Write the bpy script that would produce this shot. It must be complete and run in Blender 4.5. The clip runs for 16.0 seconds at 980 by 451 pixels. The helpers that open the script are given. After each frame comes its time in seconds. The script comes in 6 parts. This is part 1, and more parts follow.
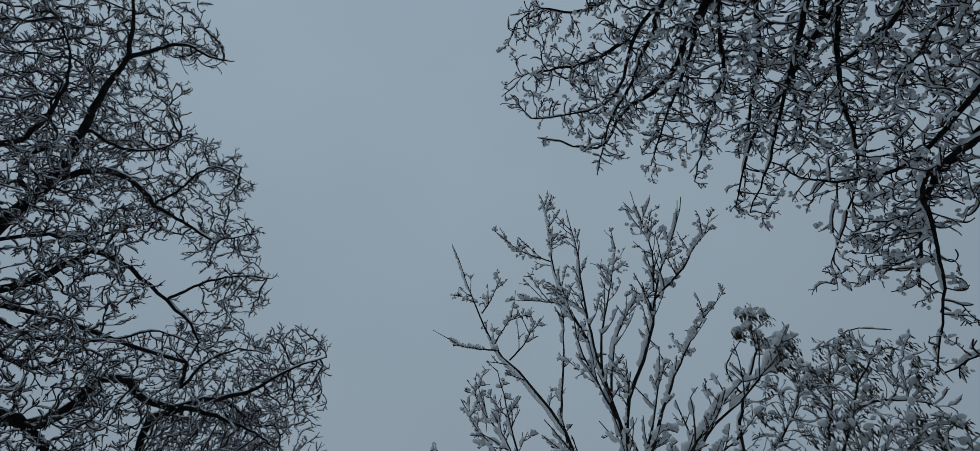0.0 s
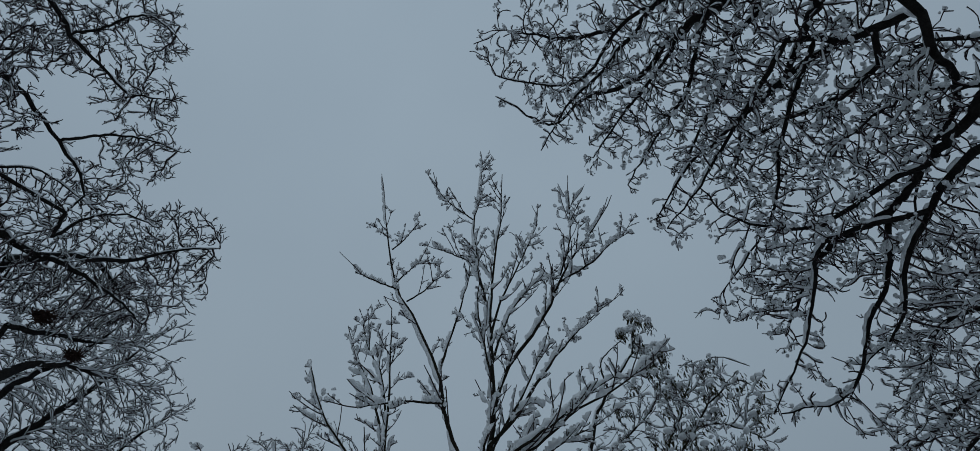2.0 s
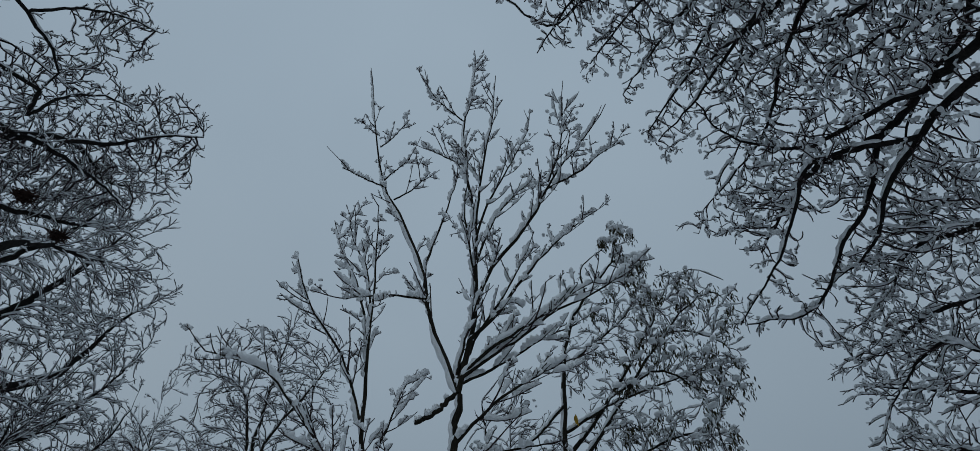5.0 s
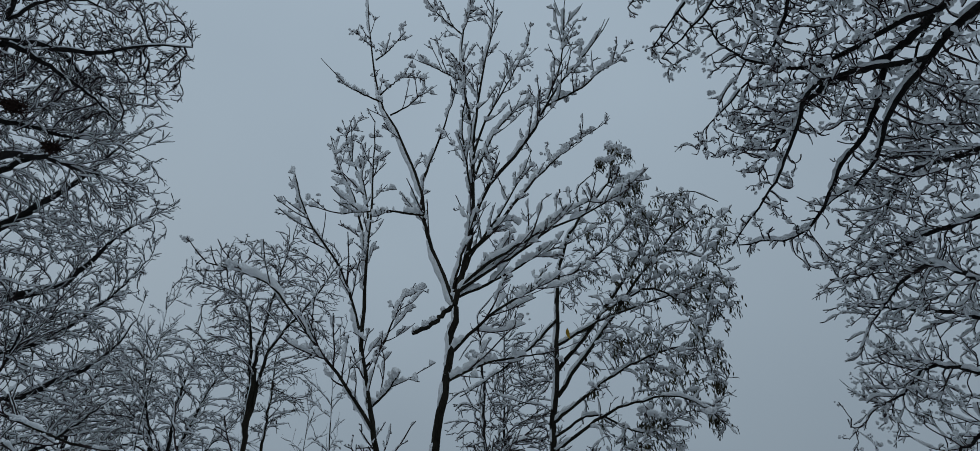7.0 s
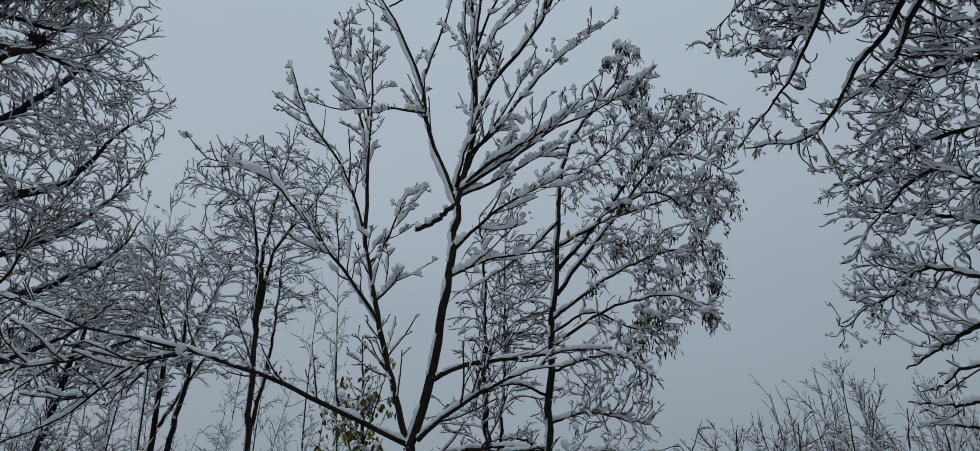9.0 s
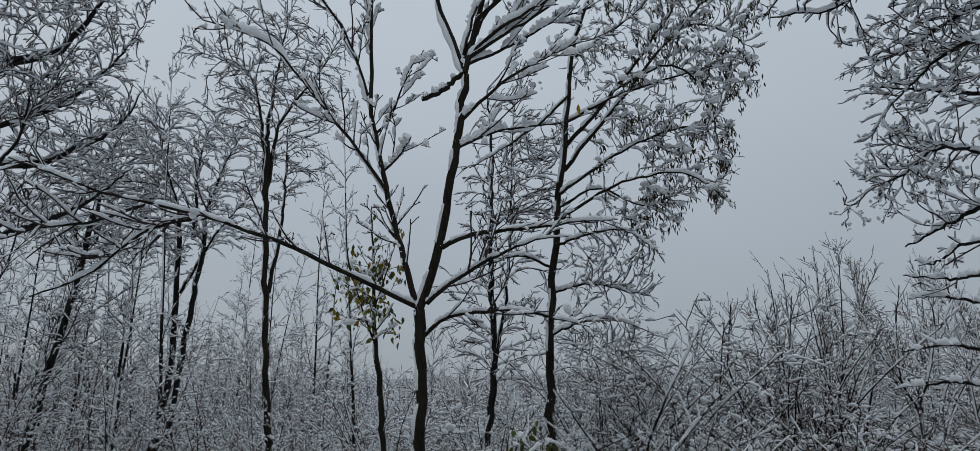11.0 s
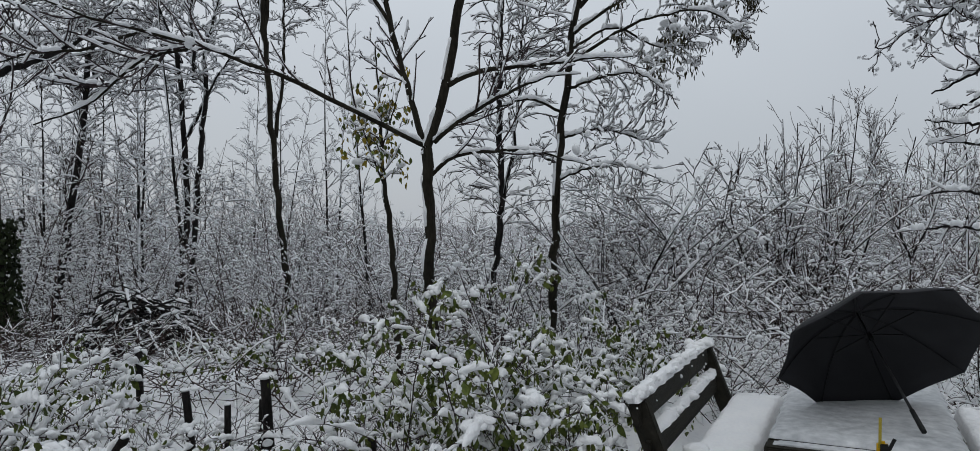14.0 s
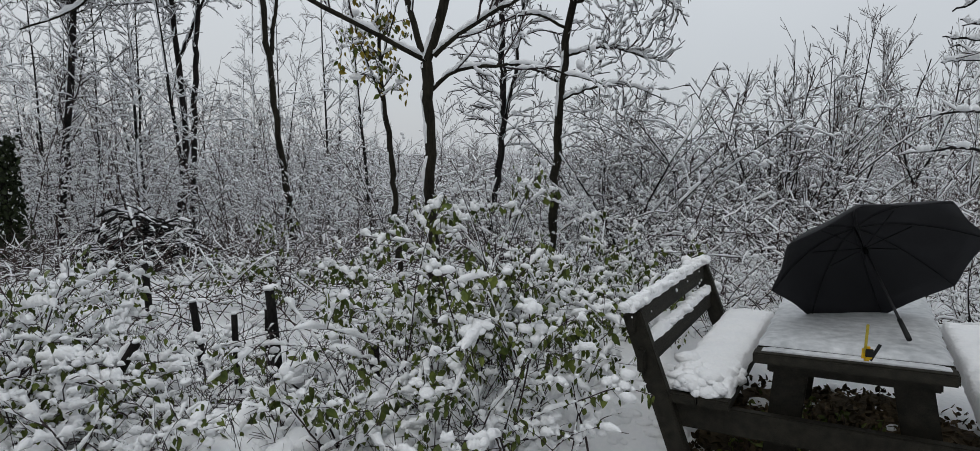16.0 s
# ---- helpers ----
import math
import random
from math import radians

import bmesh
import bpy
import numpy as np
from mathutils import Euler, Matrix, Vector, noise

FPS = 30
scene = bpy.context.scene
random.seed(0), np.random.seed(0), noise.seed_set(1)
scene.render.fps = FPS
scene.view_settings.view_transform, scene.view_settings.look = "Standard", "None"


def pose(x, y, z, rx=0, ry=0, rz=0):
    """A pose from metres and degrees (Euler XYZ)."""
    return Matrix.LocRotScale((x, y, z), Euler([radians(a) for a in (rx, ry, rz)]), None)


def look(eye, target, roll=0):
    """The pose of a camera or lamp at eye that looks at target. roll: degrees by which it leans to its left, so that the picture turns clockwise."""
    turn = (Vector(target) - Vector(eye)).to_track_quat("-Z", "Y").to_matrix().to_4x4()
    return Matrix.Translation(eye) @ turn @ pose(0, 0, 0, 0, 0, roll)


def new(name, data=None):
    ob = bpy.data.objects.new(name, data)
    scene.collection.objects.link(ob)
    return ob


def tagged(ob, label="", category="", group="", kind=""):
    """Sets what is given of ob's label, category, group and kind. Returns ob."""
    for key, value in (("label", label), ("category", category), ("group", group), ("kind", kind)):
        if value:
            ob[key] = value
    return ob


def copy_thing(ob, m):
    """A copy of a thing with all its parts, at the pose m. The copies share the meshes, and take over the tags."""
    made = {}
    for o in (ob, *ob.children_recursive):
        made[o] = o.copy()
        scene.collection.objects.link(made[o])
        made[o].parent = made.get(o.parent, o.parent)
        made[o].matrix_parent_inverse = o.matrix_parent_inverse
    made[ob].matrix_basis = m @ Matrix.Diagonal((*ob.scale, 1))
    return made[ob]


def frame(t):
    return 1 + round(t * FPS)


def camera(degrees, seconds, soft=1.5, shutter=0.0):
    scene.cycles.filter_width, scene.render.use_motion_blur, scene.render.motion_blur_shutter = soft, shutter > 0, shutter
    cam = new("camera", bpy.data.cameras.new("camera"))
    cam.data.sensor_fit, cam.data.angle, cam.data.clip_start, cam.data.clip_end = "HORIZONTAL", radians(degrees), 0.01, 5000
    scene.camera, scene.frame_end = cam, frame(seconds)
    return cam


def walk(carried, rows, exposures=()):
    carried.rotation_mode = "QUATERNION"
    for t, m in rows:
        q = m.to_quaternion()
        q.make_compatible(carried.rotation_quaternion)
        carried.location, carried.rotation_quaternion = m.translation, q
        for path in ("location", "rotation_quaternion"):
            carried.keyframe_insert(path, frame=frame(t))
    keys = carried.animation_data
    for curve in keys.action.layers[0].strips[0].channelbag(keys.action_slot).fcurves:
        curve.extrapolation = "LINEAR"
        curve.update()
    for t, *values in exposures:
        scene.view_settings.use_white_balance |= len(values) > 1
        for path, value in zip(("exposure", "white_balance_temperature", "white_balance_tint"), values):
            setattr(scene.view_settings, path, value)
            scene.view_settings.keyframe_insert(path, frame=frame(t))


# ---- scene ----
cam = camera(81.23, 16.0, soft=0.6)
EYE = 1.6
# seconds, place, turn in degrees
ROWS = [
    (0.0, 0.122, -0.188, 0.341, 148.33, 7.64, 21.13),
    (0.5, 0.090, -0.182, 0.346, 146.64, 8.21, 15.64),
    (1.0, 0.060, -0.183, 0.348, 142.66, 5.14, 5.03),
    (1.5, 0.047, -0.190, 0.346, 142.15, 4.78, 3.72),
    (2.0, 0.049, -0.192, 0.344, 141.64, 4.40, 2.86),
    (2.5, 0.054, -0.190, 0.342, 140.98, 4.08, 2.16),
    (3.0, 0.055, -0.183, 0.340, 140.14, 3.84, 1.57),
    (3.5, 0.047, -0.175, 0.339, 138.43, 3.69, 0.96),
    (4.0, 0.036, -0.167, 0.335, 136.32, 3.58, 0.46),
    (6.5, 0.021, -0.162, 0.300, 125.97, 2.96, -1.01),
    (7.0, 0.021, -0.159, 0.294, 124.03, 2.84, -1.09),
    (7.5, 0.017, -0.149, 0.285, 122.11, 2.70, -1.24),
    (8.0, 0.013, -0.133, 0.269, 120.13, 2.60, -1.31),
    (8.5, 0.013, -0.117, 0.252, 117.51, 2.44, -1.29),
    (9.0, 0.011, -0.100, 0.237, 114.78, 2.27, -1.22),
    (11.5, -0.010, -0.039, 0.151, 100.23, 1.26, -0.84),
    (12.0, -0.015, -0.027, 0.125, 97.71, 1.21, -0.78),
    (12.5, -0.011, -0.023, 0.105, 94.74, 0.97, -0.53),
    (13.0, -0.009, -0.016, 0.093, 92.22, 0.76, -0.35),
    (13.5, -0.009, -0.009, 0.083, 90.05, 0.64, -0.29),
    (14.0, -0.006, -0.001, 0.072, 88.29, 0.52, -0.18),
    (14.5, -0.001, 0.001, 0.059, 86.47, 0.45, -0.01),
    (15.0, -0.001, 0.002, 0.037, 84.48, 0.34, 0.01),
    (15.5, -0.003, 0.002, 0.017, 83.13, 0.08, 0.02),
    (16.0, -0.000, 0.000, -0.000, 81.00, -0.00, -0.00),
]
walk(cam, [(t, pose(x, y, EYE + z, rx, ry, rz)) for t, x, y, z, rx, ry, rz in ROWS],
     exposures=[(0.0, -1.27, 5500, 0), (1.0, -1.26, 5500, 0), (4.0, -1.19, 5500, 0), (6.5, -0.99, 5550, 1), (7.5, -0.92, 5680, 2), (8.0, -0.85, 5740, 3), (8.5, -0.73, 5800, 3), (9.0, -0.7, 5850, 4), (11.5, -0.35, 6080, 7), (12.5, -0.14, 6200, 8), (13.0, -0.09, 6250, 8), (14.5, -0.03, 6350, 9), (15.0, 0.08, 6400, 9), (16.0, 0.13, 6480, 9)])

# ---- light: an even overcast sky, brightest overhead ----
world = bpy.data.worlds.new("overcast_sky")
scene.world = world
world.use_nodes = True
wn, wl = world.node_tree.nodes, world.node_tree.links
bg = wn["Background"]
sky = wn.new("ShaderNodeTexSky")
sky.sky_type, sky.sun_disc = "NISHITA", False
sky.sun_elevation, sky.sun_rotation = radians(28), radians(-35)
cloud = wn.new("ShaderNodeTexNoise")
cloud.inputs["Scale"].default_value, cloud.inputs["Detail"].default_value = 1.6, 3.0
tone = wn.new("ShaderNodeValToRGB")
tone.color_ramp.elements[0].position, tone.color_ramp.elements[1].position = 0.3, 0.7
tone.color_ramp.elements[0].color = (5.9, 6.25, 6.7, 1)
tone.color_ramp.elements[1].color = (6.6, 6.95, 7.37, 1)
veil = wn.new("ShaderNodeMix")
veil.data_type = "RGBA"
veil.inputs["Factor"].default_value = 0.97
wl.new(cloud.outputs["Fac"], tone.inputs["Fac"])
wl.new(sky.outputs["Color"], veil.inputs["A"])
wl.new(tone.outputs["Color"], veil.inputs["B"])
# an overcast sky is brighter overhead than at the horizon
where = wn.new("ShaderNodeTexCoord")
parts = wn.new("ShaderNodeSeparateXYZ")
lift = wn.new("ShaderNodeMapRange")
lift.inputs["To Min"].default_value, lift.inputs["To Max"].default_value = 0.076, 0.135
wl.new(where.outputs["Generated"], parts.inputs["Vector"])
wl.new(parts.outputs["Z"], lift.inputs["Value"])
wl.new(veil.outputs["Result"], bg.inputs["Color"])
wl.new(lift.outputs["Result"], bg.inputs["Strength"])
sun = new("sun", bpy.data.lights.new("sun", "SUN"))
sun.data.energy, sun.data.angle, sun.data.color = 0.5, radians(40), (1.0, 0.97, 0.93)
sun.matrix_world = look((0, 0, 30), (8, 14, 0))


# ---- materials ----
def material(name, dark, light, scale=8.0, rough=0.9, bump=0.3, fine=60.0, per_object=0.0, stretch=(1, 1, 1), spread=(0.35, 0.65)):
    """A surface that varies between two colours at a coarse and a fine scale, with relief."""
    m = bpy.data.materials.new(name)
    m.use_nodes = True
    n, l = m.node_tree.nodes, m.node_tree.links
    b = n["Principled BSDF"]
    b.inputs["Roughness"].default_value = rough
    b.inputs["Specular IOR Level"].default_value = 0.15
    geo = n.new("ShaderNodeTexCoord")
    mp = n.new("ShaderNodeMapping")
    mp.inputs["Scale"].default_value = stretch
    l.new(geo.outputs["Object"], mp.inputs["Vector"])
    a, c = n.new("ShaderNodeTexNoise"), n.new("ShaderNodeTexNoise")
    for t, s in ((a, scale), (c, fine)):
        t.inputs["Scale"].default_value, t.inputs["Detail"].default_value = s, 4.0
        l.new(mp.outputs["Vector"], t.inputs["Vector"])
    mean = n.new("ShaderNodeMath")
    mean.operation = "MULTIPLY_ADD"
    mean.inputs[1].default_value = 0.45
    l.new(c.outputs["Fac"], mean.inputs[0])
    half = n.new("ShaderNodeMath")
    half.operation = "MULTIPLY"
    half.inputs[1].default_value = 0.55
    l.new(a.outputs["Fac"], half.inputs[0])
    l.new(half.outputs[0], mean.inputs[2])
    ramp = n.new("ShaderNodeValToRGB")
    ramp.color_ramp.elements[0].position, ramp.color_ramp.elements[1].position = spread
    ramp.color_ramp.elements[0].color, ramp.color_ramp.elements[1].color = (*dark, 1), (*light, 1)
    l.new(mean.outputs[0], ramp.inputs["Fac"])
    out = ramp.outputs["Color"]
    if per_object:
        isl = n.new("ShaderNodeNewGeometry")
        hsv = n.new("ShaderNodeHueSaturation")
        val = n.new("ShaderNodeMapRange")
        val.inputs["To Min"].default_value, val.inputs["To Max"].default_value = 1 - per_object, 1 + per_object
        l.new(isl.outputs["Random Per Island"], val.inputs["Value"])
        l.new(val.outputs["Result"], hsv.inputs["Value"])
        l.new(out, hsv.inputs["Color"])
        out = hsv.outputs["Color"]
    l.new(out, b.inputs["Base Color"])
    if bump:
        bp = n.new("ShaderNodeBump")
        bp.inputs["Strength"].default_value, bp.inputs["Distance"].default_value = bump, 0.01
        l.new(c.outputs["Fac"], bp.inputs["Height"])
        l.new(bp.outputs["Normal"], b.inputs["Normal"])
    m.diffuse_color = (*light, 1)
    return m


BARK = material("dark_wet_bark", (0.006, 0.0055, 0.0055), (0.028, 0.025, 0.023), 10, 0.9, 0.6, 70, stretch=(1, 1, 0.35))
BARK_MOSS = material("mossy_bark", (0.008, 0.007, 0.0052), (0.034, 0.03, 0.021), 7, 0.9, 0.6, 60, stretch=(1, 1, 0.35))
TWIG = material("twig_bark", (0.022, 0.016, 0.017), (0.075, 0.056, 0.056), 6, 0.9, 0.0)
SNOW = material("snow", (0.85, 0.86, 0.875), (0.92, 0.92, 0.92), 5, 0.75, 0.9, 55)
# thin wet snow, its grey deepened to hold the umbrella's shade
SHADED_WET_SNOW = material("shaded_wet_snow", (0.4, 0.415, 0.43), (0.7, 0.71, 0.72), 1.8, 0.6, 0.6, 26, spread=(0.36, 0.62))
SNOW_TWIG = material("twig_snow", (0.85, 0.86, 0.88), (0.92, 0.925, 0.93), 4, 0.8, 0.0)
LEAF_GREEN = material("green_leaf", (0.032, 0.052, 0.012), (0.14, 0.165, 0.034), 3, 0.5, 0.0, 30, per_object=0.4)
LEAF_YELLOW = material("yellowing_leaf", (0.1, 0.085, 0.012), (0.3, 0.22, 0.03), 3, 0.55, 0.0, 30, per_object=0.45)
LEAF_GOLD = material("golden_leaf", (0.35, 0.2, 0.015), (0.6, 0.38, 0.03), 12, 0.5, 0.0)
SEED = material("dry_seed_keys", (0.03, 0.027, 0.015), (0.075, 0.065, 0.035), 3, 0.8, 0.0, 30, per_object=0.3)
PLANK = material("dark_weathered_wood", (0.011, 0.0101, 0.0078), (0.033, 0.0302, 0.0224), 5, 0.7, 0.5, 45, stretch=(6, 0.5, 6))
CLOTH = material("black_umbrella_cloth", (0.027, 0.027, 0.029), (0.041, 0.041, 0.045), 6, 0.75, 0.1, 300)
BLACK = material("black_plastic", (0.008, 0.008, 0.008), (0.016, 0.016, 0.016), 12, 0.4, 0.0)
STEEL = material("dark_steel", (0.014, 0.014, 0.015), (0.03, 0.03, 0.032), 20, 0.45, 0.0)
YELLOW = material("yellow_plastic", (0.55, 0.33, 0.01), (0.7, 0.45, 0.02), 20, 0.4, 0.0)


TAPE = material("tape_blade", (0.3, 0.24, 0.03), (0.42, 0.34, 0.05), 60, 0.5, 0.0, 400)
IVY = material("ivy_leaf", (0.008, 0.013, 0.005), (0.028, 0.038, 0.013), 3, 0.45, 0.0, 30, per_object=0.4)
NEST = material("nest_sticks", (0.02, 0.012, 0.01), (0.06, 0.035, 0.028), 8, 0.9, 0.0)
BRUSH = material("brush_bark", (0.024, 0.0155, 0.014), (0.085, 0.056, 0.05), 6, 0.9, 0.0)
LITTER = material("brown_leaf_litter", (0.03, 0.023, 0.014), (0.13, 0.095, 0.055), 9, 0.9, 0.6, 60, per_object=0.4)


def ground_material():
    """Snow near by; far off the wooded hills, bare crowns mottled with snow. The dark mottling sets in from 7.5 m."""
    m = material("snowy_ground", (0.82, 0.83, 0.845), (0.9, 0.9, 0.9), 3, 0.8, 0.5, 40)
    n, l = m.node_tree.nodes, m.node_tree.links
    b = n["Principled BSDF"]
    near = b.inputs["Base Color"].links[0].from_socket
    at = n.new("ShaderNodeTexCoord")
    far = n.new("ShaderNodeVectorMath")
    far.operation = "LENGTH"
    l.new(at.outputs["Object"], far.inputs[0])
    # starts within the thicket, where the darker colour tones down the white floor
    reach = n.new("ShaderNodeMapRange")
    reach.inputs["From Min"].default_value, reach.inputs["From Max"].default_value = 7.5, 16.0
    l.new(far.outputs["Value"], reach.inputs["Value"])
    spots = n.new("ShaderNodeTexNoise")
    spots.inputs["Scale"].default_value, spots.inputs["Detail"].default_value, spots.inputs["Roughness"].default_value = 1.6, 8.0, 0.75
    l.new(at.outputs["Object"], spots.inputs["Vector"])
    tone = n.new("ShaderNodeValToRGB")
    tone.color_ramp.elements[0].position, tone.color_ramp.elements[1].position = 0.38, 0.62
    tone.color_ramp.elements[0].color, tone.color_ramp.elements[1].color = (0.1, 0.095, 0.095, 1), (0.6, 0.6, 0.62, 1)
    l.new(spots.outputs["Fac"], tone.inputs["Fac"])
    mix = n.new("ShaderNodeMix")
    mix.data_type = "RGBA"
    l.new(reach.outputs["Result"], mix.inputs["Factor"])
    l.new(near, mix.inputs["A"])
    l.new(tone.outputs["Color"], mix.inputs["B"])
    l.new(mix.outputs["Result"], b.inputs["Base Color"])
    return m


# ---- mesh helpers ----
def part(name, data, mat, parent=None, label="", kind=""):
    """Links mesh data (a mesh, or vertices and faces) as one object under a thing."""
    if isinstance(data, bmesh.types.BMesh):
        me = bpy.data.meshes.new(name)
        data.to_mesh(me)
        data.free()
    elif isinstance(data, tuple):
        me = bpy.data.meshes.new(name)
        v, f = data
        fill(me, np.asarray(v, np.float32), np.asarray(f, np.int32))
    else:
        me = data
    if mat is not None and not me.materials:
        me.materials.append(mat)
    ob = new(name, me)
    if parent is not None:
        ob.parent = parent
    return tagged(ob, label, kind=kind)


def fill(me, v, f):
    """Vertices (n, 3) and faces (m, 3 or 4) into a smooth-shaded mesh."""
    k = f.shape[1]
    me.vertices.add(len(v))
    me.vertices.foreach_set("co", v.ravel())
    me.loops.add(f.size)
    me.loops.foreach_set("vertex_index", f.ravel())
    me.polygons.add(len(f))
    me.polygons.foreach_set("loop_start", np.arange(0, f.size, k, dtype=np.int32))
    me.polygons.foreach_set("use_smooth", np.ones(len(f), bool))
    me.update(calc_edges=True)


def merged(pieces):
    """Joins (vertices, faces) pieces into one."""
    vs, fs, o = [], [], 0
    if any(f.shape[1] == 3 for v, f in pieces):
        pieces = [(v, f if f.shape[1] == 3 else tri(f)) for v, f in pieces]
    for v, f in pieces:
        if len(v):
            vs.append(v)
            fs.append(f + o)
            o += len(v)
    return np.concatenate(vs), np.concatenate(fs)


def tri(q):
    """Quads as triangles."""
    return np.concatenate([q[:, [0, 1, 2]], q[:, [0, 2, 3]]])


def unit(a):
    return a / np.maximum(np.linalg.norm(a, axis=-1, keepdims=True), 1e-9)


def axes(P):
    """Tangent, level side and upper side along lines P (n, k, 3)."""
    T = unit(np.gradient(P, axis=1))
    S = np.stack([T[..., 1], -T[..., 0], np.zeros(T.shape[:2])], -1)
    S[np.linalg.norm(S, axis=-1) < 1e-3] = (1, 0, 0)
    S = unit(S)
    return T, S, np.cross(S, T)


def rings(C, S, U, w, h, ang):
    """Closed sections round lines: quads."""
    n, k = C.shape[:2]
    q = len(ang)
    c, s = np.cos(ang), np.sin(ang)
    V = C[:, :, None] + S[:, :, None] * (w[..., None] * c)[..., None] + U[:, :, None] * (h[..., None] * s)[..., None]
    base = (np.arange(n)[:, None, None] * k + np.arange(k - 1)[None, :, None]) * q
    a = base + np.arange(q)
    b = base + (np.arange(q) + 1) % q
    return V.reshape(-1, 3), np.stack([a, b, b + q, a + q], -1).reshape(-1, 4)


def tubes(P, R, sides=4):
    T = unit(np.gradient(P, axis=1))
    off = np.eye(3)[np.abs(T.mean(1)).argmin(1)][:, None]
    S = unit(np.cross(T, off))
    return rings(P, S, np.cross(S, T), R, R, np.arange(sides) * 2 * np.pi / sides + 0.3)


def lump(sub):
    bm = bmesh.new()
    if sub:
        bmesh.ops.create_icosphere(bm, subdivisions=sub, radius=1)
        v, f = np.array([q.co[:] for q in bm.verts]), np.array([[q.index for q in p.verts] for p in bm.faces])
    else:
        v = np.array([(1, 0, 0.1), (-1, 0, 0.1), (0.1, 0, 0.95), (0, 1, -0.25), (0, -1, -0.25)], float)
        f = np.array([(0, 3, 2), (0, 2, 4), (0, 4, 3), (1, 2, 3), (1, 4, 2), (1, 3, 4)])
    bm.free()
    return v, f


LUMP = [lump(0), lump(1), lump(2)]


def beads(rng, P, R, size, share, kind=0, long=1.7):
    """Separate small lumps of snow caught along thin lines."""
    T, S, U = axes(P)
    pick = rng.random(R.shape) < share
    pick[:, 0] = False
    c, t, s, u, r = P[pick], T[pick], S[pick], U[pick], R[pick]
    v, f = LUMP[kind]
    n = len(c)
    z = size * rng.uniform(0.45, 1.35, (n, 1))
    a, b, h = z * long * rng.uniform(0.6, 1.3, (n, 1)), z * rng.uniform(0.6, 1.0, (n, 1)), z * rng.uniform(0.6, 1.0, (n, 1))
    c = c + np.array([0, 0, 1.0]) * (r[:, None] * 0.7 + h * (0.3, 0.7, 0.75)[kind])
    jit = 1 + rng.uniform(-0.2, 0.2, (n, len(v), 1))
    V = c[:, None] + jit * (v[None, :, 0:1] * (a[:, None] * t[:, None]) + v[None, :, 1:2] * (b[:, None] * s[:, None]) + v[None, :, 2:3] * (h[:, None] * u[:, None]))
    return V.reshape(-1, 3), (np.arange(n)[:, None, None] * len(v) + f).reshape(-1, 3)


def finer(P, R, m):
    """The same lines with m places each."""
    k = P.shape[1]
    f = np.linspace(0, k - 1, m)
    i = np.minimum(f.astype(int), k - 2)
    t = f - i
    return P[:, i] * (1 - t)[None, :, None] + P[:, i + 1] * t[None, :, None], R[:, i] * (1 - t) + R[:, i + 1] * t


def spline(pts, k):
    """A smooth line through points, cut into k places."""
    p = np.array(pts, float)
    p = np.concatenate([[2 * p[0] - p[1]], p, [2 * p[-1] - p[-2]]])
    d = np.concatenate([[0], np.cumsum(np.linalg.norm(np.diff(p[1:-1], axis=0), axis=1))])
    x = np.linspace(0, d[-1], k)
    i = np.clip(np.searchsorted(d, x, "right") - 1, 0, len(d) - 2)
    t = ((x - d[i]) / (d[i + 1] - d[i]))[:, None]
    a, b, c, e = p[i], p[i + 1], p[i + 2], p[i + 3]
    return 0.5 * (2 * b + (c - a) * t + (2 * a - 5 * b + 4 * c - e) * t ** 2 + (3 * b - a - 3 * c + e) * t ** 3)


def sprout(rng, P, R, per_m, length, angle, up=0.0, wob=0.25, k=5, start=0.15, thin=0.65, level=0.0, taper=0.4, shrink=0.55, least=0.003):
    """Side shoots along lines."""
    n, m = R.shape
    ln = np.linalg.norm(np.diff(P, axis=1), axis=2).sum(1)
    idx = np.repeat(np.arange(n), rng.poisson(per_m * ln * (1 - start)))
    s = rng.uniform(start, 1, len(idx))
    f = s * (m - 1)
    i = np.minimum(f.astype(int), m - 2)
    t = (f - i)[:, None]
    base = P[idx, i] * (1 - t) + P[idx, i + 1] * t
    rad = R[idx, i] * (1 - t[:, 0]) + R[idx, i + 1] * t[:, 0]
    T = unit(P[idx, i + 1] - P[idx, i])
    v = rng.normal(size=T.shape)
    v[:, 2] *= 1 - level
    v = unit(v - (v * T).sum(1, keepdims=True) * T)
    a = np.radians(angle) * rng.uniform(0.65, 1.25, (len(idx), 1))
    D = np.cos(a) * T + np.sin(a) * v
    l = length * rng.uniform(0.45, 1.3, len(idx)) * (1.1 - shrink * s)
    out = np.empty((len(idx), k, 3))
    out[:, 0] = base
    for j in range(1, k):
        D = unit(D + rng.normal(0, wob, D.shape) + np.array([0, 0, up]))
        out[:, j] = out[:, j - 1] + D * (l / (k - 1))[:, None]
    r0 = np.maximum(np.minimum(rad * thin, 0.003 + l * 0.012), least)
    return out, r0[:, None] * np.linspace(1, taper, k)[None]


LEAF = np.array([(0, 0, 0), (0.2, 0.2, 0.05), (0.29, 0.45, 0.08), (0.18, 0.75, 0.05), (0, 1.05, -0.06), (-0.18, 0.75, 0.05), (-0.29, 0.45, 0.08), (-0.2, 0.2, 0.05), (0, 0.5, -0.03)])
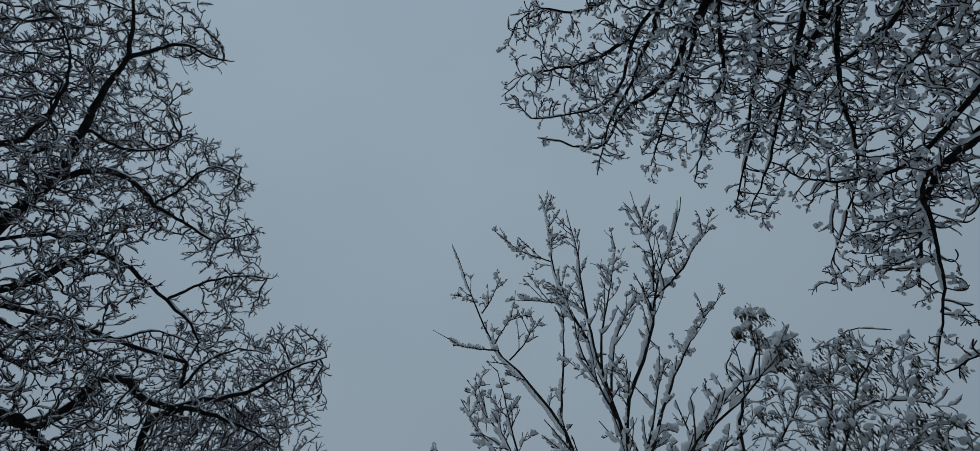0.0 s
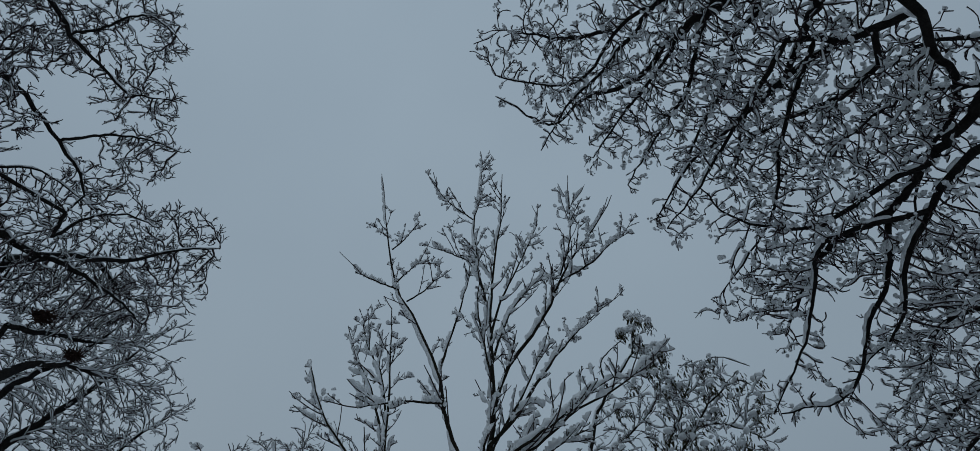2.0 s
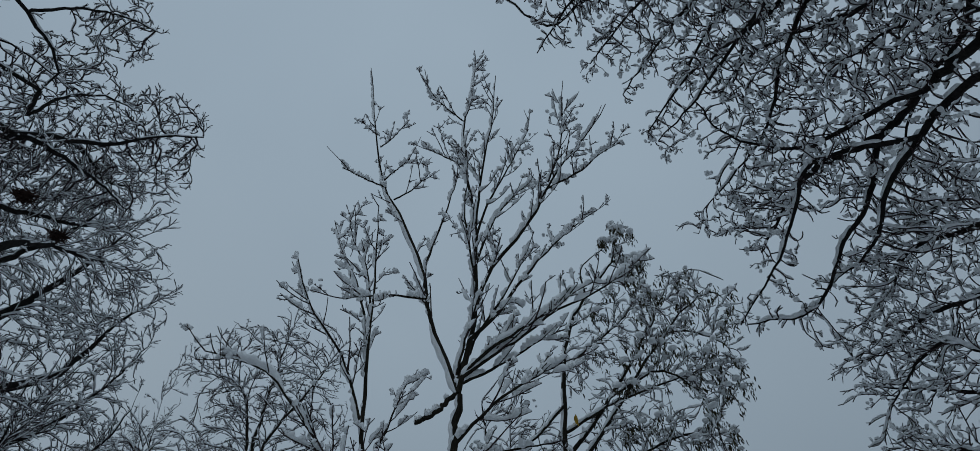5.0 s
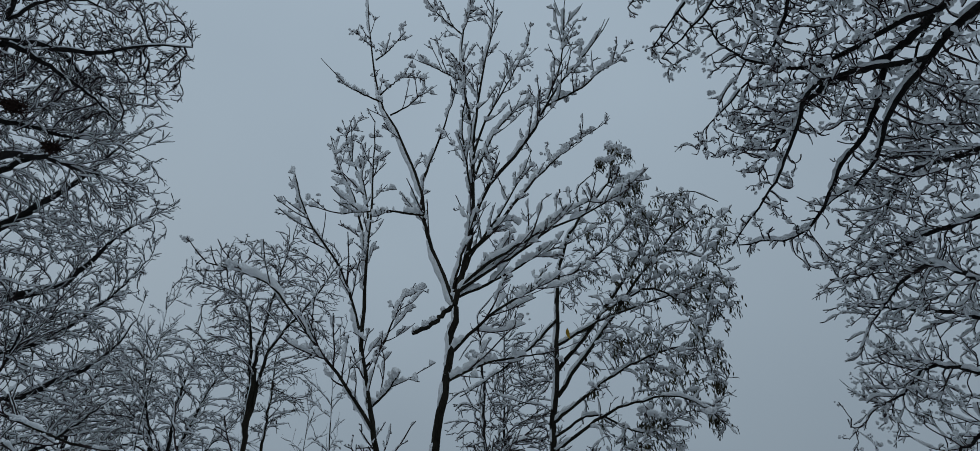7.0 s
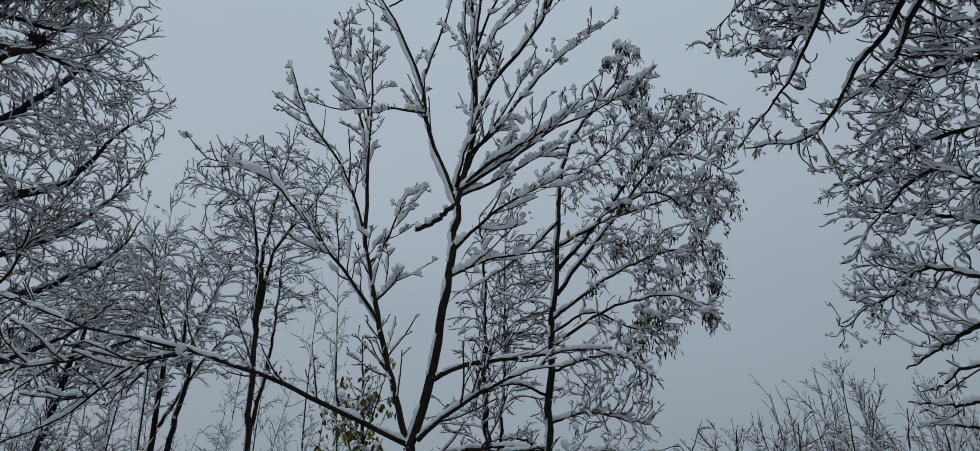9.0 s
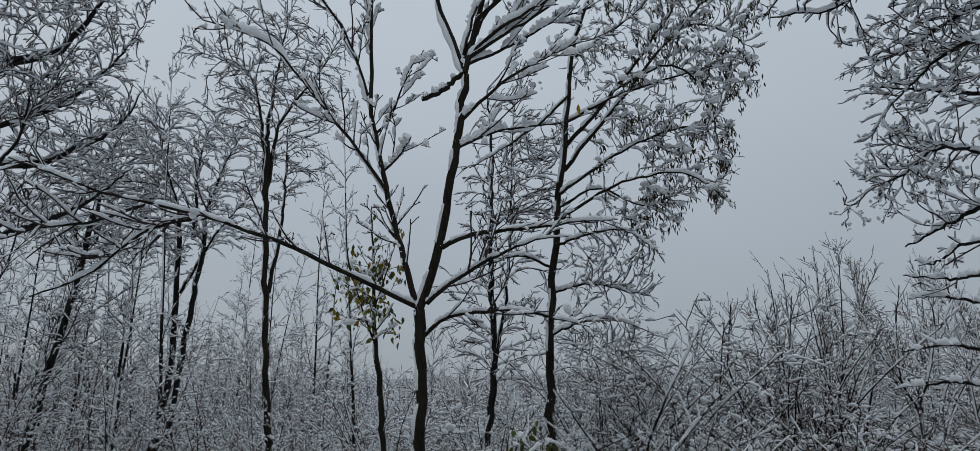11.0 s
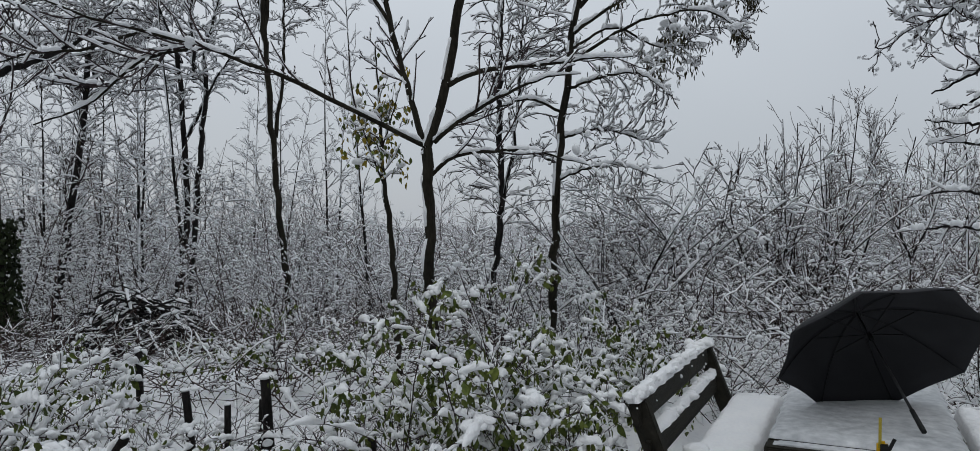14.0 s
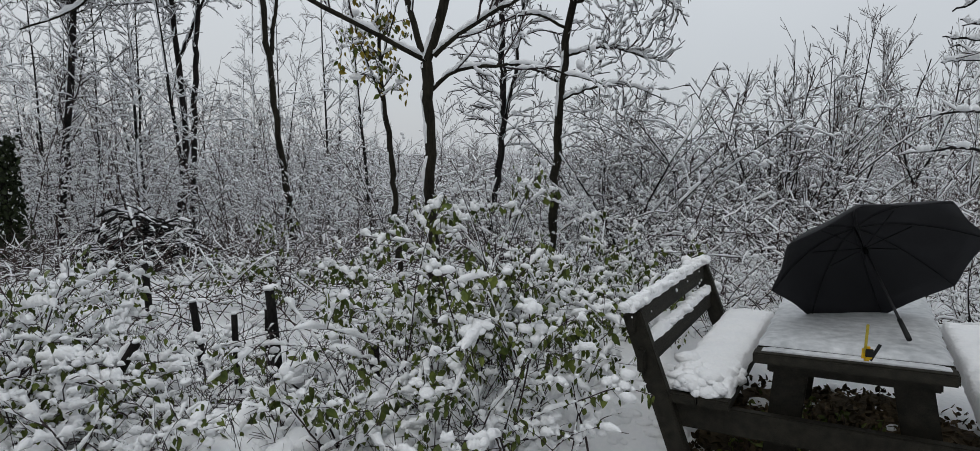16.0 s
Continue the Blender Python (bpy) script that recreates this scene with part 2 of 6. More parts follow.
LEAF_F = np.array([(i, (i + 1) % 8, 8) for i in range(8)])


def leaves(rng, P, size, hang=0.7, narrow=1.0):
    """Small folded leaves at places P (n, 3), as triangles."""
    n = len(P)
    D = unit(rng.normal(size=(n, 3)) * (1 - hang) + np.array([0, 0, -hang]))
    S = unit(np.cross(D, rng.normal(size=(n, 3))))
    N = np.cross(S, D)
    z = size * rng.uniform(0.6, 1.25, (n, 1, 1))
    V = P[:, None] + z * (LEAF[None, :, 0:1] * narrow * S[:, None] + LEAF[None, :, 1:2] * D[:, None] + LEAF[None, :, 2:3] * N[:, None])
    return V.reshape(-1, 3), (np.arange(n)[:, None, None] * 9 + LEAF_F).reshape(-1, 3)


def ball():
    bm = bmesh.new()
    bmesh.ops.create_icosphere(bm, subdivisions=2, radius=1)
    v, f = np.array([q.co[:] for q in bm.verts]), np.array([[q.index for q in p.verts] for p in bm.faces])
    bm.free()
    return v, f


BALL = ball()


def clumps(rng, P, size, flat=0.65):
    """Uneven lumps of snow at places P."""
    v, f = BALL
    n = len(P)
    bump = 1 + 0.0 * np.zeros((n, len(v), 1))
    for _ in range(6):
        d = unit(rng.normal(size=(n, 1, 3)))
        bump = bump + rng.uniform(-0.32, 0.5, (n, 1, 1)) * np.clip((v[None] * d).sum(-1, keepdims=True), 0, 1) ** 2
    bump = bump * (1 + rng.normal(0, 0.05, (n, len(v), 1)))
    z = (size if np.ndim(size) else np.full(n, size))[:, None, None] * rng.uniform(0.6, 1.3, (n, 1, 1))
    sc = np.concatenate([rng.uniform(0.8, 1.4, (n, 1, 2)), rng.uniform(flat * 0.7, flat * 1.25, (n, 1, 1))], -1)
    V = P[:, None] + v[None] * bump * sc * z
    return V.reshape(-1, 3), (np.arange(n)[:, None, None] * len(v) + f).reshape(-1, 3)


def caps(rng, at, size):
    """Small knots of snow, three lumps each, on the ends of twigs."""
    at = np.repeat(at, 3, axis=0) + rng.normal(0, size * 0.8, (3 * len(at), 3))
    line = np.stack([at, at, at + rng.normal(0, 1, at.shape)], 1)
    return beads(rng, line[:, :2] + (line[:, 2:] - line[:, :1]) * np.array([[[0.0], [0.01]]]), np.full((len(at), 2), size * 0.1), size, 2.0, 1, 1.05)


def drift(rng, P, R, thick, share=0.6, run=5, sides=6, fat=0.4, blunt=0.35, cling=0.38):
    """Runs of snow lying along the upper side of lines, rounded, with bare gaps between them."""
    n, k = R.shape
    T, S, U = axes(P)
    wind = np.array([-0.8, 0.1, 0.3])
    wind = unit(wind - (T * wind).sum(-1, keepdims=True) * T)
    steep = np.abs(T[..., 2:3]) ** 2
    U = unit(U * (1 - 0.8 * steep) + wind * 0.8 * steep)
    S = unit(np.cross(T, U))
    raw = rng.random((n, k + run))
    acc = np.cumsum(np.concatenate([np.zeros((n, 1)), raw], 1), 1)
    g = (acc[:, run:run + k] - acc[:, :k]) / run
    edge = np.quantile(g, 1 - share) if g.size else 0.0
    g = np.clip((g - edge) * run ** 0.5 * 3.2, 0, 1) ** blunt
    t = thick * g * (0.72 + 0.56 * rng.random((n, k))) * (1 - (1 - cling) * steep[..., 0])
    on = t > 0.002
    t[:, 0] *= 0.25
    t[:, -1] *= 0.12
    w = np.where(on, np.maximum(R * 0.8, 0) + t * fat, R * 0.2)
    h = np.where(on, t * 0.55 + R * 0.3, R * 0.2)
    C = P + U * np.where(on, R * 0.5 + t * 0.45, 0)[..., None] + S * (rng.normal(0, 0.12, (n, k)) * t)[..., None]
    V, F = rings(C, S, U, w, h, np.arange(sides) * 2 * np.pi / sides + 0.2)
    F = F.reshape(n, k - 1, sides, 4)[on[:, :-1] | on[:, 1:]].reshape(-1, 4)
    used_rows, F = np.unique(F, return_inverse=True)
    return V[used_rows], F.reshape(-1, 4)


def colonize(rng, start, along, aims, step, reach, kill, rounds=60, wob=0.25, pull=(0, 0, 0), most=2, flow=0.0):
    """Twigs that grow from limbs towards free space, dividing as they go: places and parents."""
    pos, par = start.copy(), np.full(len(start), -1)
    kids = np.zeros(len(start), int)
    near = np.zeros(len(aims), int)
    far = np.full(len(aims), 1e9)

    def update(fresh, first):
        for a in range(0, len(fresh), 400):
            q = fresh[a:a + 400]
            d = (aims ** 2).sum(1)[:, None] + (q ** 2).sum(1)[None] - 2 * aims @ q.T
            j = d.argmin(1)
            m = d[np.arange(len(aims)), j]
            hit = m < far
            near[hit], far[hit] = first + a + j[hit], m[hit]

    update(pos, 0)
    for _ in range(rounds):
        live = far > kill * kill
        aims, near, far = aims[live], near[live], far[live]
        use = (far < reach * reach) & (kids[near] < most)
        if flow:
            use &= (unit(aims - pos[near]) * along[near]).sum(1) > 0.6 * flow - 0.3
        if not use.any():
            break
        who, back = np.unique(near[use], return_inverse=True)
        way = np.zeros((len(who), 3))
        np.add.at(way, back, unit(aims[use] - pos[near[use]]))
        way = unit(unit(way) * (1 - flow) + along[who] * flow + rng.normal(0, wob, way.shape) + np.array(pull))
        fresh = pos[who] + way * step * rng.uniform(0.7, 1.2, (len(who), 1))
        kids[who] += 1
        first = len(pos)
        along = np.concatenate([along, way])
        pos, par, kids = np.concatenate([pos, fresh]), np.concatenate([par, who]), np.concatenate([kids, np.zeros(len(fresh), int)])
        update(fresh, first)
    return pos, par


def chains(pos, par, tip, most, power=3.2):
    """Cuts a grown tree into lines of equal length, with radii that add up towards the limbs."""
    n = len(pos)
    area = np.zeros(n)
    main, best = np.full(n, -1), np.zeros(n)
    for i in range(n - 1, -1, -1):
        if area[i] == 0:
            area[i] = tip ** power
        p = par[i]
        if p >= 0:
            area[p] += area[i]
            if area[i] > best[p]:
                best[p], main[p] = area[i], i
    r = np.minimum(area ** (1 / power), most)
    groups = {}
    for i in range(n):
        p = par[i]
        if p < 0 or (main[p] == i and par[p] >= 0):
            continue
        line, rad = [pos[p], pos[i]], [min(r[i] * 1.05, r[p] if par[p] >= 0 else 9), r[i]]
        j = main[i]
        while j >= 0:
            line.append(pos[j])
            rad.append(r[j])
            j = main[j]
        groups.setdefault(len(line), []).append((line, rad))
    return [(np.array([a for a, b in g]), np.array([b for a, b in g])) for k, g in sorted(groups.items())]


def lobe(which, centre, radius):
    """Adds a rounded lobe to a crown."""
    which.append((*centre, radius))


def crown(rng, lines, origin, lobes, density, step=0.1, reach=0.5, kill=0.11, wob=0.25, pull=(0, 0, 0), tip=0.006, most=0.03, deep=0.7, away=(0, 0, 1), flow=0.0):
    """A crown of twigs that fills lobes round the limbs, denser towards the outside of each lobe."""
    aims = []
    view = unit(np.array(away, float))
    for x, y, z, r in lobes:
        m = rng.poisson(density * 4.19 * r ** 3 * deep)
        d = unit(rng.normal(size=(m, 3))) * (rng.random((m, 1)) ** 0.3) * r
        d = d - (d @ view)[:, None] * view * (1 - deep)
        aims.append(d + np.array([x, y, z]) - origin)
    aims = np.concatenate(aims)
    fine = [finer(L[None], np.zeros((1, len(L))), 40)[0][0] for L in lines]
    start = np.concatenate(fine)
    along = np.concatenate([unit(np.gradient(L, axis=0)) for L in fine])
    pos, par = colonize(rng, start, along, aims, step, reach, kill, 80, wob, pull, flow=flow)
    return chains(pos, par, tip, most)


# ---- ground and an unseen screen against sky light ----
def height(x, y):
    """Level clearing, then a slope down into a wooded valley."""
    d = np.maximum(0, y - 6.5 - 0.12 * x)
    z = -0.17 * d * np.exp(-d / 45) - 0.032 * np.maximum(0, d - 6)
    return z


def rough(x, y):
    return (0.05 * np.sin(1.9 * x + 1.3 * np.sin(1.1 * y)) * np.sin(1.6 * y + np.sin(1.7 * x)) + 0.025 * np.sin(4.7 * x + 2 * np.sin(3.1 * y)) * np.sin(5.3 * y))


def ground_z(x, y):
    return height(x, y) + rough(x, y) * np.exp(-(np.asarray(x) ** 2 + np.asarray(y) ** 2) / 900)


def build_ground():
    u = np.linspace(-1, 1, 171)
    x = 3.0 * np.sinh(u * 7.1) / 1.0
    X, Y = np.meshgrid(x, x + 3.0, indexing="ij")
    Z = ground_z(X, Y)
    V = np.stack([X, Y, Z], -1).reshape(-1, 3)
    n = len(u)
    a = (np.arange(n - 1)[:, None] * n + np.arange(n - 1)[None]).ravel()
    F = np.stack([a, a + n, a + n + 1, a + 1], -1)
    tagged(part("ground", (V, F), ground_material()), "uneven ground under fresh white snow, mottled darker farther out", "ground", kind="structure")


build_ground()


def unseen_screen():
    """An added dark wall, out of view behind and beside the path, that blocks low sky light."""
    rng = np.random.default_rng(3)
    a = np.radians(np.linspace(88, 272, 90))
    z = np.array([-0.5, 1.5, 3, 4.5, 6, 7, 8])
    r = 9.5 + rng.normal(0, 0.35, (90, 7))
    V = np.stack([np.sin(a)[:, None] * r, np.cos(a)[:, None] * r, z[None] + rng.normal(0, 0.5, (90, 7)) * (z > 0)], -1).reshape(-1, 3)
    i = (np.arange(89)[:, None] * 7 + np.arange(6)[None]).ravel()
    F = np.stack([i, i + 1, i + 8, i + 7], -1)
    m = material("dark_screen", (0.02, 0.018, 0.016), (0.35, 0.35, 0.36), 1.5, 0.95, 0.4, 9)
    tagged(part("backdrop", (V, F), m), "unseen dark mottled screen added behind the view to block sky light", "woods", kind="structure")


unseen_screen()


# ---- trees ----
def tree(name, limbs, base, shoots, seed, label, snow=0.03, cover=0.6, bark=BARK, sides=8, extra=None, K=16, bare=0, twig=TWIG, low=-9.0, cling=0.38, runs=(5, 3, 2)):
    """A bare tree: thick limbs along given lines, shoots of several orders, and snow on all of it."""
    rng = np.random.default_rng(seed)
    root = tagged(new(name), label, "bush" if "bush" in name else "tree")
    root.location = base
    o = np.array(base, float)
    lines, rads = [], []
    for r0, r1, *pts in limbs:
        L = spline(np.array(pts) - o, K)
        wig = rng.normal(0, 1, (K, 3)) * min(0.012, r0 * 0.25)
        wig[0] = wig[-1] = 0
        lines.append(L + wig)
        rads.append(np.linspace(r0, r1, K))
    for i, (L, r) in enumerate(zip(lines, rads)):
        part("trunk" if i == 0 else "limb", tubes(L[None], r[None], sides), bark, root)
    P, R = np.array(lines), np.array(rads)
    high = np.where(P[..., 2].mean(1, keepdims=True) < low, 0.4, 1.0) * snow
    snows = [drift(rng, *finer(P[bare:], R[bare:], 60), high[bare:], cover + 0.1, 9, 7, 0.34, 0.35, cling)]
    if bare:
        snows.append(drift(rng, *finer(P[:bare], R[:bare], 60), snow * 0.65, 0.6, 5, 6, 0.3))
    P, R = P[bare:], R[bare:]
    twigs = []
    for j, sh in enumerate(shoots):
        P, R = sprout(rng, P, R, **sh)
        twigs.append(tubes(P, R, 4 if j == 0 and sides > 5 else 3))
        F, RF = finer(P, R, P.shape[1] * 2)
        high = np.where(P[..., 2].mean(1, keepdims=True) < low, 0.36, 1.0) * snow
        snows.append(drift(rng, F, RF, high * (0.85, 0.75, 0.4)[j], cover * (1.0, 0.9, 0.5)[j], runs[j], 5 if sides > 5 else 4, 0.4, 0.35, cling))
    part("crown", merged(twigs), twig, root, "thin dark bare twigs", "stuff")
    part("snow", merged(snows), SNOW_TWIG, root, "white snow lying along the branches", "stuff")
    if extra:
        extra(rng, root, P)
    return root


def crowned_tree(name, limbs, base, lobes, join, seed, label, grow, twiglets, snow=(0.03, 0.55), twig_snow=(0.018, 0.5), bark=BARK, extra=None, flesh=0.35, puffs=None):
    """A large bare tree: limbs along given lines, a crown grown into rounded lobes, twiglets at its ends and snow on all."""
    rng = np.random.default_rng(seed)
    root = tagged(new(name), label, "tree")
    root.location = base
    o = np.array(base, float)
    K = 24
    lines, rads = [], []
    for r0, r1, *pts in limbs:
        L = spline(np.array(pts) - o, K)
        wig = rng.normal(0, 1, (K, 3)) * min(0.014, r0 * 0.3)
        wig[0] = wig[-1] = 0
        lines.append(L + wig)
        rads.append(np.linspace(r0, r1, K))
    if join:
        trunk = spline(np.array(join[1]) - o, K)
        part("trunk", tubes(trunk[None], np.linspace(*join[0], K)[None], 12), bark, root)
        for i in range(len(limbs)):
            L, r = lines[i], rads[i][0]
            held = False
            for j, q in enumerate(lines[:len(limbs)]):
                d = np.linalg.norm(q - L[0], axis=1)
                if j != i and d.min() < 0.35 and (j < i or d.argmin() > 2):
                    lines[i] = L = np.concatenate([q[d.argmin()][None], L[1:]])
                    held = True
                    break
            if held:
                continue
            b = trunk[np.argmin(np.linalg.norm(trunk - L[0] + np.array([0, 0, 0.8]), axis=1))]
            if np.linalg.norm(b - L[0]) > 0.3:
                lines.append(spline([b, b * 0.62 + L[0] * 0.38 + (0, 0, 0.12), b * 0.25 + L[0] * 0.75 + rng.normal(0, 0.08, 3), L[0]], K))
                rads.append(np.linspace(min(r, 0.06) * 1.2, min(r, 0.06) * 0.9, K))
    for i, (L, r) in enumerate(zip(lines, rads)):
        part("trunk" if i == 0 and not join else "limb", tubes(L[None], r[None], 8), bark, root)
    Q, RQ = finer(np.array(lines), np.array(rads), 60)
    snows = [drift(rng, Q, RQ, snow[0] * 1.2, snow[1], 6, 6, flesh)]
    twigs, ends = [], []

    def spray(P, R, orders):
        A, RA = sprout(rng, P, R, **orders[0])
        if len(A):
            twigs.append(tubes(A, RA, 3))
            snows.append(drift(rng, A, RA, *twig_snow, 2, 4 if len(orders) > 1 else 3, 0.62))
            ends.append(A[:, -1])
            if puffs and len(orders) == 1:
                snows.append(caps(rng, A[rng.random(len(A)) < puffs[1]][:, -1], puffs[0]))
            if len(orders) > 1:
                spray(A, RA, orders[1:])

    for P, R in crown(rng, lines[:len(limbs)], o, lobes, **grow):
        P, R = finer(P, R, 2 * P.shape[1] - 1)
        P[:, 1:-1] = P[:, 1:-1] * 0.5 + (P[:, :-2] + P[:, 2:]) * 0.25
        twigs.append(tubes(P, R, 5 if P.shape[1] > 12 else 4))
        snows.append(drift(rng, P, R, *snow, 4, 5, flesh))
        spray(P, R, twiglets)
    spray(np.array(lines[:len(limbs)]), np.array(rads[:len(limbs)]), [dict(twiglets[0], per_m=2.5)] + twiglets[1:])
    part("crown", merged(twigs), TWIG, root, "thin dark bare twigs", "stuff")
    part("snow", merged(snows), SNOW_TWIG, root, "white snow lying along the branches", "stuff")
    if extra:
        extra(rng, root, np.concatenate(ends))
    return root


def hanging_keys(rng, root, ends):
    fringe = np.clip((ends[:, 0] - 0.5 - 0.12 * np.abs(ends[:, 2] - 4.6)) * 0.5, 0, 0.42) * (ends[:, 2] > 2.9)
    plume = 0.9 * (np.linalg.norm((ends - (1.72, 0.15, 7.85)) * (2.6, 1.4, 0.8), axis=1) < 0.72)
    side = ends[rng.random(len(ends)) < np.maximum(fringe * 0.26, plume * 0.75)]
    n = 10
    at = np.repeat(side, n, axis=0) + rng.normal(0, 0.03, (len(side) * n, 3)) - np.stack([np.zeros(len(side) * n)] * 2 + [rng.uniform(0, 0.1, len(side) * n)], 1)
    part("seed_mass", leaves(rng, at, 0.075, 0.8, 0.45), SEED, root, "dry brown seed keys hanging in bunches", "stuff")
    caps = side[rng.random(len(side)) < 0.8]
    part("snow_load", clumps(rng, caps + (0, 0, 0.03), 0.042, 0.7), SNOW_TWIG, root, "small caps of snow on the bunches", "stuff")


def dark_cones(rng, root, P):
    ends = P[rng.random(len(P)) < 0.3][:, -1]
    part("cone_cluster", leaves(rng, ends, 0.055, 0.9, 0.8), SEED, root, "small dark hanging cones", "stuff")


def snow_knots(rng, root, P):
    ends = P[rng.random(len(P)) < 0.06][:, -1]
    part("snow_load", caps(rng, ends, 0.032), SNOW_TWIG, root, "rounded lumps of snow on the twig ends", "stuff")


def yellow_leaves(rng, root, P):
    ends = P[:, -1]
    at = np.repeat(ends, 3, axis=0) + rng.normal(0, 0.035, (len(ends) * 3, 3))
    green = rng.random(len(at)) < 0.45
    part("foliage", leaves(rng, at[~green], 0.062, 0.7, 1.0), LEAF_YELLOW, root, "last yellow leaves", "stuff")
    part("foliage", leaves(rng, at[green], 0.06, 0.7, 1.0), LEAF_GREEN, root, "last green leaves", "stuff")
    part("snow_load", clumps(rng, P[rng.random(len(P)) < 0.1][:, 2], 0.035), SNOW, root, "lumps of snow caught in the leaves", "stuff")


UPRIGHT = [dict(per_m=7, length=0.42, angle=42, up=0.07, wob=0.07, k=7, start=0.12, thin=0.7, taper=0.6, shrink=0.35, least=0.0065),
           dict(per_m=7, length=0.16, angle=46, up=0.05, wob=0.1, k=4, thin=0.8, least=0.0055, taper=0.75),
           dict(per_m=9, length=0.045, angle=48, up=0.03, wob=0.15, k=2, least=0.005, taper=1.0)]
WOODS = [dict(per_m=6, length=1.4, angle=40, up=0.05, wob=0.12, k=9, start=0.5, least=0.012, shrink=0.3),
         dict(per_m=6.5, length=0.65, angle=42, up=0.05, wob=0.16, k=6, least=0.009),
         dict(per_m=8, length=0.26, angle=42, up=0.04, wob=0.18, k=3, least=0.007)]


def limb(which, r0, r1, *points):
    """Adds a limb, tapering from r0 to r1, that bends through a few points."""
    which.append((r0, r1, *points))


T1 = []
limb(T1, 0.0420, .045, (-0.43, 4.45, 0.08), (-0.48, 4.45, 2.14))
limb(T1, 0.0378, .033, (-0.48, 4.45, 2.15), (-0.32, 4.47, 2.67), (-0.19, 4.48, 3.45), (-0.09, 4.50, 4.16))
limb(T1, 0.0227, .020, (-0.10, 4.49, 4.17), (-0.16, 4.49, 4.13), (-0.30, 4.42, 3.97), (-0.45, 4.35, 3.87))
limb(T1, 0.0252, .02, (-0.51, 4.45, 2.21), (-0.73, 4.58, 2.98), (-0.94, 4.70, 3.90))
limb(T1, .022, .004, (-0.42, 4.45, 2.19), (-0.17, 4.39, 2.37), (0.12, 4.33, 2.53), (0.41, 4.26, 2.63), (0.68, 4.20, 2.65))
limb(T1, .022, .004, (-0.30, 4.45, 2.63), (-0.07, 4.41, 2.72), (0.71, 4.34, 2.79), (1.09, 4.30, 2.80))
limb(T1, .018, .004, (-0.44, 4.45, 1.94), (-0.27, 4.41, 2.07), (0.02, 4.38, 2.11), (0.35, 4.34, 2.10), (0.82, 4.30, 1.97))
limb(T1, 0.0286, .006, (-0.10, 4.49, 4.17), (0.09, 4.52, 5.02), (0.11, 4.55, 5.73), (0.14, 4.59, 6.26), (0.09, 4.62, 6.70), (0.06, 4.65, 7.31), (0.06, 4.68, 8.17), (0.16, 4.72, 8.77), (0.28, 4.75, 9.80))
limb(T1, .016, .005, (0.14, 4.55, 6.18), (0.21, 4.51, 6.76), (0.31, 4.47, 7.36), (0.42, 4.44, 7.90), (0.53, 4.40, 8.87))
limb(T1, .015, .005, (0.13, 4.55, 5.97), (0.27, 4.65, 6.54), (0.46, 4.75, 7.05), (0.70, 4.85, 7.62), (0.97, 4.95, 8.34))
limb(T1, .022, .005, (0.10, 4.52, 5.10), (0.29, 4.49, 5.55), (0.55, 4.46, 5.86), (0.80, 4.44, 6.23), (0.97, 4.41, 6.58), (1.20, 4.38, 6.97), (1.48, 4.35, 7.32), (1.73, 4.33, 7.68), (1.91, 4.30, 8.00))
limb(T1, .014, .005, (0.97, 4.40, 6.57), (1.41, 4.47, 6.91), (1.71, 4.53, 7.26), (2.06, 4.60, 7.58))
limb(T1, .012, .005, (1.00, 4.40, 6.68), (1.18, 4.33, 7.11), (1.27, 4.27, 7.59), (1.34, 4.20, 8.04))
limb(T1, .020, .005, (0.02, 4.50, 4.70), (0.28, 4.50, 4.95), (0.58, 4.58, 5.43), (0.85, 4.65, 5.79), (1.17, 4.72, 6.18), (1.54, 4.80, 6.53))
limb(T1, .018, .005, (-0.06, 4.49, 4.32), (0.55, 4.50, 4.74), (0.85, 4.42, 4.93), (1.16, 4.35, 5.03), (1.41, 4.28, 5.14), (1.71, 4.20, 5.35))
limb(T1, .024, .005, (-0.10, 4.49, 4.17), (-0.21, 4.50, 4.53), (-0.32, 4.51, 4.82), (-0.40, 4.52, 5.18), (-0.42, 4.53, 5.57), (-0.56, 4.54, 5.97), (-0.73, 4.54, 6.42), (-0.90, 4.55, 6.79), (-1.01, 4.56, 7.32), (-1.12, 4.57, 8.07), (-1.22, 4.58, 9.00))
limb(T1, .014, .005, (-0.42, 4.53, 5.58), (-0.35, 4.58, 5.89), (-0.23, 4.64, 6.35), (-0.12, 4.70, 6.86), (0.02, 4.75, 7.43))
limb(T1, .013, .005, (-0.40, 4.52, 5.19), (-0.66, 4.40, 5.17), (-0.88, 4.27, 5.09), (-1.11, 4.15, 4.98))
limb(T1, .011, .005, (-0.89, 4.55, 6.83), (-1.12, 4.42, 6.86), (-1.37, 4.30, 6.94))
limb(T1, .010, .005, (-0.79, 4.55, 6.63), (-0.59, 4.62, 6.86), (-0.39, 4.70, 7.24))
limb(T1, .009, .005, (-1.01, 4.56, 7.59), (-0.87, 4.61, 7.84), (-0.68, 4.65, 8.25))
limb(T1, .010, .005, (-0.95, 4.55, 6.94), (-0.76, 4.47, 7.07), (-0.61, 4.40, 7.16))
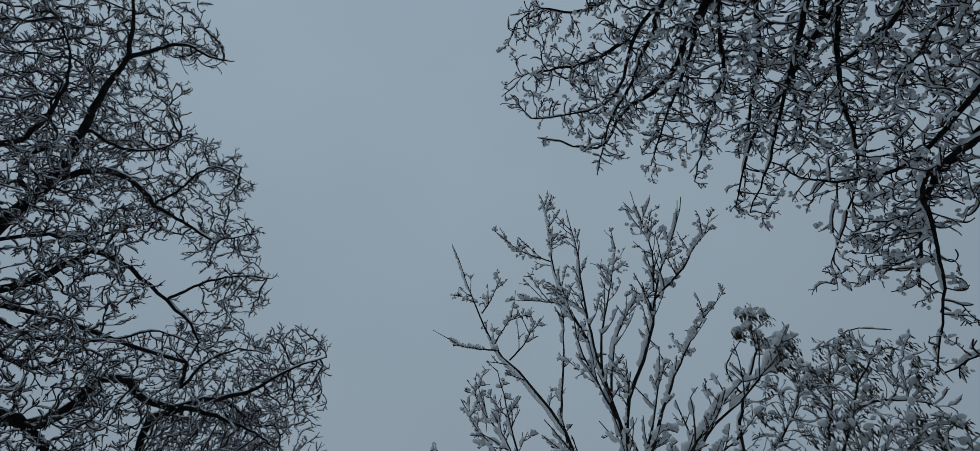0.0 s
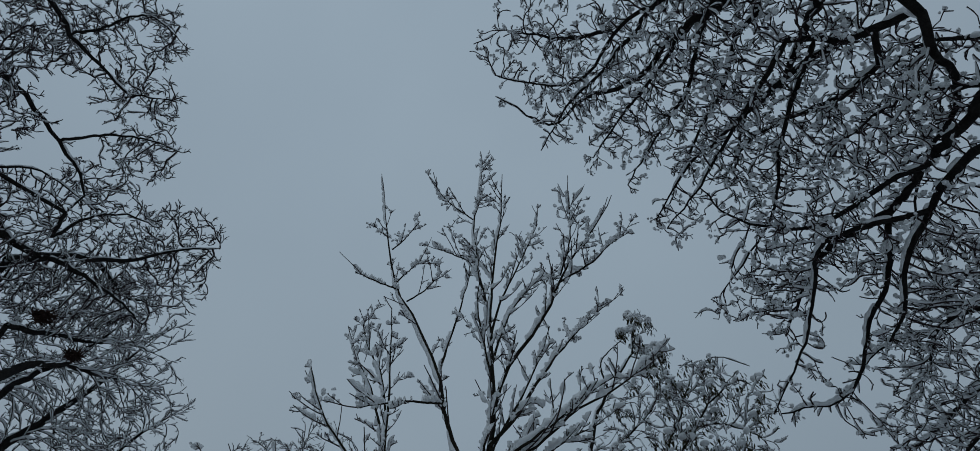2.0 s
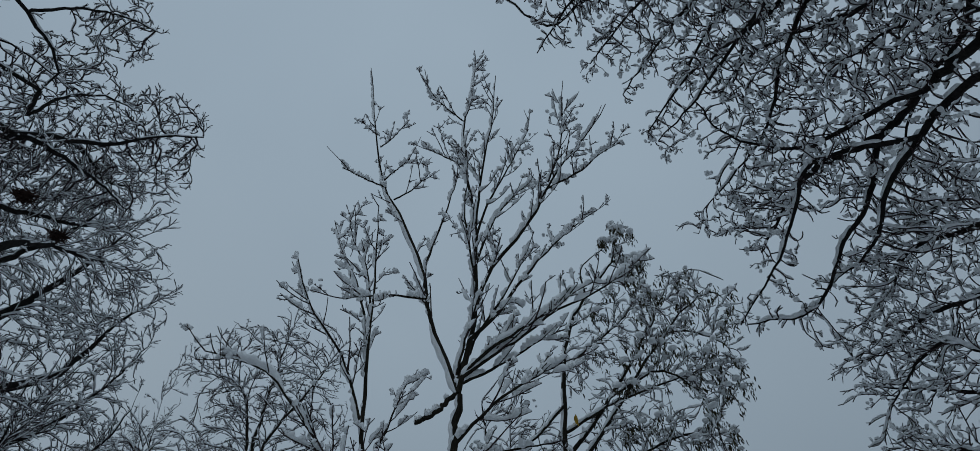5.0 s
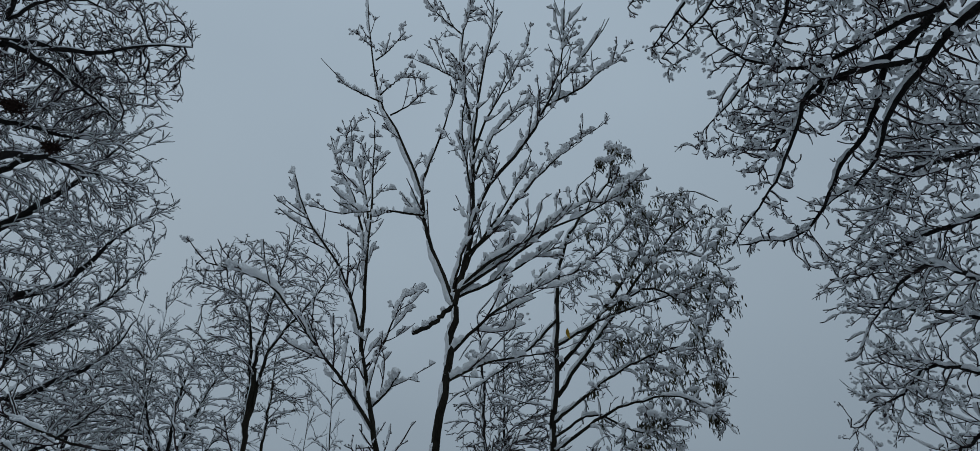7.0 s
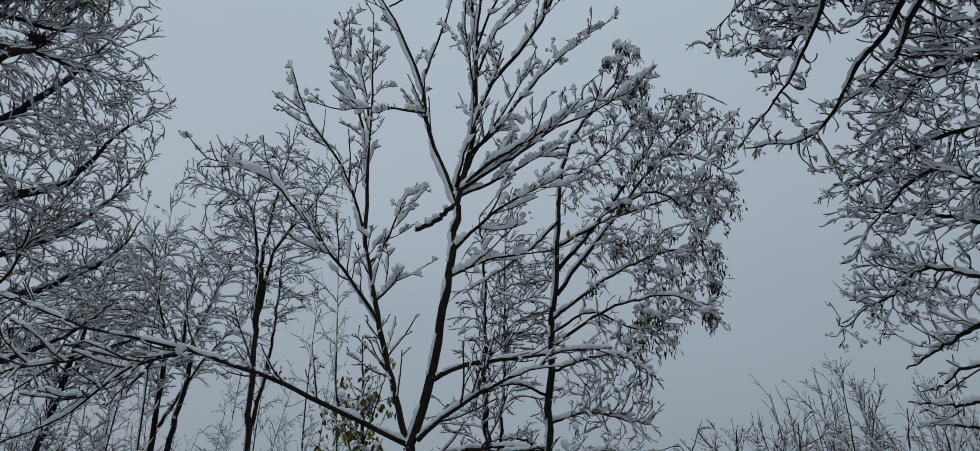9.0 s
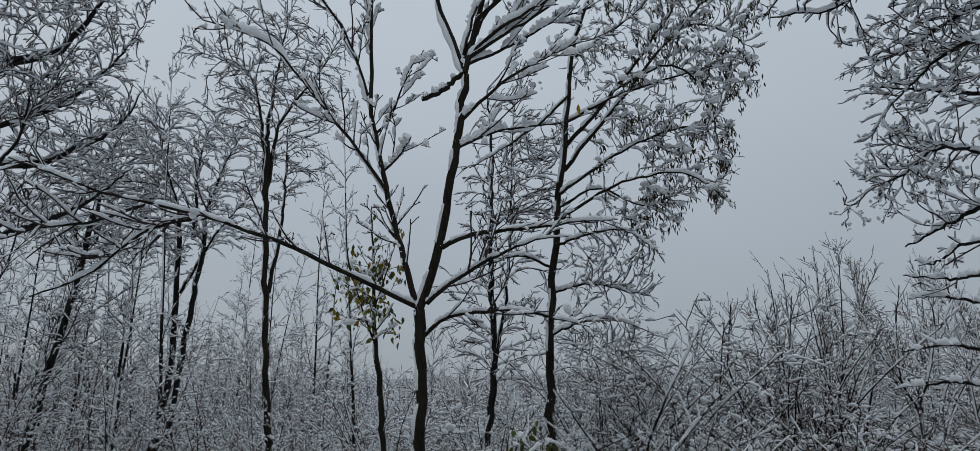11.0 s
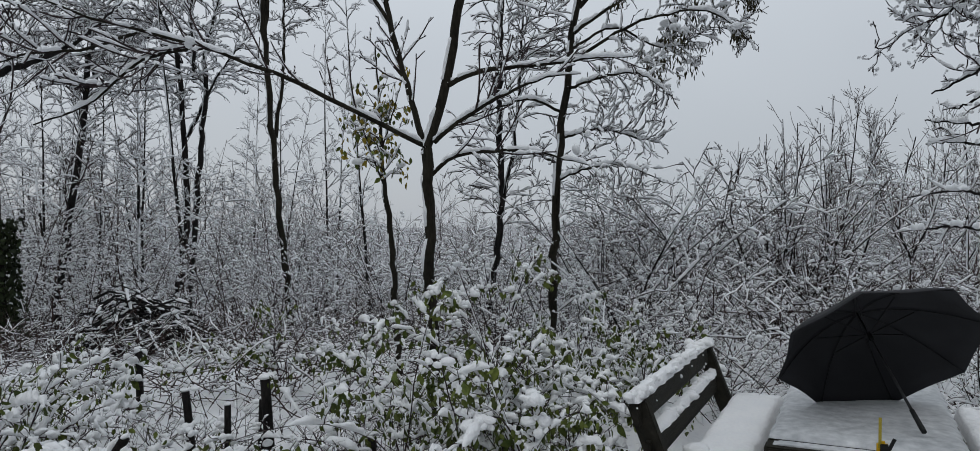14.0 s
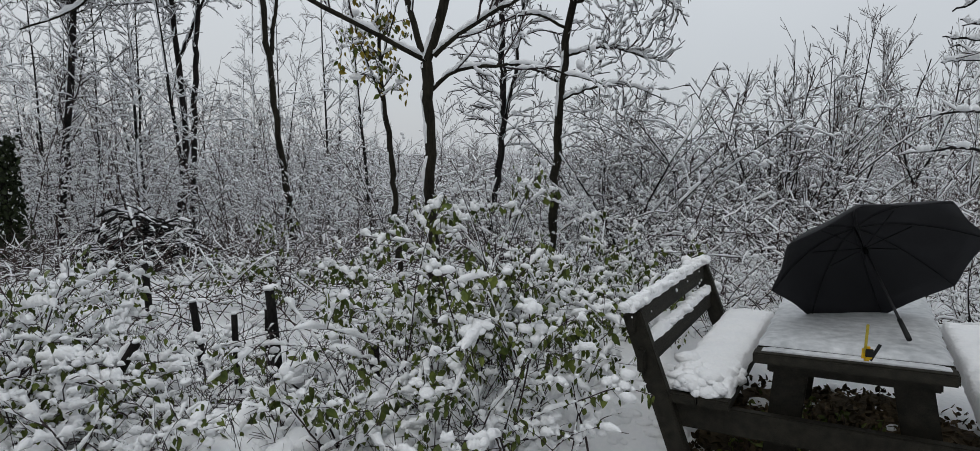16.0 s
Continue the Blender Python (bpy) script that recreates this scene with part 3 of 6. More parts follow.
limb(T1, .010, .005, (0.06, 4.70, 8.24), (-0.23, 4.63, 8.54), (-0.41, 4.57, 8.84), (-0.48, 4.50, 9.23))
limb(T1, .010, .005, (0.04, 4.66, 7.29), (-0.19, 4.53, 7.32), (-0.42, 4.40, 7.35))
limb(T1, .014, .005, (0.12, 4.53, 5.62), (0.25, 4.62, 6.07), (0.46, 4.71, 6.58), (0.77, 4.81, 7.01), (1.09, 4.90, 7.28))
limb(T1, .013, .005, (0.11, 4.52, 5.35), (0.05, 4.38, 5.83), (0.02, 4.24, 6.17), (0.08, 4.10, 6.52))
limb(T1, .020, .005, (-0.94, 4.70, 3.90), (-0.96, 4.70, 4.87), (-0.95, 4.72, 5.34), (-0.97, 4.73, 5.96), (-1.00, 4.75, 6.74))
limb(T1, .016, .005, (-0.94, 4.70, 4.00), (-1.21, 4.72, 4.74), (-1.52, 4.65, 5.19), (-1.64, 4.57, 5.48), (-1.73, 4.50, 5.76))
limb(T1, .014, .005, (-0.97, 4.72, 4.95), (-1.15, 4.78, 5.59), (-1.36, 4.84, 6.12), (-1.54, 4.90, 6.66))
limb(T1, .013, .005, (-0.97, 4.74, 5.25), (-1.08, 4.81, 5.86), (-1.27, 4.88, 6.29), (-1.39, 4.95, 6.75))
limb(T1, .016, .005, (-0.76, 4.60, 3.13), (-0.98, 4.54, 3.46), (-1.32, 4.48, 3.89), (-1.69, 4.42, 4.36), (-1.94, 4.36, 4.50), (-2.30, 4.30, 4.60))
limb(T1, .012, .005, (-0.91, 4.70, 3.68), (-0.77, 4.77, 3.93), (-0.63, 4.83, 4.37), (-0.55, 4.90, 4.57))
limb(T1, .012, .005, (-0.83, 4.68, 3.34), (-0.66, 4.54, 3.45), (-0.55, 4.40, 3.55))
limb(T1, 0.0218, .005, (-0.49, 4.45, 2.16), (-0.84, 4.31, 2.33), (-1.37, 4.17, 2.59), (-1.77, 4.03, 2.74), (-2.14, 3.88, 2.83), (-2.61, 3.74, 2.95), (-3.12, 3.60, 3.14))
limb(T1, .014, .004, (-1.98, 4.00, 2.80), (-2.22, 3.73, 2.66), (-2.40, 3.47, 2.33), (-2.53, 3.20, 2.16))
limb(T1, .012, .004, (-2.37, 3.90, 2.88), (-2.50, 3.60, 2.69), (-2.62, 3.30, 2.58), (-2.65, 3.00, 2.42))
limb(T1, .018, .005, (-0.12, 4.50, 4.30), (0.19, 4.44, 4.55), (0.58, 4.38, 4.77), (0.96, 4.31, 5.00), (1.24, 4.25, 5.13))
limb(T1, .016, .005, (-0.14, 4.50, 4.24), (0.27, 4.58, 4.46), (0.72, 4.67, 4.77), (1.14, 4.75, 4.99))
limb(T1, .017, .005, (-0.16, 4.48, 3.70), (0.23, 4.39, 4.04), (0.62, 4.29, 4.22), (0.88, 4.20, 4.29))
limb(T1, .015, .005, (-0.18, 4.48, 3.48), (0.12, 4.55, 3.64), (0.46, 4.63, 3.73), (0.74, 4.70, 3.78))
limb(T1, .016, .005, (-0.11, 4.52, 4.35), (0.11, 4.62, 4.83), (0.39, 4.71, 5.34), (0.63, 4.80, 5.83), (0.83, 4.90, 6.36))
limb(T1, .014, .005, (-0.12, 4.52, 4.31), (0.02, 4.43, 4.79), (0.19, 4.34, 5.24), (0.39, 4.25, 5.63))

T2 = []
limb(T2, .054, .034, (0.74, 6.80, 0.21), (0.82, 6.80, 1.97), (0.97, 6.81, 3.50), (1.10, 6.83, 4.30), (1.22, 6.85, 5.20))
limb(T2, .030, .006, (1.10, 6.85, 4.05), (1.47, 6.81, 4.51), (1.96, 6.77, 5.09), (2.49, 6.72, 5.72), (3.05, 6.68, 6.31), (3.57, 6.64, 6.59), (3.78, 6.60, 6.23))
limb(T2, .030, .006, (1.13, 6.85, 4.37), (1.82, 6.90, 5.16), (2.52, 6.95, 6.06), (3.10, 7.00, 6.98), (3.59, 7.05, 7.31), (4.06, 7.10, 7.12))
limb(T2, .034, .008, (1.21, 6.85, 5.16), (1.31, 6.87, 5.75), (1.52, 6.89, 6.38), (1.92, 6.91, 6.95), (2.33, 6.93, 7.50), (2.60, 6.95, 8.31))
limb(T2, .022, .006, (0.96, 6.80, 3.37), (1.49, 6.72, 3.69), (1.96, 6.64, 3.87), (2.48, 6.56, 3.90), (2.78, 6.48, 3.70), (3.00, 6.40, 3.40))
limb(T2, .024, .006, (1.03, 6.80, 3.73), (1.68, 6.88, 4.20), (2.32, 6.96, 4.54), (2.97, 7.04, 4.70), (3.26, 7.12, 4.39), (3.31, 7.20, 4.12))
limb(T2, .022, .006, (1.16, 6.85, 4.71), (1.80, 6.86, 5.05), (2.54, 6.88, 5.31), (3.20, 6.89, 5.49), (3.63, 6.90, 5.36))
limb(T2, .020, .006, (1.34, 6.87, 5.65), (1.68, 6.98, 5.95), (2.36, 7.09, 6.54), (2.81, 7.20, 7.26))
limb(T2, .020, .006, (1.20, 6.83, 5.06), (0.83, 6.72, 4.67), (0.40, 6.61, 4.32), (-0.10, 6.50, 3.99))
limb(T2, .018, .006, (1.81, 6.85, 5.14), (2.50, 6.67, 5.40), (2.85, 6.48, 4.93), (2.86, 6.30, 4.26))
limb(T2, .018, .006, (2.48, 6.85, 5.95), (3.02, 6.77, 6.04), (3.46, 6.68, 5.77), (3.54, 6.60, 5.33))
limb(T2, .016, .006, (1.77, 6.87, 6.75), (1.81, 6.94, 7.34), (2.23, 7.00, 7.76))
limb(T2, .020, .006, (0.92, 6.80, 3.06), (1.32, 6.70, 3.19), (1.74, 6.60, 3.20), (2.08, 6.50, 2.93))
limb(T2, .020, .006, (0.85, 6.80, 2.49), (1.33, 6.87, 2.61), (1.73, 6.93, 2.53), (2.05, 7.00, 2.46))
limb(T2, .018, .006, (0.82, 6.80, 2.00), (1.20, 6.67, 2.14), (1.54, 6.53, 2.15), (1.87, 6.40, 2.00))
limb(T2, .018, .006, (0.89, 6.80, 2.80), (0.49, 6.70, 2.94), (0.04, 6.60, 2.81), (-0.32, 6.50, 2.69))
limb(T2, .018, .006, (0.82, 6.80, 2.19), (0.48, 6.70, 2.34), (0.10, 6.60, 2.30))
limb(T2, .018, .006, (1.01, 6.80, 3.56), (1.52, 6.83, 3.80), (2.06, 6.87, 3.57), (2.54, 6.90, 3.73))

T3 = []
limb(T3, .05, .04, (-0.01, 7.50, 0.35), (0.15, 7.55, 1.59), (0.15, 7.60, 2.85))
limb(T3, .04, .01, (0.15, 7.60, 2.85), (0.21, 7.70, 4.62), (0.16, 7.80, 5.57))
limb(T3, .03, .006, (0.18, 7.60, 1.68), (0.41, 7.73, 3.04), (0.50, 7.87, 4.49), (0.60, 8.00, 5.66))

T4 = []
limb(T4, .036, .026, (-0.86, 5.40, 0.10), (-0.92, 5.40, 1.29), (-0.98, 5.40, 1.80))
limb(T4, .026, .005, (-0.98, 5.40, 1.80), (-1.02, 5.42, 2.55), (-1.06, 5.45, 3.25))
limb(T4, .010, .004, (-0.99, 5.40, 1.9), (-1.12, 5.3, 2.3), (-1.22, 5.25, 2.65))
limb(T4, .010, .004, (-1.01, 5.40, 2.2), (-0.9, 5.45, 2.6), (-0.82, 5.5, 2.9))

T5 = []
limb(T5, .055, .046, (-3.43, 9.80, -0.36), (-3.72, 9.80, 3.46), (-3.82, 9.80, 5.69))
limb(T5, .046, .036, (-3.76, 9.80, 4.17), (-3.93, 10.00, 5.62))
limb(T5, .038, .006, (-3.93, 10.00, 5.62), (-3.85, 10.15, 7.12), (-3.66, 10.30, 9.16))
limb(T5, .034, .006, (-3.93, 10.00, 5.62), (-4.27, 10.00, 7.06), (-4.95, 10.00, 7.49))
limb(T5, .038, .008, (-3.77, 9.80, 4.61), (-3.63, 9.87, 6.05), (-3.04, 9.93, 6.99), (-2.52, 10.00, 8.00))
limb(T5, .038, .01, (-3.66, 9.90, 2.93), (-3.56, 10.10, 4.42), (-3.63, 10.30, 6.13))

T6 = []
limb(T6, .075, .046, (-6.94, 12.00, -1.52), (-6.38, 12.00, 1.00), (-6.35, 12.00, 3.22), (-6.45, 12.00, 4.96))
limb(T6, .044, .008, (-6.09, 12.00, 4.36), (-6.18, 12.15, 6.32), (-5.86, 12.30, 7.44))
limb(T6, .07, .042, (-6.33, 11.80, -1.35), (-5.90, 11.93, 3.60), (-5.87, 12.00, 4.95))
limb(T6, .034, .008, (-6.35, 12.00, 4.75), (-6.92, 12.00, 6.29), (-6.96, 12.00, 7.19))
limb(T6, .034, .008, (-5.87, 12.00, 4.95), (-5.55, 12.00, 6.04), (-5.16, 12.00, 6.87))
limb(T6, .034, .008, (-6.27, 12.00, 3.21), (-5.62, 12.00, 4.47), (-4.97, 12.00, 5.28))

T7 = []
limb(T7, .08, .05, (-8.46, 11.00, -1.09), (-8.26, 11.17, 1.21), (-8.00, 11.33, 3.16), (-7.94, 11.50, 4.85))
limb(T7, .05, .008, (-7.82, 11.50, 4.20), (-8.00, 11.75, 5.82), (-7.76, 12.00, 7.06))

OAK_A = []
limb(OAK_A, 0.098, .020, (-7.20, 1.68, 9.37), (-6.99, 1.62, 9.71), (-6.59, 1.54, 10.19), (-6.21, 1.38, 10.63), (-5.84, 1.06, 11.04), (-5.48, 0.81, 11.40), (-5.03, 0.53, 11.77), (-4.70, 0.16, 12.06), (-4.51, -0.23, 12.25))
limb(OAK_A, 0.039, .008, (-5.02, 0.53, 11.75), (-4.54, 0.61, 12.09), (-4.26, 0.76, 12.31), (-4.05, 1.16, 12.47), (-3.84, 1.33, 12.63))
limb(OAK_A, 0.039, .010, (-6.65, 1.33, 10.09), (-6.45, 1.07, 10.45), (-6.17, 1.09, 10.81), (-6.14, 0.71, 11.03), (-5.87, 0.42, 11.39))
limb(OAK_A, 0.055, .009, (-6.46, 1.48, 10.34), (-6.15, 1.60, 10.67), (-5.92, 1.85, 10.91), (-5.81, 2.25, 11.00), (-5.80, 2.62, 11.03), (-5.74, 2.88, 11.10), (-5.59, 3.34, 11.15), (-5.45, 3.74, 11.20), (-4.97, 4.02, 11.48))
limb(OAK_A, 0.023, .007, (-5.80, 2.62, 11.03), (-5.42, 2.66, 11.34), (-5.19, 2.61, 11.58), (-4.86, 2.72, 11.80), (-4.54, 3.28, 11.86))
limb(OAK_A, 0.065, .012, (-7.37, 2.21, 8.89), (-7.22, 2.30, 9.12), (-6.95, 2.47, 9.43), (-6.68, 2.55, 9.75), (-6.47, 2.60, 10.00), (-6.32, 2.92, 10.10), (-6.23, 3.32, 10.10), (-6.11, 3.89, 10.02), (-6.01, 4.38, 9.93), (-6.05, 4.73, 9.79), (-6.29, 4.90, 9.58))
limb(OAK_A, 0.026, .007, (-6.12, 3.88, 10.03), (-5.65, 4.09, 10.49), (-5.26, 4.40, 10.80), (-4.95, 4.78, 10.99))
limb(OAK_A, 0.111, .050, (-7.55, 3.12, 7.79), (-7.43, 3.45, 7.84), (-7.33, 3.72, 7.88), (-7.31, 4.00, 7.80), (-7.29, 4.33, 7.67))
limb(OAK_A, 0.085, .009, (-7.34, 3.75, 7.85), (-7.20, 3.94, 8.09), (-7.01, 4.06, 8.40), (-6.91, 4.02, 8.71), (-6.71, 4.30, 8.91), (-6.69, 4.69, 8.83), (-6.51, 5.10, 8.88), (-6.14, 5.45, 9.12), (-5.65, 5.82, 9.40), (-5.09, 6.02, 9.80), (-4.53, 6.29, 10.09))
limb(OAK_A, 0.044, .009, (-6.33, 5.10, 8.81), (-6.08, 5.60, 8.89), (-5.78, 6.21, 8.88), (-5.59, 6.73, 8.82))
limb(OAK_A, 0.034, .007, (-7.42, 2.45, 8.91), (-7.32, 3.08, 8.96), (-7.13, 3.43, 9.20), (-6.90, 3.85, 9.41), (-6.47, 4.23, 9.79), (-6.07, 5.01, 9.84))
limb(OAK_A, 0.031, .008, (-7.16, 1.71, 9.55), (-6.80, 2.06, 9.95), (-6.60, 2.45, 10.17), (-6.18, 2.68, 10.59), (-5.80, 2.89, 10.94))
limb(OAK_A, 0.047, .009, (-6.70, 0.69, 10.14), (-6.31, 0.80, 10.65), (-5.89, 0.55, 11.18), (-5.62, 0.16, 11.58), (-5.54, -0.35, 11.83))
limb(OAK_A, 0.029, .008, (-5.80, 1.12, 11.00), (-5.72, 1.59, 11.17), (-5.41, 1.93, 11.48), (-4.99, 2.00, 11.89))
limb(OAK_A, 0.031, .008, (-7.41, 2.77, 8.47), (-7.27, 3.39, 8.59), (-6.98, 3.61, 9.04), (-6.87, 4.08, 9.14))
limb(OAK_A, 0.031, .008, (-5.95, 4.63, 9.17), (-6.17, 4.88, 8.96), (-5.85, 4.89, 9.36), (-5.48, 5.09, 9.66), (-5.15, 5.47, 9.76))

OAK_B = []
limb(OAK_B, 0.091, 0.008, (-7.41, 7.23, 6.68), (-7.35, 7.56, 7.41), (-7.22, 7.93, 8.11), (-6.92, 8.23, 9.02), (-6.46, 8.34, 10.16))
limb(OAK_B, 0.091, 0.008, (-7.48, 7.69, 5.78), (-7.26, 8.24, 6.48), (-7.00, 8.84, 7.04), (-6.57, 9.13, 8.21), (-6.22, 9.51, 8.98))
limb(OAK_B, 0.076, 0.008, (-7.48, 8.12, 4.76), (-7.15, 8.84, 4.98), (-6.83, 9.38, 5.49), (-6.49, 9.84, 6.13), (-6.32, 10.07, 6.88))
limb(OAK_B, 0.076, 0.008, (-6.82, 5.09, 8.73), (-6.79, 5.49, 9.23), (-6.53, 6.06, 9.79), (-6.38, 7.06, 9.84), (-6.12, 7.55, 10.37))
limb(OAK_B, 0.076, 0.008, (-6.39, 5.63, 6.93), (-6.48, 6.08, 7.53), (-6.51, 6.65, 8.03), (-6.48, 7.37, 8.38), (-6.29, 8.18, 8.75))
limb(OAK_B, 0.061, 0.008, (-7.40, 8.50, 3.65), (-7.21, 9.06, 4.03), (-6.93, 9.64, 4.46), (-6.71, 10.10, 5.02), (-6.59, 10.48, 5.50))
limb(OAK_B, 0.061, 0.008, (-6.98, 6.42, 7.28), (-7.02, 6.85, 8.03), (-6.84, 7.33, 8.91), (-6.57, 7.65, 9.93))
limb(OAK_B, 0.046, 0.008, (-7.38, 8.04, 5.22), (-7.03, 8.63, 5.76), (-6.67, 9.09, 6.42), (-6.36, 9.36, 7.25), (-6.16, 9.59, 7.92))
limb(OAK_B, 0.046, 0.008, (-6.85, 5.78, 8.10), (-6.79, 6.39, 8.45), (-6.57, 7.08, 8.83), (-6.32, 7.71, 9.25), (-6.28, 8.28, 9.52))

OVERHEAD_A = []
limb(OVERHEAD_A, 0.057, 0.04, (4.82, 1.92, 6.30), (4.75, 2.37, 6.39), (4.75, 2.72, 6.44), (4.68, 3.11, 6.50), (4.62, 3.50, 6.52), (4.58, 3.80, 6.57))
limb(OVERHEAD_A, 0.055, 0.008, (4.58, 3.80, 6.57), (4.33, 4.12, 6.65), (4.09, 4.42, 6.69), (3.90, 4.87, 6.52), (3.74, 5.28, 6.29))
limb(OVERHEAD_A, 0.037, 0.008, (4.58, 3.80, 6.57), (4.49, 4.38, 6.10), (4.30, 4.74, 5.88), (4.00, 5.32, 5.40), (3.35, 5.70, 5.45))
limb(OVERHEAD_A, 0.052, 0.008, (4.11, 1.54, 7.11), (4.43, 1.85, 7.01), (4.64, 2.19, 6.95), (4.89, 2.33, 6.94), (5.05, 2.76, 6.85), (4.97, 3.33, 6.87), (4.95, 4.16, 6.54))
limb(OVERHEAD_A, 0.052, 0.008, (4.86, 2.31, 6.05), (4.80, 2.75, 6.16), (4.67, 3.30, 6.23), (4.51, 4.10, 6.00), (4.54, 4.62, 5.76), (4.24, 5.29, 5.61))
limb(OVERHEAD_A, 0.052, 0.008, (4.44, 1.65, 7.08), (4.25, 2.03, 7.37), (4.12, 2.27, 7.65), (3.85, 2.71, 7.90), (3.57, 3.26, 8.07), (3.34, 3.68, 8.22), (3.07, 4.13, 8.34), (2.66, 4.95, 8.20))
limb(OVERHEAD_A, 0.055, 0.008, (3.30, 1.89, 8.37), (2.72, 2.51, 8.80), (2.63, 2.92, 9.04), (2.34, 3.38, 9.31), (1.83, 3.71, 9.67), (1.42, 4.21, 9.87), (0.59, 3.95, 10.48))
limb(OVERHEAD_A, 0.055, 0.008, (4.00, 1.86, 7.98), (4.02, 2.24, 8.14), (3.92, 3.00, 8.17), (3.74, 3.36, 8.41), (3.67, 4.21, 8.26))
limb(OVERHEAD_A, 0.034, 0.008, (3.88, 2.08, 7.65), (3.90, 2.50, 7.79), (3.80, 3.51, 7.64), (3.87, 4.14, 7.50), (3.84, 4.66, 7.47), (3.36, 5.59, 7.26))
limb(OVERHEAD_A, 0.034, 0.008, (4.59, 2.95, 6.32), (4.44, 3.33, 6.56), (4.20, 3.86, 6.73), (3.98, 4.25, 6.94), (3.41, 4.47, 7.50), (3.08, 4.28, 8.15))
limb(OVERHEAD_A, 0.032, 0.008, (4.43, 3.46, 6.07), (4.24, 3.67, 6.29), (3.85, 4.08, 6.44), (3.80, 4.51, 6.26), (3.68, 5.05, 5.92), (3.30, 5.74, 5.48))
limb(OVERHEAD_A, 0.034, 0.008, (2.88, 1.80, 8.62), (2.51, 2.15, 8.99), (2.22, 2.50, 9.29), (1.77, 3.27, 9.42), (1.28, 3.48, 9.74), (0.59, 3.45, 10.16))
limb(OVERHEAD_A, 0.034, 0.008, (3.53, 2.01, 8.25), (3.44, 2.46, 8.57), (3.43, 3.28, 8.66), (3.29, 3.99, 8.79), (2.95, 5.19, 8.58))
limb(OVERHEAD_A, 0.034, 0.008, (4.43, 2.31, 7.28), (4.31, 2.82, 7.52), (4.07, 3.23, 7.87), (3.71, 3.75, 8.17), (3.55, 4.36, 8.25))
limb(OVERHEAD_A, 0.034, 0.008, (2.94, 1.89, 9.13), (2.31, 2.04, 9.71), (1.77, 2.25, 10.18), (1.26, 2.10, 10.70), (0.91, 2.29, 11.08))
limb(OVERHEAD_A, 0.032, 0.008, (2.17, 2.62, 9.48), (1.61, 2.88, 9.94), (1.12, 2.95, 10.43), (0.73, 3.00, 10.87))
limb(OVERHEAD_A, 0.034, .008, (3.20, 1.92, 8.56), (2.87, 2.51, 8.84), (2.62, 3.13, 9.01), (2.28, 3.78, 9.14), (1.94, 4.45, 9.19))
limb(OVERHEAD_A, 0.034, .008, (3.00, 1.89, 8.43), (2.92, 2.60, 8.49), (2.94, 3.12, 8.54), (2.68, 3.74, 8.61), (2.30, 4.54, 8.54))
limb(OVERHEAD_A, 0.034, .008, (2.65, 1.87, 8.81), (1.99, 3.14, 9.31), (1.58, 3.73, 9.51), (1.20, 4.48, 9.56))
limb(OVERHEAD_A, 0.034, .008, (3.64, 2.13, 7.78), (3.46, 2.89, 7.85), (3.26, 3.54, 7.91), (3.03, 4.22, 7.89), (2.70, 4.85, 7.87))
limb(OVERHEAD_A, 0.034, .008, (4.98, 2.16, 6.32), (4.84, 2.41, 6.72), (4.74, 2.64, 7.06), (4.60, 3.00, 7.34), (4.46, 3.50, 7.51))
limb(OVERHEAD_A, 0.034, .008, (4.94, 1.80, 6.54), (4.92, 2.02, 6.96), (4.84, 2.26, 7.40), (4.81, 2.67, 7.70))

OVERHEAD_B = []
limb(OVERHEAD_B, .034, 0.008, (5.33, 4.78, 3.88), (5.23, 5.08, 4.12), (5.10, 5.39, 4.35), (4.92, 5.74, 4.56), (4.71, 6.08, 4.76))
limb(OVERHEAD_B, .034, 0.008, (5.09, 4.77, 3.37), (5.00, 5.09, 3.55), (4.81, 5.47, 3.77), (4.69, 5.87, 3.63), (4.62, 6.20, 3.59))
limb(OVERHEAD_B, .034, 0.008, (5.06, 4.87, 3.11), (4.96, 5.26, 3.10), (4.69, 6.06, 2.84))
limb(OVERHEAD_B, .034, 0.008, (5.30, 4.23, 4.93), (5.21, 4.62, 4.99), (5.01, 5.09, 5.08), (4.87, 5.54, 5.03), (4.66, 6.00, 5.00))
limb(OVERHEAD_B, .034, 0.008, (5.23, 3.89, 5.46), (5.15, 4.26, 5.56), (4.95, 4.70, 5.70), (4.89, 5.22, 5.50), (4.86, 5.59, 5.45))
limb(OVERHEAD_B, .034, 0.008, (5.12, 4.39, 4.21), (5.03, 4.70, 4.39), (4.91, 4.96, 4.69), (4.83, 5.34, 4.67), (4.67, 5.86, 4.42))
limb(OVERHEAD_B, .016, .005, (3.78, 4.05, 2.30), (3.62, 4.20, 2.26), (3.48, 4.31, 2.29), (3.36, 4.41, 2.32))
limb(OVERHEAD_B, .016, .005, (3.80, 4.06, 2.02), (3.56, 4.26, 2.13), (3.37, 4.41, 2.14))
limb(OVERHEAD_B, .016, .005, (3.78, 4.09, 1.69), (3.55, 4.30, 1.77), (3.29, 4.49, 1.73))
limb(OVERHEAD_B, .016, .005, (3.75, 4.10, 1.44), (3.55, 4.29, 1.50), (3.31, 4.47, 1.47))
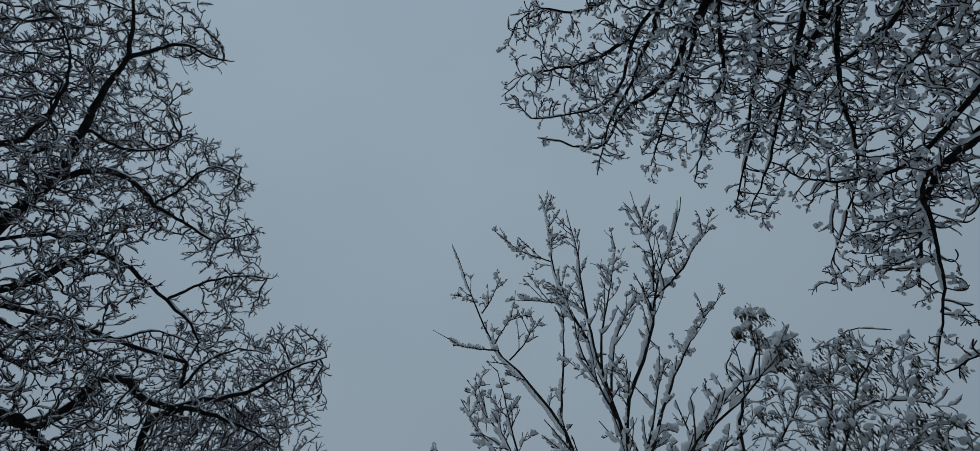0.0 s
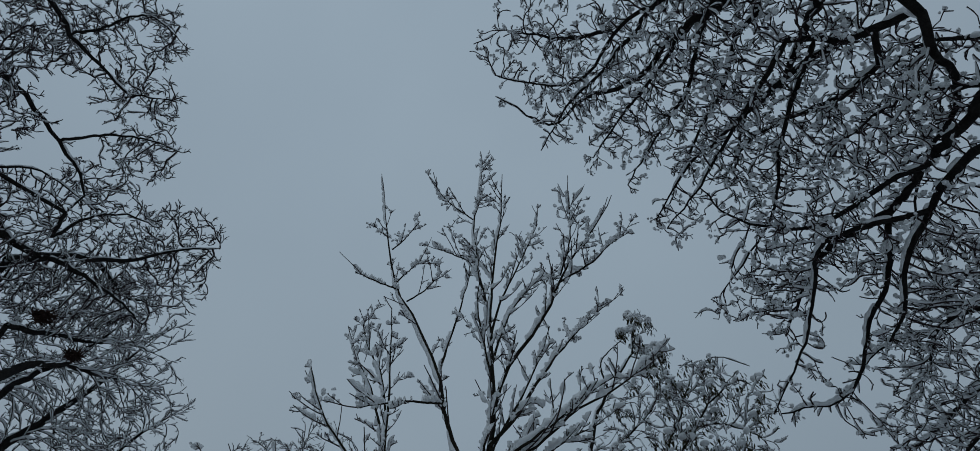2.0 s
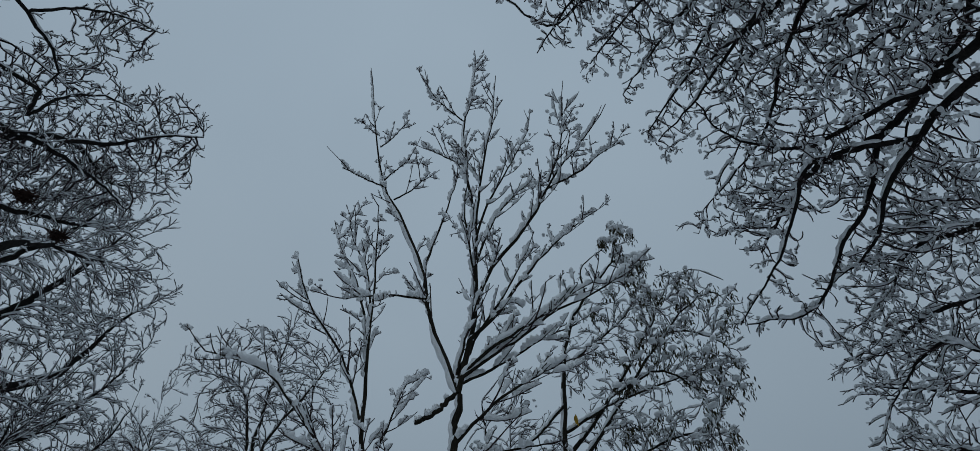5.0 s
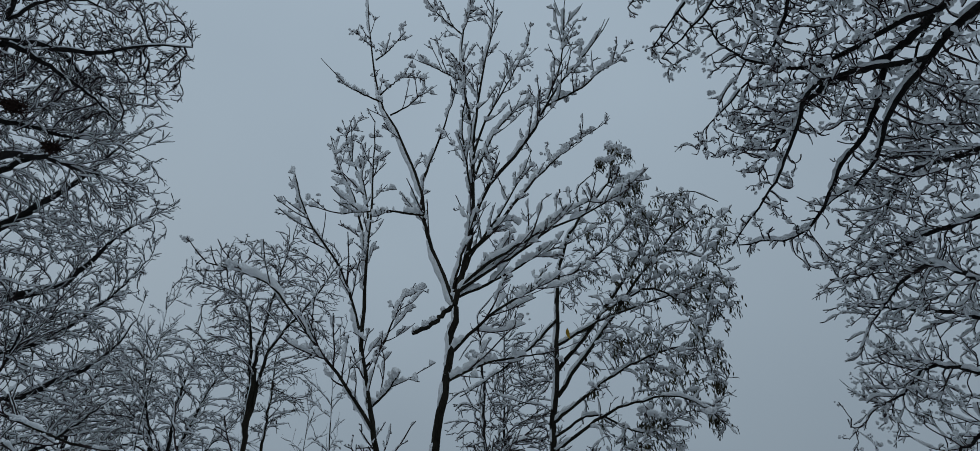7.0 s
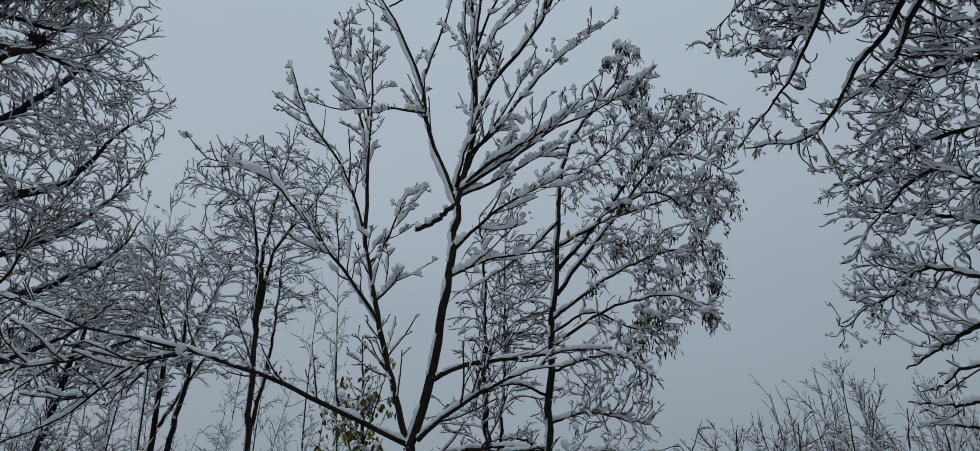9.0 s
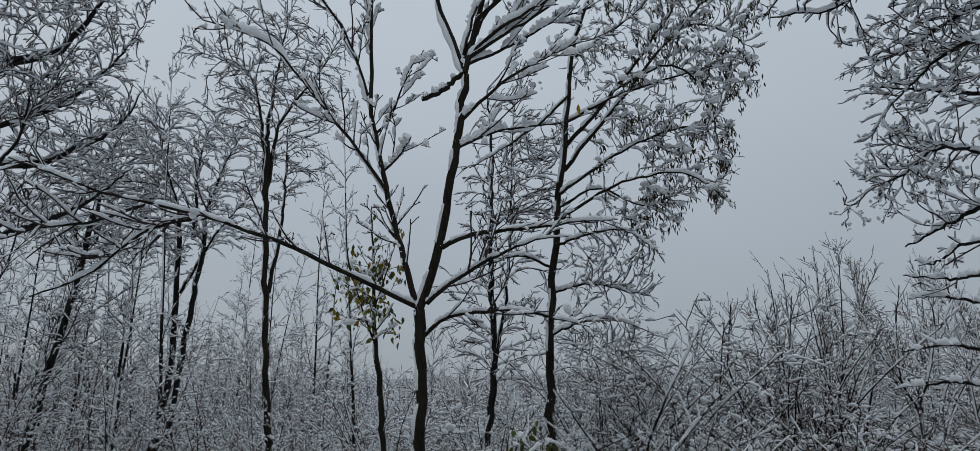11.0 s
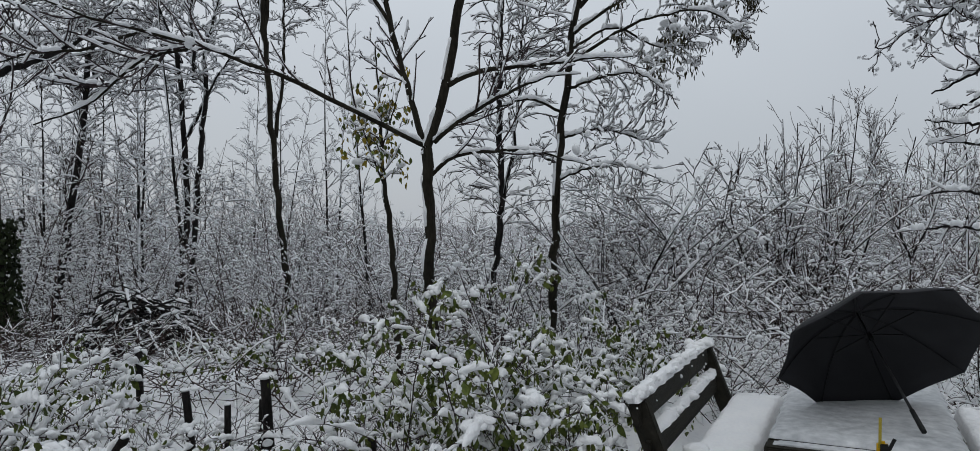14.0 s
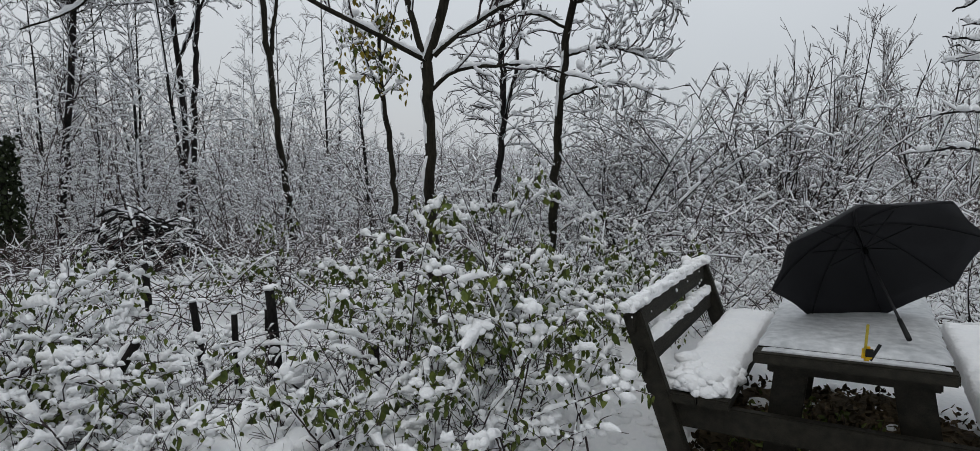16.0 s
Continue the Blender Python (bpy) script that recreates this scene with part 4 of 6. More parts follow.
limb(OVERHEAD_B, .016, .005, (3.81, 3.99, 2.52), (3.65, 4.13, 2.51), (3.51, 4.27, 2.39), (3.42, 4.34, 2.43))

T8 = []
limb(T8, .05, .036, (-7.01, 8.20, -0.38), (-7.04, 8.20, 2.77), (-7.14, 8.20, 4.15))
limb(T8, .036, .008, (-7.24, 8.20, 3.93), (-7.26, 8.27, 4.69), (-7.03, 8.33, 5.31), (-7.06, 8.40, 6.32))

LEANING = []
limb(LEANING, .016, .004, (1.52, 6.40, 0.27), (2.04, 6.60, 1.22), (2.66, 6.80, 2.14))
limb(LEANING, .016, .004, (1.55, 6.40, 0.19), (2.31, 6.50, 0.97), (2.84, 6.60, 1.45))
limb(LEANING, .013, .005, (1.48, 6.40, 0.27), (1.16, 6.40, 0.84), (0.78, 6.40, 1.42))

GROVE_A = []
limb(GROVE_A, 0.0173, 0.0072, (3.78, 8.30, 0.63), (3.71, 8.30, 0.98), (3.52, 8.30, 1.52), (3.60, 8.30, 2.06), (3.67, 8.30, 2.45))
limb(GROVE_A, 0.0104, 0.0048, (3.56, 8.30, 1.79), (3.33, 8.30, 2.25))
limb(GROVE_A, 0.0081, 0.0048, (3.72, 8.30, 0.89), (3.98, 8.30, 1.24), (4.23, 8.30, 1.46))
GROVE_B = []
limb(GROVE_B, 0.0161, 0.0060, (4.40, 8.40, -0.35), (4.39, 8.40, 0.96), (4.36, 8.40, 1.77), (4.34, 8.40, 2.56), (4.32, 8.40, 2.94))
limb(GROVE_B, 0.0150, 0.0060, (4.48, 8.40, -0.27), (4.52, 8.40, 1.31), (4.55, 8.40, 2.13), (4.54, 8.40, 2.88))
limb(GROVE_B, 0.0081, 0.0048, (4.37, 8.40, 1.50), (4.14, 8.40, 2.05), (4.05, 8.40, 2.56))
GROVE_C = []
limb(GROVE_C, 0.0196, 0.0060, (5.05, 8.60, -0.33), (5.12, 8.60, 1.11), (5.16, 8.60, 2.04), (5.16, 8.60, 2.61), (5.18, 8.60, 3.31))
limb(GROVE_C, 0.0185, 0.0060, (5.14, 8.60, -0.33), (5.23, 8.60, 0.92), (5.44, 8.60, 1.94), (5.56, 8.60, 3.21))
limb(GROVE_C, 0.0173, 0.0060, (5.39, 8.60, -0.25), (5.56, 8.60, 0.55), (5.83, 8.60, 1.56), (5.75, 8.60, 2.50), (5.86, 8.60, 2.99))
limb(GROVE_C, 0.0104, 0.0048, (5.12, 8.60, 1.11), (5.01, 8.60, 2.04), (4.99, 8.60, 2.91))
limb(GROVE_C, 0.0104, 0.0048, (5.31, 8.60, 1.29), (5.69, 8.60, 2.12), (5.97, 8.60, 2.74))
GROVE_D = []
limb(GROVE_D, 0.0196, 0.0072, (5.89, 8.00, 0.28), (5.92, 8.00, 0.91), (5.78, 8.00, 1.28), (5.80, 8.00, 1.91), (5.98, 8.00, 2.62))
limb(GROVE_D, 0.0161, 0.0060, (5.92, 8.00, 0.91), (6.21, 8.00, 1.46), (6.39, 8.00, 2.16), (6.29, 8.00, 2.84))
limb(GROVE_D, 0.0092, 0.0048, (5.78, 8.00, 1.28), (5.52, 8.00, 1.74), (5.43, 8.00, 2.18))
GROVE_E = []
limb(GROVE_E, 0.0138, 0.0048, (6.24, 7.40, 0.06), (6.23, 7.40, 0.99), (6.21, 7.40, 1.88), (6.17, 7.40, 2.71))
limb(GROVE_E, 0.0092, 0.0048, (6.23, 7.40, 0.92), (6.55, 7.40, 1.47), (6.80, 7.40, 2.03))


tree("maple_tree", T1, (-0.43, 4.45, 0.0), UPRIGHT, 11, "slim dark maple forking low, thick snow on its bare branches", 0.085, 0.5, BARK_MOSS, sides=10, bare=3, low=3.3, extra=snow_knots)

tree("young_tree", T4, (-0.95, 5.4, 0.0), [dict(per_m=13, length=0.32, angle=58, up=0.03, wob=0.2, k=6, start=0.05), dict(per_m=11, length=0.13, angle=50, up=-0.05, wob=0.2, k=4)], 14,
     "thin sapling still holding some yellow-green leaves under snow", 0.035, 0.5, BARK_MOSS, bare=1, extra=yellow_leaves)
tree("woodland_tree", T7, (-8.5, 11.0, -0.8), [dict(per_m=7, length=1.3, angle=50, up=0.02, wob=0.14, k=8, start=0.25, least=0.009, shrink=0.3), dict(per_m=8, length=0.5, angle=48, wob=0.18, k=5, least=0.0075), dict(per_m=9, length=0.16, angle=48, wob=0.2, k=2, least=0.007)], 17,
     "tall leaning dark tree with small dark cones and snow-lined branches", 0.045, 0.6, BARK, extra=dark_cones)
LOBES_A = []
lobe(LOBES_A, (-6.33, -0.16, 11.88), 1.17)
lobe(LOBES_A, (-5.52, 0.17, 12.64), 1.06)
lobe(LOBES_A, (-4.75, 0.62, 13.59), 0.70)
lobe(LOBES_A, (-4.53, 1.23, 13.86), 0.34)
lobe(LOBES_A, (-5.88, 1.45, 12.58), 0.91)
lobe(LOBES_A, (-6.35, 1.03, 11.50), 1.11)
lobe(LOBES_A, (-6.29, 0.97, 9.90), 0.95)
lobe(LOBES_A, (-5.61, 3.08, 12.53), 0.79)
lobe(LOBES_A, (-6.16, 2.76, 11.44), 0.83)
lobe(LOBES_A, (-6.20, 1.96, 10.01), 0.93)
lobe(LOBES_A, (-5.16, 3.50, 12.63), 0.35)
lobe(LOBES_A, (-5.65, 4.16, 11.81), 0.73)
lobe(LOBES_A, (-6.42, 2.64, 8.97), 0.96)
lobe(LOBES_A, (-5.75, 4.96, 11.21), 0.60)
lobe(LOBES_A, (-6.24, 5.12, 10.06), 0.84)
lobe(LOBES_A, (-5.51, 6.30, 10.28), 0.90)
lobe(LOBES_A, (-6.05, 6.38, 9.52), 0.91)
lobe(LOBES_A, (-5.50, 7.01, 10.06), 0.55)
lobe(LOBES_A, (-6.78, 4.71, 8.84), 1.08)
lobe(LOBES_A, (-6.67, 3.24, 7.85), 1.05)
lobe(LOBES_A, (-6.62, 6.13, 9.04), 0.87)

LOBES_B = []
lobe(LOBES_B, (-6.82, 6.73, 8.84), 1.21)
lobe(LOBES_B, (-6.56, 7.67, 9.92), 1.04)
lobe(LOBES_B, (-6.77, 7.47, 8.27), 1.36)
lobe(LOBES_B, (-6.30, 8.68, 9.02), 0.66)
lobe(LOBES_B, (-5.95, 9.02, 8.88), 0.37)
lobe(LOBES_B, (-6.74, 9.10, 8.37), 0.96)
lobe(LOBES_B, (-7.17, 8.46, 6.81), 1.47)
lobe(LOBES_B, (-6.49, 9.52, 7.36), 0.65)
lobe(LOBES_B, (-7.11, 8.86, 5.43), 1.31)
lobe(LOBES_B, (-6.73, 9.37, 6.05), 0.76)

LOBES_O = []
lobe(LOBES_O, (1.21, 2.22, 10.66), 0.42)
lobe(LOBES_O, (1.27, 3.07, 10.35), 0.62)
lobe(LOBES_O, (1.51, 3.98, 9.65), 0.47)
lobe(LOBES_O, (1.95, 3.05, 9.39), 0.69)
lobe(LOBES_O, (2.27, 3.82, 9.23), 0.53)
lobe(LOBES_O, (2.69, 2.69, 8.89), 0.78)
lobe(LOBES_O, (3.10, 3.57, 8.65), 0.81)
lobe(LOBES_O, (2.97, 4.81, 8.28), 0.38)
lobe(LOBES_O, (2.52, 4.61, 8.68), 0.19)
lobe(LOBES_O, (3.53, 3.30, 8.07), 0.81)
lobe(LOBES_O, (3.36, 4.43, 7.80), 0.47)
lobe(LOBES_O, (3.97, 4.00, 7.64), 0.73)
lobe(LOBES_O, (3.40, 5.28, 6.84), 0.37)
lobe(LOBES_O, (3.69, 5.04, 6.35), 0.34)
lobe(LOBES_O, (4.39, 3.46, 7.42), 0.81)
lobe(LOBES_O, (3.78, 4.42, 6.67), 0.54)
lobe(LOBES_O, (4.25, 3.98, 6.47), 0.50)
lobe(LOBES_O, (4.70, 3.08, 7.10), 0.62)
lobe(LOBES_O, (3.93, 5.11, 6.05), 0.26)
lobe(LOBES_O, (3.35, 5.54, 5.63), 0.14)
lobe(LOBES_O, (3.67, 4.80, 6.77), 0.53)
lobe(LOBES_O, (3.66, 5.13, 6.26), 0.21)
lobe(LOBES_O, (4.17, 4.15, 6.58), 0.69)
lobe(LOBES_O, (3.96, 5.30, 5.54), 0.37)
lobe(LOBES_O, (3.58, 5.67, 5.26), 0.17)
lobe(LOBES_O, (4.50, 2.64, 7.49), 0.74)
lobe(LOBES_O, (4.69, 2.92, 6.68), 0.63)
lobe(LOBES_O, (4.83, 2.33, 6.82), 0.65)
lobe(LOBES_O, (4.77, 3.20, 6.00), 0.48)
lobe(LOBES_O, (4.90, 4.12, 6.00), 0.53)
lobe(LOBES_O, (4.56, 4.65, 5.69), 0.41)
lobe(LOBES_O, (5.11, 4.12, 5.70), 0.45)
lobe(LOBES_O, (3.74, 2.72, 8.04), 0.79)
lobe(LOBES_O, (3.99, 2.06, 7.91), 0.72)
lobe(LOBES_O, (3.14, 2.37, 8.66), 0.74)
lobe(LOBES_O, (2.23, 1.78, 9.31), 0.70)
lobe(LOBES_O, (3.03, 1.92, 8.52), 0.77)
lobe(LOBES_O, (3.73, 2.18, 7.92), 0.72)
lobe(LOBES_O, (0.42, 3.08, 10.52), 0.27)
lobe(LOBES_O, (0.97, 2.47, 10.88), 0.37)
lobe(LOBES_O, (1.25, 3.66, 9.81), 0.36)
lobe(LOBES_O, (1.31, 4.38, 9.51), 0.21)
lobe(LOBES_O, (1.99, 4.26, 9.00), 0.29)
lobe(LOBES_O, (2.86, 4.97, 8.20), 0.27)
lobe(LOBES_O, (3.23, 5.38, 6.82), 0.28)
lobe(LOBES_O, (3.63, 5.14, 6.27), 0.24)
lobe(LOBES_O, (3.64, 5.33, 5.85), 0.16)
lobe(LOBES_O, (3.57, 5.53, 5.51), 0.16)
lobe(LOBES_O, (3.80, 5.52, 5.42), 0.26)
lobe(LOBES_O, (4.11, 5.50, 5.05), 0.22)

LOBES_P = []
lobe(LOBES_P, (3.51, 4.29, 2.29), 0.11)
lobe(LOBES_P, (3.45, 4.36, 2.14), 0.10)
lobe(LOBES_P, (3.39, 4.42, 1.75), 0.09)
lobe(LOBES_P, (3.40, 4.40, 1.49), 0.11)
lobe(LOBES_P, (3.62, 4.20, 2.23), 0.13)
lobe(LOBES_P, (3.60, 4.25, 1.72), 0.12)
lobe(LOBES_P, (4.47, 6.05, 4.06), 0.17)
lobe(LOBES_P, (4.73, 5.89, 4.91), 0.27)
lobe(LOBES_P, (4.34, 6.26, 3.38), 0.17)
lobe(LOBES_P, (4.94, 4.99, 5.46), 0.71)
lobe(LOBES_P, (4.99, 4.18, 5.84), 0.59)
lobe(LOBES_P, (4.79, 5.64, 4.86), 0.59)
lobe(LOBES_P, (5.04, 4.98, 4.49), 0.59)
lobe(LOBES_P, (4.73, 5.77, 3.84), 0.48)
lobe(LOBES_P, (4.58, 5.98, 4.04), 0.25)
lobe(LOBES_P, (4.48, 6.05, 3.52), 0.28)
lobe(LOBES_P, (4.80, 5.58, 3.37), 0.51)
lobe(LOBES_P, (5.02, 5.18, 3.88), 0.38)

LOBES_F = []
lobe(LOBES_F, (-3.84, 9.78, 7.41), 1.04)
lobe(LOBES_F, (-4.78, 9.70, 7.47), 0.58)
lobe(LOBES_F, (-3.05, 9.98, 7.49), 0.69)
lobe(LOBES_F, (-3.30, 10.05, 6.45), 0.84)
lobe(LOBES_F, (-3.98, 9.80, 6.12), 0.86)
lobe(LOBES_F, (-5.21, 9.53, 7.32), 0.26)
lobe(LOBES_F, (-3.35, 9.75, 8.39), 0.41)
lobe(LOBES_F, (-3.64, 10.21, 5.30), 0.80)
lobe(LOBES_F, (-4.87, 10.02, 6.76), 0.48)

LOBES_H = []
lobe(LOBES_H, (0.13, 7.68, 2.61), 0.38)
lobe(LOBES_H, (0.45, 7.57, 2.00), 0.35)
lobe(LOBES_H, (-0.14, 7.58, 2.01), 0.33)
lobe(LOBES_H, (0.19, 7.56, 1.51), 0.31)
lobe(LOBES_H, (0.64, 7.62, 2.85), 0.34)
lobe(LOBES_H, (-0.30, 7.66, 2.61), 0.30)
lobe(LOBES_H, (0.22, 7.53, 3.43), 0.38)
lobe(LOBES_H, (0.49, 7.87, 5.16), 0.51)
lobe(LOBES_H, (0.93, 7.86, 4.75), 0.46)
lobe(LOBES_H, (0.19, 7.94, 4.43), 0.40)
lobe(LOBES_H, (0.68, 7.77, 3.93), 0.51)
lobe(LOBES_H, (0.63, 7.61, 5.70), 0.33)
lobe(LOBES_H, (0.19, 7.50, 3.56), 0.40)
lobe(LOBES_H, (-0.09, 7.78, 3.96), 0.30)
lobe(LOBES_H, (0.94, 7.72, 3.99), 0.34)

LOBES_G = []
lobe(LOBES_G, (-6.69, 12.06, 6.57), 1.10)
lobe(LOBES_G, (-7.38, 11.70, 5.93), 1.10)
lobe(LOBES_G, (-5.65, 11.99, 5.95), 0.87)
lobe(LOBES_G, (-7.68, 11.26, 5.30), 0.91)
lobe(LOBES_G, (-6.53, 11.82, 4.91), 1.32)
lobe(LOBES_G, (-8.07, 11.06, 4.80), 0.93)
lobe(LOBES_G, (-5.16, 12.16, 4.81), 0.77)

LOBES_K = []
lobe(LOBES_K, (1.70, 6.74, 3.27), 0.36)
lobe(LOBES_K, (2.00, 6.78, 2.74), 0.32)
lobe(LOBES_K, (1.17, 6.79, 2.71), 0.32)
lobe(LOBES_K, (1.47, 6.55, 1.95), 0.29)
lobe(LOBES_K, (1.09, 6.73, 1.66), 0.26)
lobe(LOBES_K, (1.96, 6.60, 2.16), 0.18)
lobe(LOBES_K, (1.72, 6.91, 5.65), 0.48)
lobe(LOBES_K, (2.37, 6.83, 6.43), 0.51)
lobe(LOBES_K, (3.16, 6.82, 6.61), 0.51)
lobe(LOBES_K, (3.57, 6.65, 6.21), 0.38)
lobe(LOBES_K, (2.54, 6.72, 5.52), 0.56)
lobe(LOBES_K, (3.20, 6.74, 5.32), 0.47)
lobe(LOBES_K, (1.76, 6.92, 4.72), 0.45)
lobe(LOBES_K, (2.38, 6.88, 4.50), 0.49)
lobe(LOBES_K, (2.96, 6.89, 4.32), 0.40)
lobe(LOBES_K, (2.46, 6.97, 7.60), 0.26)
lobe(LOBES_K, (2.51, 6.77, 8.02), 0.16)
lobe(LOBES_K, (2.48, 6.92, 7.25), 0.22)
lobe(LOBES_K, (2.50, 6.85, 7.80), 0.18)
lobe(LOBES_K, (1.61, 6.81, 3.86), 0.38)
lobe(LOBES_K, (2.35, 6.80, 3.68), 0.34)
lobe(LOBES_K, (2.95, 6.73, 3.71), 0.27)
lobe(LOBES_K, (1.67, 7.02, 6.52), 0.28)
lobe(LOBES_K, (3.58, 6.65, 5.75), 0.26)
lobe(LOBES_K, (0.89, 6.84, 4.38), 0.32)
lobe(LOBES_K, (0.39, 6.68, 4.10), 0.31)
lobe(LOBES_K, (1.39, 6.70, 3.07), 0.34)
lobe(LOBES_K, (1.83, 6.66, 2.98), 0.30)
lobe(LOBES_K, (1.39, 6.82, 2.49), 0.34)
lobe(LOBES_K, (1.84, 6.80, 2.40), 0.26)
lobe(LOBES_K, (1.36, 6.70, 2.06), 0.26)
lobe(LOBES_K, (0.19, 6.59, 2.85), 0.29)
lobe(LOBES_K, (0.48, 6.69, 2.34), 0.26)
lobe(LOBES_K, (2.20, 6.84, 3.56), 0.35)

OAK_SPRAY = [dict(per_m=8, length=0.24, angle=46, up=0.03, wob=0.22, k=4, start=0.1, least=0.0068, taper=0.8, shrink=0.3, thin=0.8),
             dict(per_m=17, length=0.085, angle=44, up=0.02, wob=0.2, k=2, start=0.15, least=0.0062, taper=0.9, shrink=0.2)]
WAND_SPRAY = [dict(per_m=7, length=0.27, angle=42, up=0.02, wob=0.14, k=4, start=0.1, least=0.0064, taper=0.8, shrink=0.3, thin=0.8),
              dict(per_m=13, length=0.085, angle=44, up=0.02, wob=0.15, k=2, start=0.15, least=0.005, taper=1.0, shrink=0.2)]
NOD_SPRAY = [dict(per_m=5.5, length=0.22, angle=52, up=-0.16, wob=0.26, k=5, start=0.1, least=0.0065, taper=0.85, shrink=0.2, thin=0.8),
             dict(per_m=14, length=0.06, angle=60, up=-0.05, wob=0.3, k=2, start=0.2, least=0.006, taper=0.9, shrink=0.1)]
FEATHER_SPRAY = [dict(per_m=8, length=0.29, angle=44, up=0.02, wob=0.14, k=4, start=0.1, least=0.0055, taper=0.75, shrink=0.3),
                 dict(per_m=12, length=0.09, angle=46, up=0.01, wob=0.17, k=2, start=0.15, least=0.0048, taper=1.0, shrink=0.2)]
ASH_SPRAY = [dict(per_m=9, length=0.22, angle=48, up=0.01, wob=0.16, k=4, start=0.1, least=0.0042, taper=0.8, shrink=0.3, level=0.3, thin=0.7),
             dict(per_m=13, length=0.07, angle=50, up=0.0, wob=0.2, k=2, start=0.2, least=0.0042, taper=1.0, shrink=0.2)]
LEVEL_SPRAY = [dict(per_m=8, length=0.24, angle=48, up=0.0, wob=0.14, k=4, start=0.1, least=0.0055, taper=0.8, shrink=0.3, level=0.3),
               dict(per_m=12, length=0.07, angle=50, up=0.0, wob=0.2, k=2, start=0.15, least=0.005, taper=0.9, shrink=0.2)]
crowned_tree("oak_tree", OAK_A, (-8.3, 1.8, 0.0), LOBES_A, ((0.3, 0.05), [(-8.3, 1.8, 0), (-8.1, 1.8, 3), (-7.7, 1.9, 6), (-7.3, 1.7, 8.5)]), 18, "large crooked dark oak, its fine twigs rimmed with snow",
             dict(density=122, step=0.13, reach=1.1, kill=0.122, wob=0.28, tip=0.0085, most=0.035, deep=0.7, away=(-0.5, 0.3, 0.8), flow=0.15),
             OAK_SPRAY, (0.03, 0.65), (0.026, 0.8), puffs=(0.012, 0.12))
crowned_tree("oak_tree", OAK_B, (-9.2, 7.0, -0.1), LOBES_B, ((0.28, 0.05), [(-9.2, 7.0, 0), (-9.0, 7.0, 3), (-8.5, 7.0, 5.5), (-8.0, 6.8, 8.2)]), 19, "large spreading dark oak, dense twigs rimmed with snow",
             dict(density=75, step=0.15, reach=1.2, kill=0.14, wob=0.08, tip=0.0065, most=0.026, deep=0.7, away=(-0.55, 0.6, 0.55), flow=0.45),
             WAND_SPRAY, (0.04, 0.75), (0.031, 0.82), puffs=(0.012, 0.12))
crowned_tree("overhanging_tree", OVERHEAD_A, (8.4, -0.6, 0.0), LOBES_O, ((0.26, 0.06), [(8.4, -0.6, 0), (8.3, -0.6, 2.5), (8.0, -0.5, 4.2), (7.6, -0.4, 5.6)]), 20, "large tree with dark drooping boughs loaded with snow",
             dict(density=215, step=0.11, reach=0.9, kill=0.108, wob=0.26, tip=0.0075, most=0.03, deep=0.8, pull=(0, 0, -0.16), away=(0.4, 0.4, 0.8), flow=0.25),
             NOD_SPRAY, (0.042, 0.48), (0.034, 0.42), puffs=(0.028, 0.36))
crowned_tree("overhanging_tree", OVERHEAD_B, (7.2, 4.0, 0.0), LOBES_P, ((0.16, 0.06), [(7.2, 4.0, 0), (7.0, 4.0, 2), (6.7, 4.0, 4), (6.4, 3.9, 6)]), 21, "tree with low level boughs under heavy snow",
             dict(density=320, step=0.11, reach=0.8, kill=0.088, wob=0.14, tip=0.006, most=0.02, away=(0.6, 0.6, 0.3), flow=0.4),
             LEVEL_SPRAY, (0.036, 0.6), (0.028, 0.65), puffs=(0.02, 0.4))
crowned_tree("woodland_tree", T5, (-3.4, 9.8, -0.6), LOBES_F, None, 15, "tall slim dark tree with a feathery crown of snow-lined twigs",
             dict(density=95, step=0.15, reach=1.2, kill=0.14, wob=0.1, tip=0.0068, most=0.025, away=(-0.3, 0.8, 0.5), flow=0.45), FEATHER_SPRAY, (0.03, 0.6), (0.026, 0.65), bark=BARK_MOSS)
crowned_tree("woodland_tree", T6, (-6.6, 11.9, -0.9), LOBES_G, None, 16, "tall tree of two dark stems with a dome of snow-lined twigs",
             dict(density=75, step=0.17, reach=1.4, kill=0.155, wob=0.07, tip=0.0075, most=0.025, pull=(0, 0, 0.04), away=(-0.4, 0.8, 0.4), flow=0.45), FEATHER_SPRAY, (0.04, 0.8), (0.036, 0.9))
crowned_tree("young_tree", T3, (0.0, 7.5, -0.1), LOBES_H, None, 13, "thin dark two-stemmed tree behind the maple, dusted with snow",
             dict(density=230, step=0.13, reach=1.0, kill=0.1, wob=0.12, tip=0.0055, most=0.016, pull=(0, 0, 0.15), away=(0, 0.9, 0.4), flow=0.4), FEATHER_SPRAY, (0.03, 0.6), (0.024, 0.65))
crowned_tree("ash_tree", T2, (0.74, 6.8, 0.0), LOBES_K, None, 12, "slim dark tree with hanging brown seed keys under snow",
             dict(density=330, step=0.12, reach=1.0, kill=0.078, wob=0.14, tip=0.005, most=0.016, away=(0.2, 0.8, 0.5), flow=0.35), ASH_SPRAY, (0.04, 0.62), (0.026, 0.6), bark=BARK_MOSS, extra=hanging_keys)


